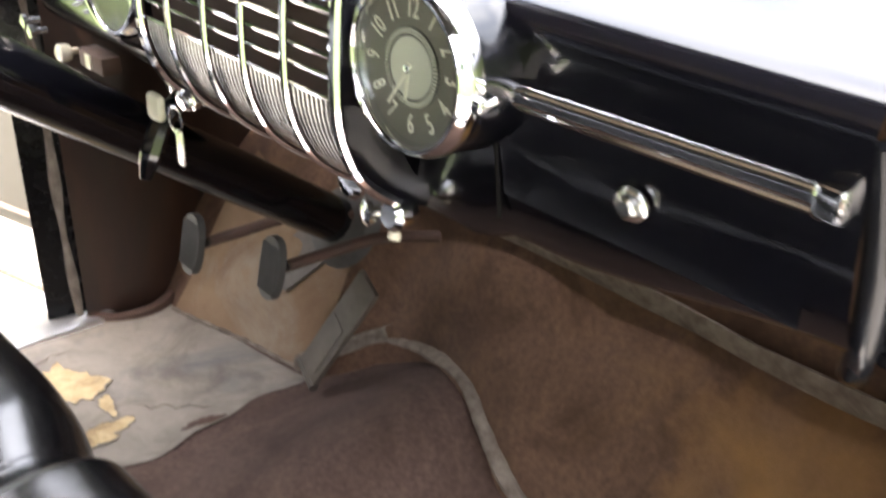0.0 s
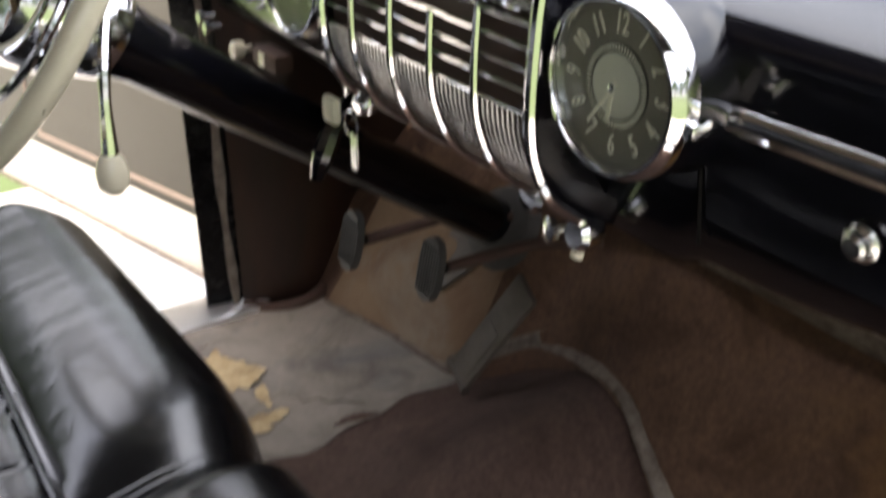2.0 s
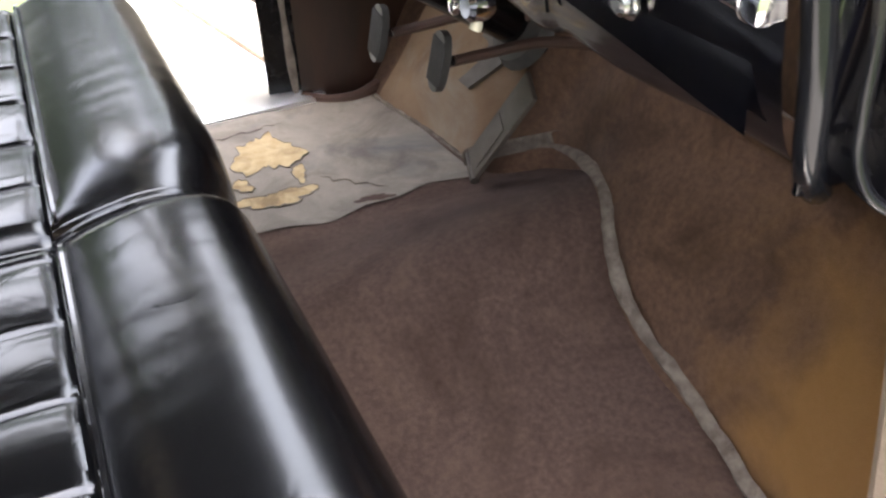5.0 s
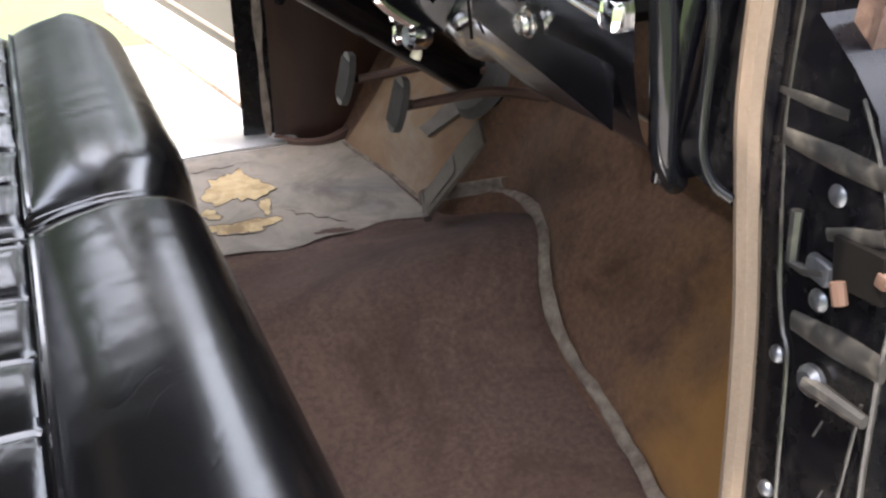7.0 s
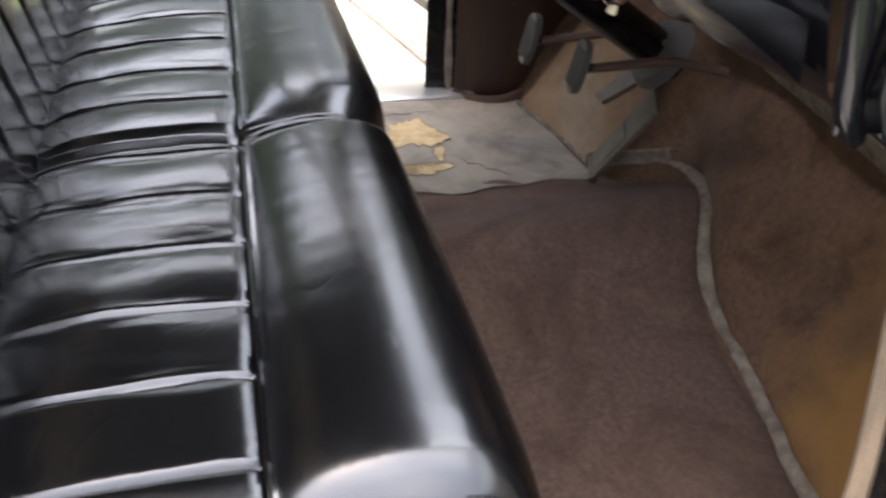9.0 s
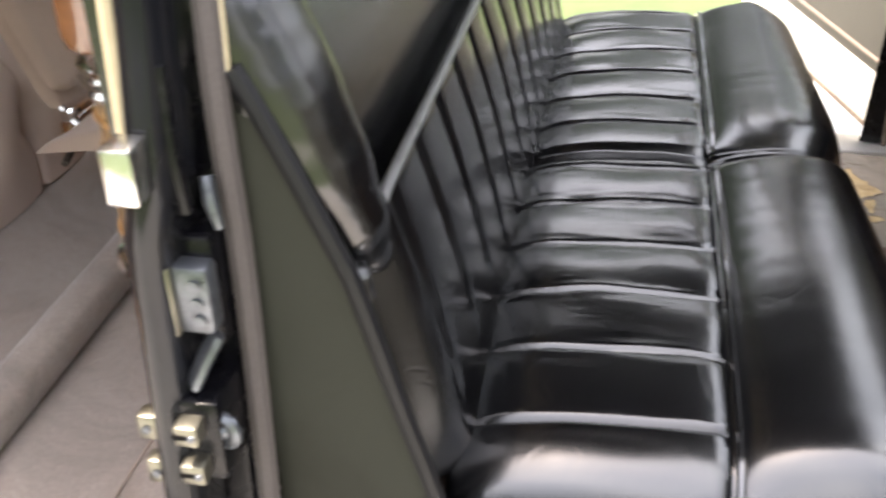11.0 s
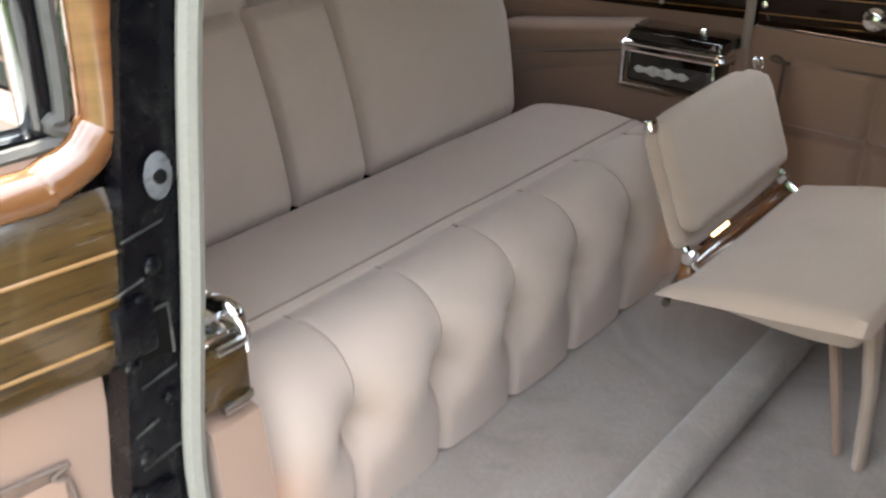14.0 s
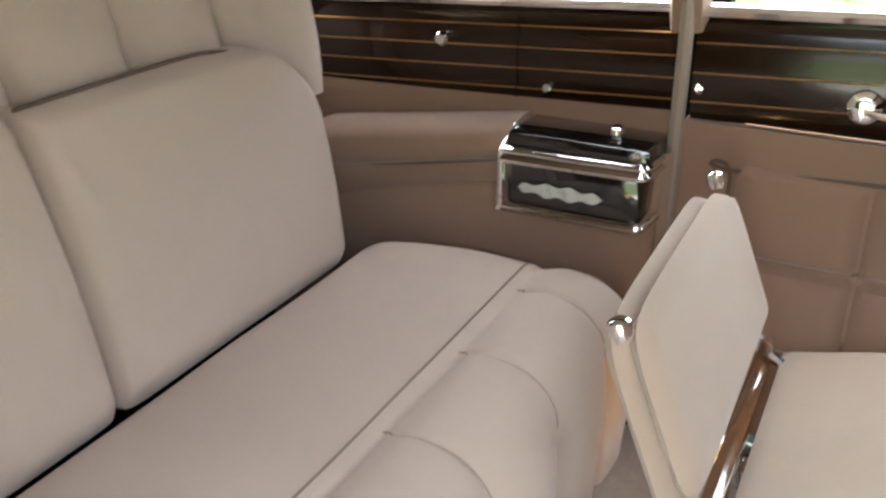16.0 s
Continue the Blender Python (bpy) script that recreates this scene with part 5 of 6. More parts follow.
def pleat(y, y0, pitch, depth, groove=0.0042):
    f = ((y - y0) / pitch) % 1.0
    d = min(f, 1 - f) * pitch
    return 0.30 * depth * math.sin(math.pi * f) - 0.75 * depth * math.exp(-(d / groove) ** 2)


CUSH = [(0.24, 0.52), (0.25, 0.66), (0.285, 0.705), (0.36, 0.722), (0.45, 0.728), (0.515, 0.728), (0.53, 0.722), (0.545, 0.733), (0.572, 0.745), (0.602, 0.753), (0.64, 0.758), (0.68, 0.758), (0.715, 0.752), (0.746, 0.735), (0.767, 0.703), (0.776, 0.66), (0.777, 0.615), (0.772, 0.56), (0.750, 0.48)]
csec = spline([(x, 0, z) for x, z in CUSH], 70)


def cushion_fn(ya, yb, near):
    def fn(u, v):
        s = csec[int(round(v * 70))]
        y = ya + (yb - ya) * u
        e0, e1 = abs(y - ya), abs(yb - y)
        edge = min(e0, e1)
        ec, eo = (e1, e0) if near else (e0, e1)
        front = smoothstep(0.50, 0.60, s.x)
        sag = 0.020 * (1 - smoothstep(0, 0.045, ec)) ** 1.6 if near else 0.019 * math.exp(-(ec / 0.055) ** 2)
        drop = (1 - front) * 0.020 * (1 - smoothstep(0, 0.035, edge)) ** 1.6 + front * (sag + 0.024 * (1 - smoothstep(0, 0.08, eo)) ** 1.6)
        k = smoothstep(0.50, 0.72, s.z)
        out = 1 - min(1.0, (0.655 - y) / 0.062 if y > 0 else (0.670 + y) / 0.115)
        z = s.z - drop * k - (0.055 * (1 - math.sqrt(max(0.0, 1 - out * out))) if y > 0 else 0.050 * out ** 2.4) * k
        z -= 0.022 * max(0.0, (-y - 0.25) / 0.42) ** 2 * k
        x = s.x if s.x < 0.61 else 0.61 + (s.x - 0.61) * (0.73 - 0.33 * y + 0.07 * smoothstep(0.0, 0.15, y))
        if s.x < 0.526:
            z += k * pleat(y, CREASE - 0.143 if near else CREASE + 0.105, PL, 0.0078, 0.0035) * smoothstep(0, 0.03, edge) * smoothstep(0.25, 0.30, s.x)
            z += 0.004 * noise.noise((9 * x, 14 * y, 1.3))
            f = ((y - (CREASE - 0.143 if near else CREASE + 0.105)) / PL) % 1.0
            z += k * 0.0022 * noise.noise((22 * x + 14 * y, 70 * y, 3.3)) * (1 - smoothstep(0.0, 0.35, min(f, 1 - f)))
        elif s.x > 0.54:
            x -= (0.016 if y > CREASE else 0.010) * (1 - smoothstep(0, 0.10 if y > CREASE else 0.04, abs(y - CREASE))) ** 1.5 + (0.02 * (1 - smoothstep(0, 0.05, eo)) ** 1.5 if near else 0.075 * (1 - smoothstep(0, 0.17, eo)) ** 2 * smoothstep(0.58, 0.77, s.x))
            z += 0.0012 * noise.noise((5 * x, 7 * y, 4.1))
            z += 0.0004 * noise.noise((7 * x, 38 * y, 2.2))
        return (x, y, z)
    return fn


bench = thing("front_bench_seat", (0.5, 0, 0.45), "black pleated leather front bench seat with piped edges", "car seat")
for ya, yb, near in ((CREASE, 0.655, False), (-0.670, CREASE, True)):
    cu = part("cushion", grid(cushion_fn(ya, yb, near), 300, 70, cap_u=True), "leather", bench, "shiny black leather cushion with cross pleats")
    f = cushion_fn(ya, yb, near)
    part("cushion_piping", tube([Vector(f(i / 60, 0.353)) + Vector((0, 0, 0.004)) for i in range(2, 59)], 0.0042, 6), "piping", cu)
farf = cushion_fn(CREASE, 0.655, False)
for dy in (0.006, 0.016):
    part("stitched_seam", tube([Vector(farf(dy / 0.675, v / 70)) + Vector((0, 0, 0.0004)) for v in range(8, 58)], 0.0011, 5), "piping", bench)
endf = cushion_fn(-0.670, CREASE, True)
part("end_piping", tube([Vector(endf(0.055, v / 70)) + Vector((0.003, -0.003, 0.001)) for v in range(44, 69)], 0.0045, 8), "piping", bench)
part("lower_piping", tube([(0.61 + 0.15 * (0.73 - 0.33 * (-0.655 + 1.31 * i / 30)) - 0.02 * (1 - smoothstep(0, 0.1, 0.655 - abs(-0.655 + 1.31 * i / 30))), -0.655 + 1.31 * i / 30, 0.515) for i in range(31)], 0.005, 6), "piping", bench)

BACK = [(0.285, 0.66), (0.262, 0.76), (0.236, 0.86), (0.212, 0.935), (0.203, 0.960), (0.193, 0.952), (0.184, 0.930), (0.176, 0.945), (0.155, 1.01), (0.112, 1.10), (0.068, 1.19), (0.030, 1.275), (0.005, 1.30), (-0.008, 1.28), (0.0, 0.9), (0.09, 0.60)]
bsec = spline([(x, 0, z) for x, z in BACK], 60)


def back_fn(u, v):
    s = bsec[int(round(v * 60))]
    y = -0.652 + 1.31 * u
    e = min(y + 0.652, 0.658 - y)
    rnd = 0.05 * (1 - smoothstep(0, 0.08, e)) ** 1.5
    x, z = s.x, s.z
    f = smoothstep(0.0, 0.10, v) if v < 0.32 else 1.0
    if v < 0.29:
        x += pleat(y, CREASE - 0.05, PL, 0.0085, 0.0075) * f * smoothstep(0.03, 0.09, e) * (1 - smoothstep(0.25, 0.29, v))
        x -= rnd * 0.9
    else:
        z -= rnd * 0.9
        x -= rnd * 0.25 if v < 0.75 else 0
        if e < 0.12 and 0.33 < v < 0.75:
            z += 0.005 * noise.noise((30 * x, 40 * y, 60 * z))
    return (x, y, z)


bk = part("backrest", grid(back_fn, 500, 60, cap_u=True), "leather", bench, "leaning black leather backrest with upright pleats")
part("backrest_piping", tube([Vector(back_fn(i / 60, 18 / 60)) + Vector((0.006, 0, 0.007)) for i in range(1, 60)], 0.0052, 10), "wornpiping", bk, "worn grey piping")
roll = tube([(0.028, -0.618, 1.275), (0.062, -0.628, 1.20), (0.092, -0.634, 1.14), (0.122, -0.637, 1.08), (0.152, -0.637, 1.01), (0.176, -0.632, 0.955), (0.190, -0.618, 0.915), (0.197, -0.60, 0.885)], [0.040, 0.052, 0.056, 0.054, 0.048, 0.037, 0.022, 0.006], 24, smooth=110)
for v in roll.verts:
    k = smoothstep(0.90, 0.96, v.co.z) * (1 - smoothstep(1.19, 1.26, v.co.z))
    n1 = noise.noise((16 * v.co.x, 18 * v.co.y, 22 * v.co.z))
    n2 = noise.noise((26 * v.co.x + 30 * v.co.z, 40 * v.co.y, 60 * v.co.z - 20 * v.co.x))
    v.co += Vector((0.5, -0.7, 0.4)) * k * (0.0012 * n1 + 0.0007 * n2)
part("end_roll", roll, "leather", bk, "wrinkled rolled leather edge", sharp=80)
hook = [Vector(back_fn(0.012, 20 / 60)) + Vector((0.004, 0, 0.004)), Vector((0.195, -0.668, 0.925)), Vector((0.20, -0.672, 0.90))]
part("corner_tuck", tube(hook, 0.010, 8, smooth=10), "leather", bk)

# ---------------------------------------------------------------- rear bench seat
TP = 0.195


RC = [(-1.36, 0.50), (-1.305, 0.535), (-1.268, 0.565), (-1.252, 0.605), (-1.228, 0.637), (-1.18, 0.655), (-1.06, 0.668), (-0.96, 0.664), (-0.938, 0.658), (-0.925, 0.662), (-0.89, 0.668), (-0.84, 0.655), (-0.795, 0.610), (-0.768, 0.545), (-0.768, 0.48), (-0.776, 0.42), (-0.780, 0.357)]
rsec = spline([(x, 0, z) for x, z in RC], 84)


def rear_cushion(u, v):
    k = int(round(v * 84))
    s = rsec[k]
    y = -0.615 + 1.325 * u
    e = min(y + 0.615, 0.71 - y)
    rnd = 0.05 * (1 - smoothstep(0, 0.11, e)) ** 1.6
    x, z = s.x, s.z
    top = smoothstep(0.45, 0.62, z)
    z -= rnd * top * 0.9
    if x > -0.93:
        a = rsec[max(k - 1, 0)]
        b = rsec[min(k + 1, 84)]
        t = (b - a).normalized()
        n = Vector((-t.z, 0, t.x))
        along = (k - 40) / 44.0
        w = smoothstep(0, 0.25, along) * (1.0 - 0.45 * smoothstep(0.62, 1.0, along))
        f = ((y + 0.43) / TP) % 1.0
        d = min(f, 1 - f) * TP
        off = 0.012 * (math.sin(math.pi * f) ** 0.8 - 0.6) * w * (0.25 + 0.75 * smoothstep(0.25, 0.6, along)) - 0.005 * math.exp(-(d / 0.004) ** 2) * smoothstep(0.02, 0.1, along) * (1 - smoothstep(0.28, 0.5, along))
        off -= 0.050 * math.exp(-(d / 0.045) ** 2) * math.exp(-((along - 0.68) / 0.11) ** 2) + 0.016 * smoothstep(0.52, 0.74, along)
        off -= 0.012 * math.exp(-(d / 0.010) ** 2) * smoothstep(0.64, 0.74, along)
        x += n.x * off
        z += n.z * off
        x -= 0.03 * (1 - smoothstep(0, 0.07, e)) ** 1.5
    else:
        z += 0.003 * noise.noise((4 * x, 5 * y, 0.4))
    return (x, y, max(z, 0.352))


rear = thing("rear_bench_seat", (-1.0, 0.05, 0.36), "rose-beige cloth rear bench seat with a tufted front", "car seat")
rcu = part("cushion", grid(rear_cushion, 320, 84, cap_u=True), "cloth", rear, "deep beige cushion with a pleated rolled front")
for i in range(6):
    uy = (-0.43 + TP * i + 0.615) / 1.325
    part("pleat_seam", tube([Vector(rear_cushion(uy, j / 84)) for j in range(41, 66)], [0.0004] + [0.0015] * 23 + [0.0006], 5), "seamcord", rcu)
part("cushion_welt", tube([Vector(rear_cushion(i / 70, 37 / 84)) + Vector((0, 0, 0.001)) for i in range(1, 70)], 0.0018, 6), "seamcord", rcu)


def rear_back(ya, yb, ztop, rc):
    """One padded section of the backrest between two upright creases."""
    def fn(u, v):
        y = ya + (yb - ya) * u
        zc = 0.612 + (ztop - 0.612) * v
        y += 0.05 * v * smoothstep(0.3, 0.6, y) if rc else 0.0
        yr = yb + 0.05 * v if rc else yb
        e = min(y - ya, yr - y)
        if rc and v > 0.6:
            dy, dz = max(0, (y - (yr - rc)) / rc), max(0, (zc - (ztop - rc)) / rc)
            r = math.hypot(dy, dz)
            if r > 1:
                y -= (dy - dy / r) * rc
                zc -= (dz - dz / r) * rc
        pad = 0.018 + 0.030 * math.sqrt(1 - (1 - min(1, max(0, e) / 0.05)) ** 2) * (0.30 + 0.70 * smoothstep(0, 0.10, v) ** 0.5) * (1 - 0.85 * (1 - smoothstep(0, 0.07, 1 - v)) ** 2) - 0.060 * math.exp(-(max(0, e) / 0.0065) ** 2)
        x = -1.298 - 0.30 * (zc - 0.63) + pad + 0.012 * math.sin(math.pi * v)
        return (x, y, zc)
    return fn


for ya, yb, rc in ((-0.605, -0.1005, 0.0), (-0.0995, 0.0995, 0.0), (0.1005, 0.612, 0.20)):
    part("back_pad", grid(rear_back(ya, yb, 0.972, rc), 90, 48), "cloth", rear, "smooth padded backrest section")
for i in range(7):
    ya = -0.62 + 0.19 * i
    yb = min(ya + 0.187, 0.735)

    def upper(u, v, ya=ya, yb=yb):
        y = ya + (yb - ya) * u
        e = min(y - ya, yb - y)
        side = smoothstep(0.60, 0.735, y)
        return (-1.412 + 0.036 * math.sqrt(1 - (1 - min(1, e / 0.06)) ** 2) - 0.15 * v * v + 0.05 * side, y, 0.86 + 0.42 * v)
    part("upper_roll", grid(upper, 16, 20), "cloth", rear, "pleated upper roll")
part("back_shell", grid(lambda u, v: (-1.43 - 0.10 * v, -0.62 + 1.37 * u, 0.56 + 0.70 * v), 4, 4), "cloth", rear)
part("back_welt", tube([(-1.372, 0.105, 0.972), (-1.372, 0.30, 0.974), (-1.372, 0.45, 0.970), (-1.366, 0.57, 0.935), (-1.350, 0.640, 0.86), (-1.325, 0.650, 0.76), (-1.290, 0.625, 0.63)], 0.0030, 6, smooth=50), "browncord", rear)
part("side_bolster", grid(lambda u, v: (-1.43 + 0.06 * math.sin(math.pi * u) - 0.05 * v, 0.60 + 0.15 * u, 0.60 + 0.55 * v), 12, 12), "cloth", rear)

# near armrest block beside the rear seat
narm = thing("near_armrest", (-0.85, -0.65, 0.6), "beige armrest side with a wood band and chrome ashtray", "armrest")
apad = prism([(-1.30, 0.36), (-1.30, 0.66), (-1.12, 0.74), (-0.92, 0.72), (-0.80, 0.70), (-0.762, 0.69), (-0.745, 0.55), (-0.735, 0.42), (-0.72, 0.36)], "y", -0.70, -0.628)
bmesh.ops.bevel(apad, geom=[e for e in apad.edges if e.calc_face_angle(0) > 1.0], offset=0.022, segments=4, affect="EDGES")
part("pad", apad, "clothdark", narm)
part("wood_band", box((-0.90, -0.70, 0.715), (-0.768, -0.632, 0.79), 0.006), "woodgold", narm, "walnut band")
ash2 = part("ashtray", box((-0.89, -0.695, 0.792), (-0.775, -0.638, 0.806), 0.006), "chrome", narm, "chrome ashtray lid")
part("lid_plate", prism([(-0.905, 0.806), (-0.80, 0.812), (-0.785, 0.818), (-0.785, 0.826), (-0.83, 0.832), (-0.88, 0.824), (-0.905, 0.820)], "y", -0.682, -0.640), "chrome", ash2, "faceted chrome lid")
part("lever", tube([(-0.835, -0.655, 0.826), (-0.80, -0.646, 0.834), (-0.776, -0.640, 0.826), (-0.766, -0.636, 0.805), (-0.764, -0.634, 0.775)], [0.006, 0.010, 0.010, 0.007, 0.005], 10, smooth=20, flat=0.6), "chrome", ash2, "bent chrome lever")
part("lever_head", box((-0.90, -0.672, 0.836), (-0.862, -0.646, 0.842), 0.002), "chrome", ash2)
for z0 in (0.713, 0.792):
    part("band_trim", tube([(-0.90, -0.634, z0), (-0.79, -0.634, z0), (-0.766, -0.640, z0), (-0.764, -0.68, z0)], 0.006, 8, smooth=16), "dullchrome", narm, "nickel trim along the wood band")
foot_lamp = thing("courtesy_lamp", (-0.735, -0.66, 0.39), "lit chrome courtesy lamp at the foot of the armrest", "lamp")
part("lens", grid(lambda u, v: (-0.733 + 0.018 * math.sin(math.pi * u), -0.69 + 0.05 * u, 0.37 + 0.09 * v - 0.02 * u), 8, 8), "lensglint", foot_lamp)
part("shield", grid(lambda u, v: (-0.727 + 0.024 * math.sin(math.pi * u), -0.705 + 0.055 * u, 0.355 + 0.075 * v - 0.02 * u), 8, 6), "chrome", foot_lamp)
glow = new("courtesy_light", bpy.data.lights.new("courtesy_light", "POINT"))
glow.location, glow.data.energy, glow.data.color, glow.data.shadow_soft_size = (-0.752, -0.622, 0.435), 0.028, (1.0, 0.5, 0.18), 0.008

# ---- far side of the rear cabin
WX0, WX1 = -1.47, -0.805
wl = thing("wall_left_rear", (-1.1, 0.82, 0.7), "tan cloth quarter panel with walnut fascia above", "wall", kind="structure")
part("panel", box((-1.75, 0.80, 0.30), (-0.80, 0.86, 0.838)), "clothdark", wl)
part("ledge", prism([(0.80, 0.838), (0.86, 0.838), (0.86, 1.0), (0.822, 0.90)], "x", -1.75, -0.80), "clothdark", wl)


def fascia(parent, x0, x1, y, z0, z1, name, material="wood", nin=3, facing=-1, rise=0.0):
    def fn(u, v):
        b = 0.016 * math.sin(math.pi * min(1, max(0, v))) ** 0.5
        return (x0 + (x1 - x0) * u, y + facing * b, z0 + (z1 - z0) * v + rise * u)
    ob = part(name, grid(fn, 10, 14), material, parent, "glossy walnut fascia with pale inlaid lines")
    for k in range(nin):
        v = (k + 0.7) / (nin + 0.5)
        part("inlay_line", tube([Vector(fn(i / 10, v)) + Vector((0, facing * 0.0004, 0)) for i in range(11)], 0.0013, 5), "inlay", ob)
    return ob


f1 = fascia(wl, WX0, WX1, 0.815, 0.834, 0.982, "fascia", nin=4, rise=0.037)
part("fascia_joint", tube([(-1.055, 0.7985, 0.866), (-1.055, 0.7985, 0.995)], 0.0014, 5), "shadeblack", f1)
part("fascia_knob", lathe([(0.005, 0), (0.005, 0.01), (0.011, 0.014), (0.012, 0.020), (0.008, 0.025), (0, 0.026)], (-1.18, 0.800, 0.949), (0, -1, 0), 18), "chrome", f1, "small chrome knob")
part("fascia_button", lathe([(0.008, 0), (0.007, 0.006), (0, 0.008)], (-1.002, 0.800, 0.887), (0, -1, 0), 14), "dullchrome", f1)
part("fascia_cap", tube([(WX0, 0.812, 0.990), (-1.1, 0.808, 1.012), (WX1, 0.812, 1.028)], 0.009, 8), "chrome", wl, "chrome sill moulding")
single("far_windlace", tube([(-0.793, 0.79, 0.36), (-0.793, 0.79, 0.9), (-0.797, 0.785, 1.1), (-0.80, 0.72, 1.5)], 0.011, 8, smooth=20), "cord", "brown windlace cord between quarter and far door", "trim", kind="structure")
arm = thing("far_armrest", (-1.1, 0.78, 0.7), "tan cloth armrest with a padded top beside the rear seat", "armrest")
part("side", grid(lambda u, v: (-1.40 + 0.60 * u, 0.762 - 0.012 * math.sin(math.pi * v) - 0.02 * math.sin(math.pi * u), 0.52 + 0.265 * v), 14, 8), "clothdark", arm)
part("end", grid(lambda u, v: (-0.80 + 0.02 * math.sin(math.pi * u * 0.5), 0.762 + 0.05 * u, 0.52 + 0.30 * v), 4, 8), "clothdark", arm)


ARMSEC = [(0.762, -0.048), (0.722, -0.050), (0.703, -0.036), (0.699, -0.016), (0.708, 0.0), (0.735, 0.009), (0.775, 0.010), (0.815, 0.004)]
armsec = spline([(0, y, z) for y, z in ARMSEC], 24)


def arm_top(u, v):
    p = armsec[int(round(24 * v))]
    tuck = 0.018 * (1 - smoothstep(0, 0.06, u)) + 0.012 * (1 - smoothstep(0, 0.10, 1 - u)) ** 2
    return (-1.40 + 0.372 * u, p.y + tuck, 0.782 + 0.058 * u + p.z * (1 + 0.35 * (1 - u)) - 0.3 * tuck)


part("top_pad", grid(arm_top, 24, 24, cap_u=True), "clothdark", arm, "padded armrest top", sharp=60)
part("apron_fold", grid(lambda u, v: (-1.40 + 0.372 * u, 0.728 - 0.010 * math.sin(math.pi * v) + 0.02 * v * v, 0.735 + 0.06 * u - (0.085 - 0.03 * u) * v), 12, 6), "clothdark", arm)
part("fold_cord", tube([(-1.39 + 0.36 * i / 12, 0.720, 0.728 + 0.062 * i / 12 - 0.006 * math.sin(math.pi * i / 12)) for i in range(13)], 0.003, 6), "browncord", arm)
AX0, AX1 = -1.032, -0.800
ash = thing("ashtray", (-0.93, 0.75, 0.76), "black lacquered ashtray and lighter box framed in chrome", "ashtray")
part("box", box((AX0 + 0.008, 0.694, 0.723), (AX1 - 0.01, 0.81, 0.803), 0.012), "ashblack", ash)
part("lid", box((AX0 + 0.004, 0.697, 0.808), (AX1 - 0.004, 0.815, 0.842), 0.010), "ashblack", ash, "black lacquered lid")
for z0, r in ((0.799, 0.008), (0.812, 0.006), (0.718, 0.006)):
    part("chrome_band", tube([(AX0, 0.694, z0), (AX1 - 0.04, 0.694, z0 + 0.003), (AX1 - 0.008, 0.703, z0 + 0.004), (AX1, 0.752, z0 + 0.005)], r, 8, smooth=16), "chrome", ash)
part("edge_band", tube([(AX0, 0.693, 0.715), (AX0, 0.693, 0.81), (AX0 + 0.004, 0.738, 0.840)], 0.006, 8), "chrome", ash)
part("lid_stud", lathe([(0.006, 0), (0.006, 0.006), (0.011, 0.012), (0.008, 0.02), (0, 0.022)], (-0.868, 0.743, 0.840), (0, -0.3, 1), 14), "chrome", ash)
part("lid_lever", tube([(-0.838, 0.706, 0.826), (-0.818, 0.702, 0.832)], 0.008, 8), "chrome", ash)
tag_ = grid(lambda u, v: (-1.02 + 0.135 * u, 0.7125 - 0.001 * math.sin(math.pi * v), 0.744 + 0.020 * (v - 0.5) * (math.sin(math.pi * u) ** 0.4 + 0.25 * math.sin(23 * u)) + 0.006), 24, 4)
bmesh.ops.translate(tag_, verts=tag_.verts, vec=(0.018, -0.022, 0.008))
part("label_plate", tag_, mat("worn_white_label", (0.45, 0.44, 0.42), 0.5, stain=(0.2, 0.19, 0.18), sscale=90, samount=0.6), ash, "worn white label on the front")

single("far_pillar_core", box((-0.835, 0.835, 0.30), (-0.745, 0.87, 1.06)), "shadeblack", "dark pillar between the far rear door and quarter", "pillar", kind="structure")

# far rear door
rd = thing("far_rear_door", (-0.4, 0.82, 0.34), "closed far rear door with tufted tan panel and walnut fascia", "car door")
part("door_panel", box((-0.785, 0.80, 0.36), (0.02, 0.86, 0.866)), "clothdark", rd)
part("rail_core", box((-0.785, 0.824, 0.862), (0.02, 0.858, 1.03)), "shadeblack", rd, "dark door core behind the fascia")
fascia(rd, -0.780, 0.02, 0.815, 0.864, 1.016, "fascia", rise=0.04)
part("end_block", lathe([(0.010, 0), (0.009, 0.005), (0, 0.007)], (-0.767, 0.806, 0.915), (0.3, -1, 0), 14), "chrome", rd)
for i in range(3):
    for j in range(2):
        x0, z0 = -0.70 + 0.19 * i, 0.516 + 0.148 * j

        def pillow(u, v, x0=x0, z0=z0):
            e = min(u, 1 - u, v, 1 - v)
            return (x0 + 0.1895 * u, 0.803 - 0.022 * math.sqrt(1 - (1 - min(1, e / 0.2)) ** 2), z0 + 0.1475 * v)
        part("tufted_square", grid(pillow, 14, 12), "clothdark", rd)
for i in range(4):
    part("button", lathe([(0.008, 0), (0.007, 0.006), (0, 0.008)], (-0.70 + 0.19 * i, 0.800, 0.664), (0, -1, 0), 12), "clothdark", rd)
part("panel_cord", tube([(-0.706, 0.798, 0.49), (-0.706, 0.798, 0.785), (-0.69, 0.798, 0.80), (-0.12, 0.798, 0.825)], 0.0035, 6, smooth=24), "browncord", rd)
ck = part("window_crank", lathe([(0.024, 0), (0.023, 0.006), (0.014, 0.012), (0.012, 0.026), (0.014, 0.03), (0, 0.032)], (-0.542, 0.800, 0.918), (0, -1, 0), 22), "chrome", rd, "chrome window crank")
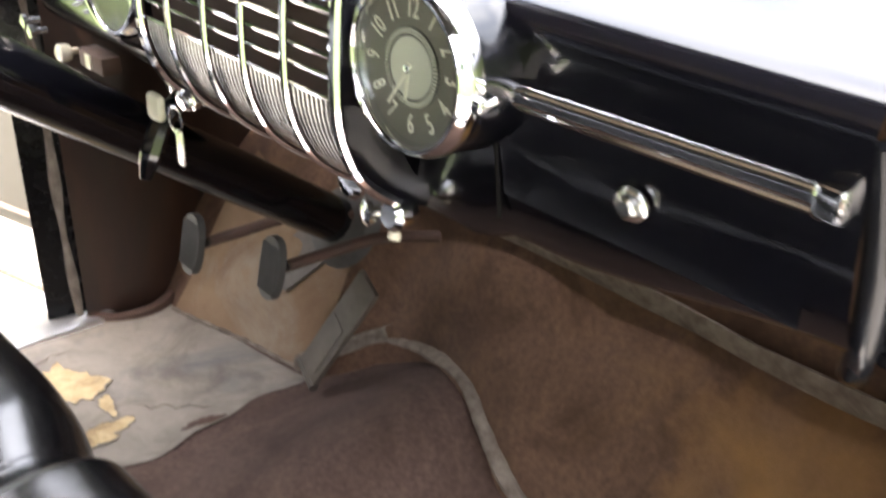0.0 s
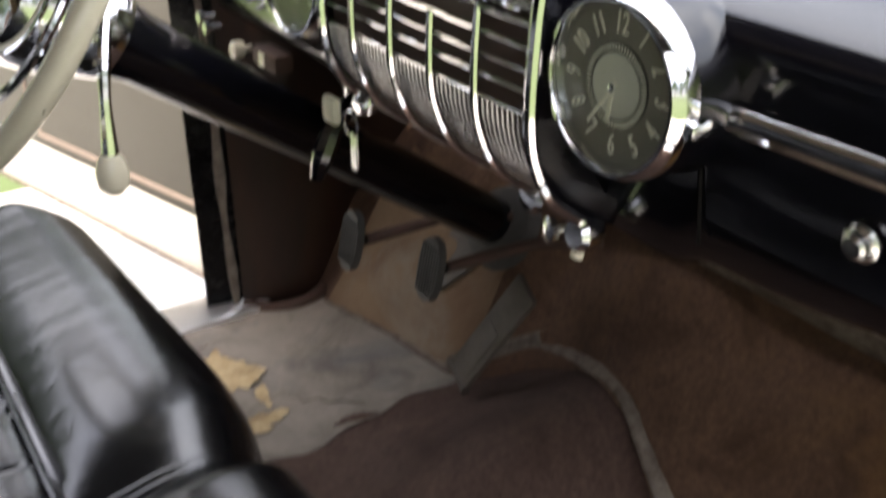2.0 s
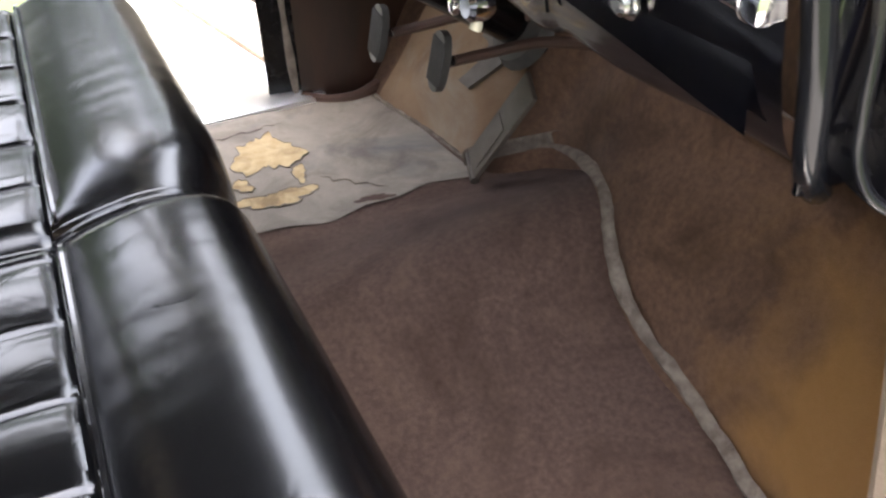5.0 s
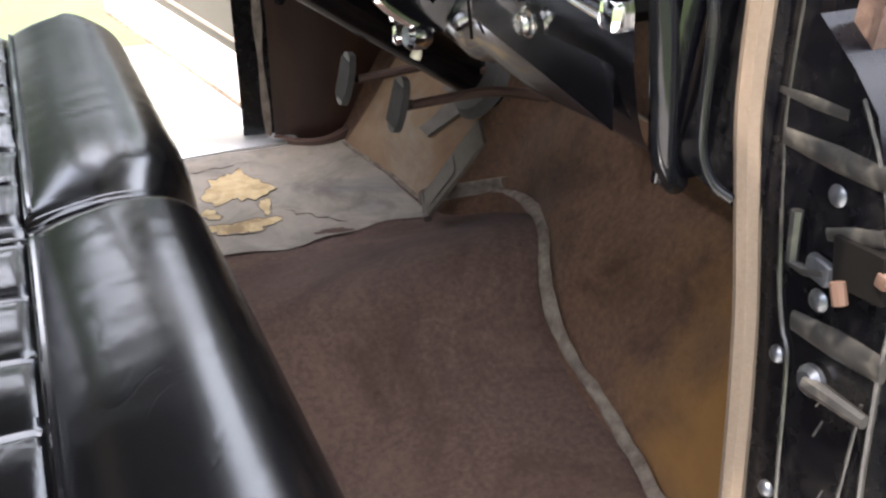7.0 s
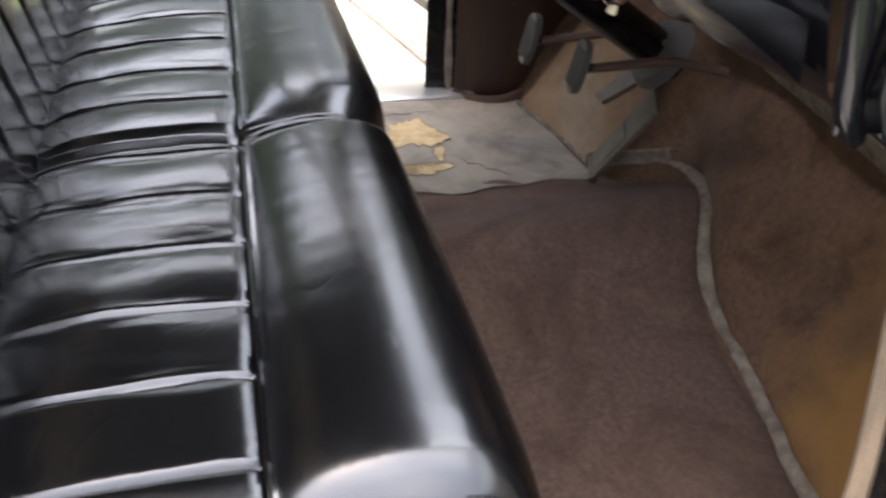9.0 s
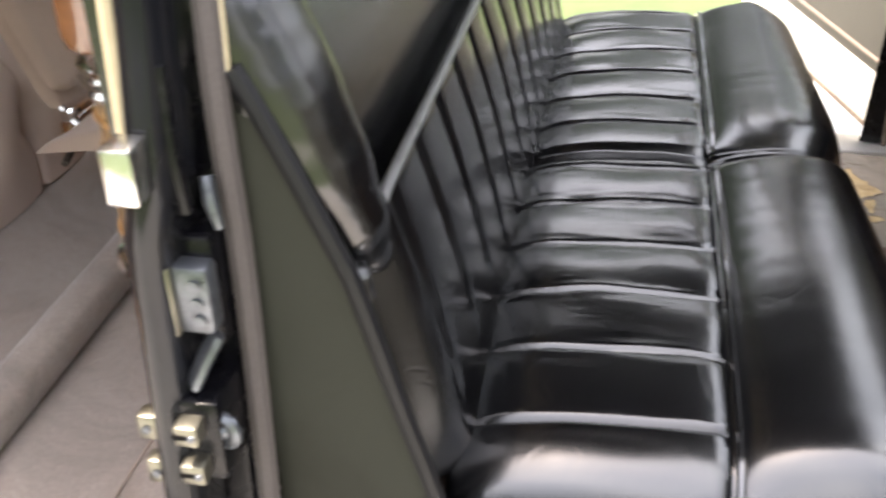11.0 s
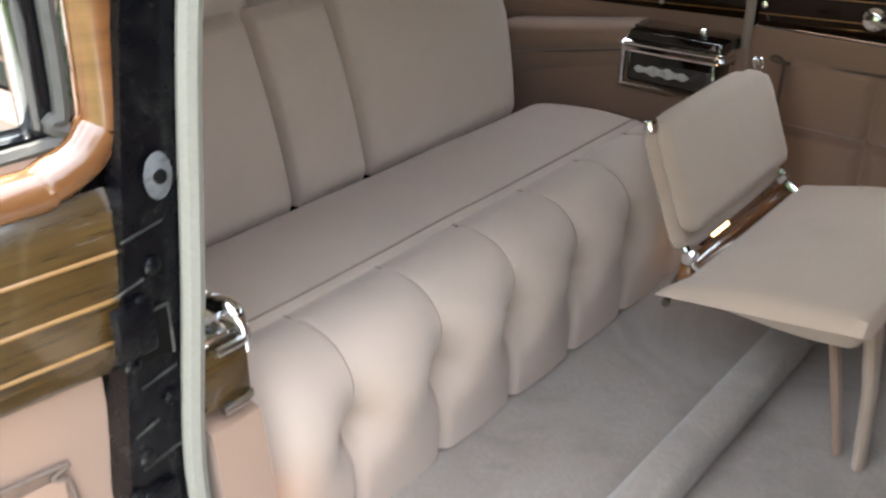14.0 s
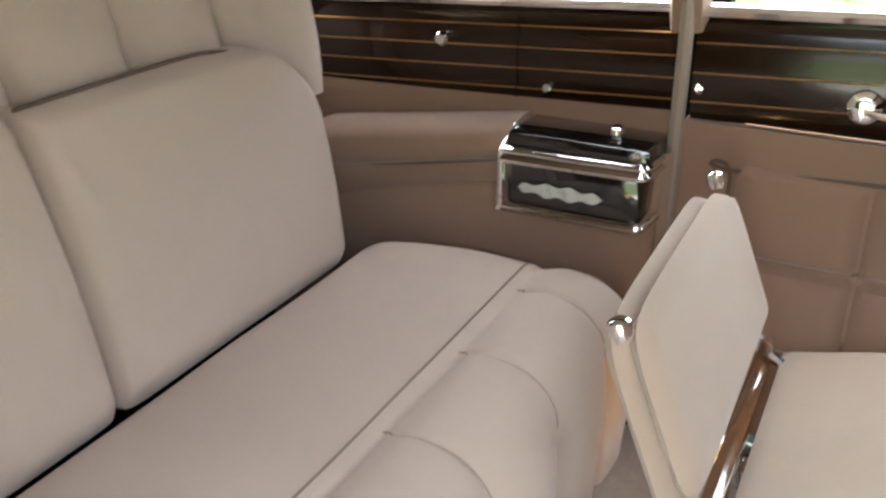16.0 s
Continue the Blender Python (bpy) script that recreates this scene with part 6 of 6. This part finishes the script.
part("crank_arm", tube([(-0.542, 0.772, 0.918), (-0.49, 0.770, 0.913), (-0.45, 0.765, 0.911)], 0.006, 8), "chrome", ck)
part("window_header", box((-0.79, 0.765, 1.40), (0.02, 0.80, 1.505), 0.008), "clothdark", rd, "tan covered frame above the window")
part("door_cap", tube([(-0.78, 0.810, 1.026), (0.02, 0.810, 1.062)], 0.011, 8), "chrome", rd)
single("window", box((-0.765, 0.775, 1.06), (0.0, 0.781, 1.50)), "glass", "clear side window", "window", kind="structure").visible_shadow = False
# added wall in place of far quarter glass, blocking the light there
single("quarter_blind_far", box((-1.60, 0.775, 1.055), (-0.83, 0.80, 1.52), 0.008), "clothdark", "tan wall added to block light through the far quarter", "wall", kind="structure")
single("far_upper_post", tube([(-0.797, 0.82, 1.0), (-0.80, 0.70, 1.52)], 0.03, 8), "clothdark", "tan covered upper post", "pillar", kind="structure")

# ---- folding jump seat
js = thing("jump_seat", (-0.45, 0.38, 0.36), "folding rose-beige jump seat with chrome fittings", "jump seat")


def pad(c0, cu, cv, nrm, thick, puff, r=0.10):
    """A padded slab: corner c0, edges cu and cv, thickness along nrm."""
    c0, cu, cv, nrm = Vector(c0), Vector(cu), Vector(cv), Vector(nrm).normalized()
    bm = nb()

    def face(sgn):
        def fn(u, v):
            e = min(u * cu.length, (1 - u) * cu.length, v * cv.length, (1 - v) * cv.length)
            h = thick / 2 - (thick / 2) * (1 - smoothstep(0, 0.022, e)) ** 2
            return c0 + cu * u + cv * v + nrm * sgn * (h + puff * math.sin(math.pi * u) * math.sin(math.pi * v))
        return fn
    grid(face(1), 26, 20, bm)
    grid(face(-1), 26, 20, bm)
    return bm


def rounded(bm, c0, cu, cv, amount):
    """Draw the corners of a slab in."""
    c0, cu, cv = Vector(c0), Vector(cu), Vector(cv)
    for v in bm.verts:
        d = v.co - c0
        a, b = d.dot(cu) / cu.length_squared, d.dot(cv) / cv.length_squared
        ca, cb = abs(2 * a - 1), abs(2 * b - 1)
        k = amount * (ca * cb) ** 6
        v.co -= (cu * (2 * a - 1) + cv * (2 * b - 1)) * 0.5 * k
    return bm


tl, tr, blc = Vector((-0.697, 0.178, 0.838)), Vector((-0.700, 0.640, 0.846)), Vector((-0.600, 0.170, 0.612))
cu, cv = tr - tl, blc - tl
nrm = cu.cross(cv).normalized()
if nrm.x < 0:
    nrm = -nrm
part("back_shell", rounded(pad(tl - nrm * 0.018, cu, cv * 1.0, nrm, 0.026, 0.0), tl - nrm * 0.018, cu, cv, 0.10), "clothshaded", js, "padded outer back")
t2 = tl + cv * 0.005 + nrm * 0.008 + cu * 0.002
part("back_pad", rounded(pad(t2, cu * 0.996, cv * 0.85, nrm, 0.024, 0.005), t2, cu * 0.996, cv * 0.85, 0.09), "clothshaded", js, "front back pad")
for p in (tl + cu * 0.015, tr - cu * 0.015):
    part("top_cap", lathe([(0.010, -0.012), (0.0125, -0.004), (0.012, 0.008), (0.007, 0.011), (0, 0.012)], p + Vector((0, 0, -0.006)), (-0.3, 0, 1), 16), "chrome", js, "chrome corner cap")
for p, y in ((blc + cu * 0.04, 0), (blc + cu * 0.96, 0)):
    part("hinge_arm", tube([p + Vector((-0.012, 0, 0.02)), p + Vector((0.01, 0, -0.01)), p + Vector((0.03, 0.0, -0.022))], [0.007, 0.009, 0.007], 8), "chrome", js, "chrome hinge arm")
    part("hinge_knob", lathe([(0.011, -0.012), (0.013, 0), (0.011, 0.012)], p + Vector((0.0, 0, 0.004)), (0, 1, 0), 14), "chrome", js)
part("wood_rail", box((-0.614, 0.175, 0.566), (-0.590, 0.63, 0.606), 0.006), "woodred", js, "polished wood rail")


def js_seat(u, v):
    x = -0.598 + 0.335 * u
    y = 0.060 + 0.590 * v
    return x, y


def js_top(u, v):
    x, y = js_seat(u, v)
    e = min(u * 0.335, (1 - u) * 0.335, v * 0.59, (1 - v) * 0.59)
    return (x + 0.018 * (1 - u) * smoothstep(0.02, 0.16, v), y, 0.600 + 0.046 * u + (0.012 + 0.016 * smoothstep(0, 0.5, u)) * math.sqrt(1 - (1 - min(1, e / 0.04)) ** 2) + 0.006 * math.sin(math.pi * u) * math.sin(math.pi * v))


def js_low(u, v):
    x, y = js_seat(u, v)
    e = min(u * 0.335, (1 - u) * 0.335, v * 0.59, (1 - v) * 0.59)
    return (x + 0.018 * (1 - u) * smoothstep(0.02, 0.16, v), y, 0.600 + 0.046 * u - 0.036 * smoothstep(0, 0.03, e) * (0.15 + 0.85 * smoothstep(0, 0.8, u)))


bm = grid(js_top, 30, 40)
grid(js_low, 30, 40, bm)
part("seat_pad", bm, "clothshaded", js, "wedge-shaped seat pad")
for yy in (0.165, 0.60):
    part("leg", tube([(-0.285, yy, 0.615), (-0.268, yy, 0.50), (-0.258, yy, 0.357)], [0.022, 0.019, 0.017], 10, flat=0.6), "clothshaded", js, "padded front leg")
    part("leg_brace", tube([(-0.345, yy + 0.01, 0.60), (-0.320, yy + 0.01, 0.48), (-0.296, yy + 0.01, 0.358)], [0.016, 0.014, 0.012], 8, flat=0.6), "clothdark", js, "brown cloth leg brace")
part("cross_tube", tube([(-0.640, 0.20, 0.505), (-0.672, 0.33, 0.500), (-0.680, 0.545, 0.500), (-0.640, 0.62, 0.555)], 0.007, 8, smooth=20), "steel", js, "steel tube under the backrest")
# glowing block added for a bright glint; no lamp is known here
part("lamp_lens", box((-0.702, 0.520, 0.496), (-0.682, 0.566, 0.522), 0.005), "lensglint", js, "small glowing block added for a bright glint")

# ---- footrest
fr = thing("footrest", (-0.48, 0.0, 0.36), "carpeted footrest bar on chrome brackets", "footrest")
ring = [(0.036 * math.copysign(abs(math.cos(a)) ** 0.7, math.cos(a)), 0.036 * math.copysign(abs(math.sin(a)) ** 0.6, math.sin(a))) for a in [2 * math.pi * i / 20 for i in range(20)]]
t = prism([(x - 0.470, z + 0.397) for x, z in ring], "y", -0.468, 0.66)
part("bar", t, "taupe", fr, "taupe carpeted bar")
part("bar_end", prism([(x * 0.8 - 0.470, z * 0.8 + 0.397) for x, z in ring], "y", -0.475, -0.4685), "clothdark", fr)
for yy, k in ((-0.468, 1), (0.60, -1)):
    br = part("bracket", tube([(-0.585, yy - 0.066 * k, 0.378), (-0.545, yy - 0.066 * k, 0.370), (-0.49, yy - 0.062 * k, 0.366), (-0.450, yy - 0.054 * k, 0.364)], [0.008, 0.010, 0.011, 0.012], 10, smooth=16), "dullchrome", fr, "chrome bracket")
    part("bracket_foot", box((-0.612, yy - 0.082 * k - 0.004, 0.353), (-0.580, yy - 0.052 * k + 0.004, 0.388), 0.008), "chrome", br)
    part("bracket_toe", tube([(-0.452, yy - 0.056 * k, 0.364), (-0.425, yy - 0.062 * k, 0.360)], [0.013, 0.008], 8), "chrome", br)
    part("bracket_horn", tube([(-0.446, yy - 0.052 * k, 0.366), (-0.440, yy - 0.030 * k, 0.388), (-0.446, yy - 0.004 * k, 0.412)], [0.013, 0.012, 0.009], 10, smooth=10), "chrome", br)
cable = thing("floor_cable", (-0.2, -0.03, 0.36), "thin black cable lying on the rear carpet", "cable")
part("wire", tube([(-0.312, -0.012, 0.364), (-0.304, -0.034, 0.361), (-0.27, -0.036, 0.3615), (-0.20, -0.026, 0.361), (-0.11, -0.010, 0.361), (-0.04, 0.0, 0.361)], 0.0028, 6, smooth=30), "steel", cable)

# ---- division behind the front seat
dv = thing("division", (-0.05, 0, 0.36), "division wall behind the front seat, tan cloth and walnut", "partition", kind="structure")
part("panel", box((-0.055, -0.58, 0.34), (-0.012, 0.72, 1.295), 0.01), "clothdark", dv)
part("wood_roll", tube([(-0.035, -0.60, 1.305), (-0.035, 0.70, 1.305)], 0.02, 12), "wood", dv)
part("rear_fascia", grid(lambda u, v: (-0.058 - 0.014 * math.sin(math.pi * v) ** 0.5, -0.56 + 1.30 * u, 0.875 + 0.17 * v), 10, 12), "wood", dv, "walnut fascia across the division")
wc = part("wood_column", grid(lambda u, v: (0.012 - 0.072 * math.sin(math.pi * 0.5 * u), -0.640 + 0.08 * (1 - math.cos(math.pi * 0.5 * u)), 0.875 + 0.17 * v), 10, 8), "woodamber", dv, "curved walnut column with inlaid lines")
for z0 in (0.905, 0.945, 0.985, 1.02):
    part("inlay_line", tube([(0.0115 - 0.0725 * math.sin(math.pi * 0.5 * i / 10), -0.641 + 0.08 * (1 - math.cos(math.pi * 0.5 * i / 10)), z0) for i in range(11)], 0.0022, 5), "inlay", wc)
for z0, r in ((1.05, 0.007), (1.062, 0.005), (0.870, 0.007)):
    part("chrome_ring", tube([(0.0115 - 0.074 * math.sin(math.pi * 0.5 * i / 10), -0.643 + 0.08 * (1 - math.cos(math.pi * 0.5 * i / 10)), z0) for i in range(11)], r, 8), "chrome", wc)
part("column_top", box((-0.058, -0.63, 1.075), (0.0, -0.56, 1.30), 0.02), "woodred", dv, "reddish varnished column top")


# ---------------------------------------------------------------- doors
def car_door(name, hinge, heading, length, flip, cloth, wood, label, rearhinge=False):
    """An open door: u runs from the hinge along the heading, w is the inner side."""
    d = Vector((math.cos(radians(heading)), math.sin(radians(heading)), 0))
    w = Vector((-d.y, d.x, 0)) * flip
    m = Matrix((d, w, Vector((0, 0, 1)))).transposed().to_4x4()
    m.translation = Vector((hinge[0], hinge[1], 0))
    g = thing(name, (hinge[0], hinge[1], 0.33), label, "car door")

    def put(pname, bm, material, parent=g, lab=""):
        bmesh.ops.transform(bm, matrix=m, verts=bm.verts)
        return part(pname, bm, material, parent, lab)

    L = length
    put("outer_skin", box((0, -0.075, 0.33), (L, -0.030, 1.06), 0.012), "enamel", lab="glossy black outer skin")
    put("edge", box((-0.008, -0.07, 0.34), (0.004, -0.004, 1.05), 0.003), "jamb")
    put("inner_panel", box((0.01, -0.030, 0.345), (L - 0.01, -0.002, 1.05), 0.008), cloth, lab="cloth covered inner panel")
    for u0, u1, z0, z1 in ((0.0, 0.03, 1.05, 1.52), (L - 0.05, L, 1.05, 1.50), (0.0, L, 1.47, 1.53)):
        put("window_frame", box((u0, -0.06, z0), (u1, -0.015, z1), 0.01), "enamel")
    pane = put("pane", box((0.03, -0.045, 1.06), (L - 0.05, -0.040, 1.48)), "glass")
    pane.visible_shadow = False
    return g, put, L


g, put, L = car_door("driver_door", (1.045, 0.86), 106.3, 1.02, 1, "greycloth", None, "open driver's door with grey cloth panel and chrome crank")
put("scuff_band", box((0.012, -0.001, 0.335), (L - 0.012, 0.006, 0.462), 0.003), "scuff", lab="pale scuff band along the bottom")
put("scuff_edge", tube([(0.012, 0.007, 0.335), (L - 0.012, 0.007, 0.335)], 0.006, 6), "strip")
pocket = tube([(0.10, 0.000, 0.52), (0.10, 0.000, 0.70), (0.13, 0.0, 0.735), (0.70, 0.0, 0.735), (0.73, 0.0, 0.70), (0.73, 0.0, 0.52), (0.70, 0.0, 0.49), (0.13, 0.0, 0.49)], 0.005, 6, closed=True)
put("pocket_cord", pocket, "cord", lab="dark cord round the door pocket")
ck2 = put("window_crank", lathe([(0.034, 0), (0.032, 0.008), (0.018, 0.014), (0.014, 0.03), (0, 0.032)], (0.51, 0.0, 1.0), (0, 1, 0), 22), "chrome", lab="chrome window crank")
put("crank_arm", tube([(0.51, 0.03, 1.0), (0.56, 0.034, 1.0), (0.60, 0.045, 1.0)], [0.010, 0.008, 0.012], 8), "chrome", ck2)
put("door_pull", tube([(0.055, 0.0, 0.62), (0.06, 0.03, 0.655), (0.065, 0.034, 0.70)], [0.012, 0.016, 0.008], 8), "enamel")

g, put, L = car_door("front_passenger_door", (1.075, -0.79), -70.0, 1.02, -1, "greycloth", None, "open front passenger door with black painted edge")

# beige door cloth given the darker tan, shade put into its colour
g, put, L = car_door("near_rear_door", (-0.815, -0.775), -97.0, 0.85, 1, "clothdark", "woodgold", "open rear door with walnut fascia and beige panel")


def door_fascia(u, v):
    return (-0.028 + (L + 0.01) * u, 0.004 + 0.022 * math.sin(math.pi * v) ** 0.5, 0.80 + 0.205 * v)


fz = put("fascia", grid(door_fascia, 10, 14), "woodgold", lab="walnut fascia brightened as if lit, with pale inlaid lines")
for v in (0.22, 0.46, 0.70):
    put("inlay_line", tube([Vector(door_fascia(i / 10, v)) + Vector((0, 0.0008, 0)) for i in range(11)], 0.0022, 5), "inlay", fz)
put("window_moulding", tube([(-0.035, 0.0, 1.52), (-0.035, 0.0, 1.12), (-0.02, 0.0, 1.055), (0.03, 0.0, 1.025), (0.12, 0.0, 1.018), (0.80, 0.0, 1.018)], 0.024, 10, smooth=40), "woodred", lab="reddish varnished window moulding")
put("rubber_channel", tube([(0.0, -0.01, 1.50), (0.0, -0.01, 1.12), (0.015, -0.01, 1.075), (0.06, -0.01, 1.052), (0.80, -0.01, 1.048)], 0.008, 6, smooth=30), "padrubber")
put("pocket_cord", tube([(0.06, 0.002, 0.40), (0.065, 0.002, 0.66), (0.085, 0.002, 0.70), (0.13, 0.002, 0.715), (0.80, 0.002, 0.715)], 0.0035, 6, smooth=30), "browncord")
put("pocket_panel", grid(lambda u, v: (0.075 + 0.72 * u, 0.004 + 0.010 * math.sin(math.pi * v) * math.sin(math.pi * u) ** 0.3, 0.38 + 0.32 * v), 14, 10), "clothdark", lab="padded pocket panel")
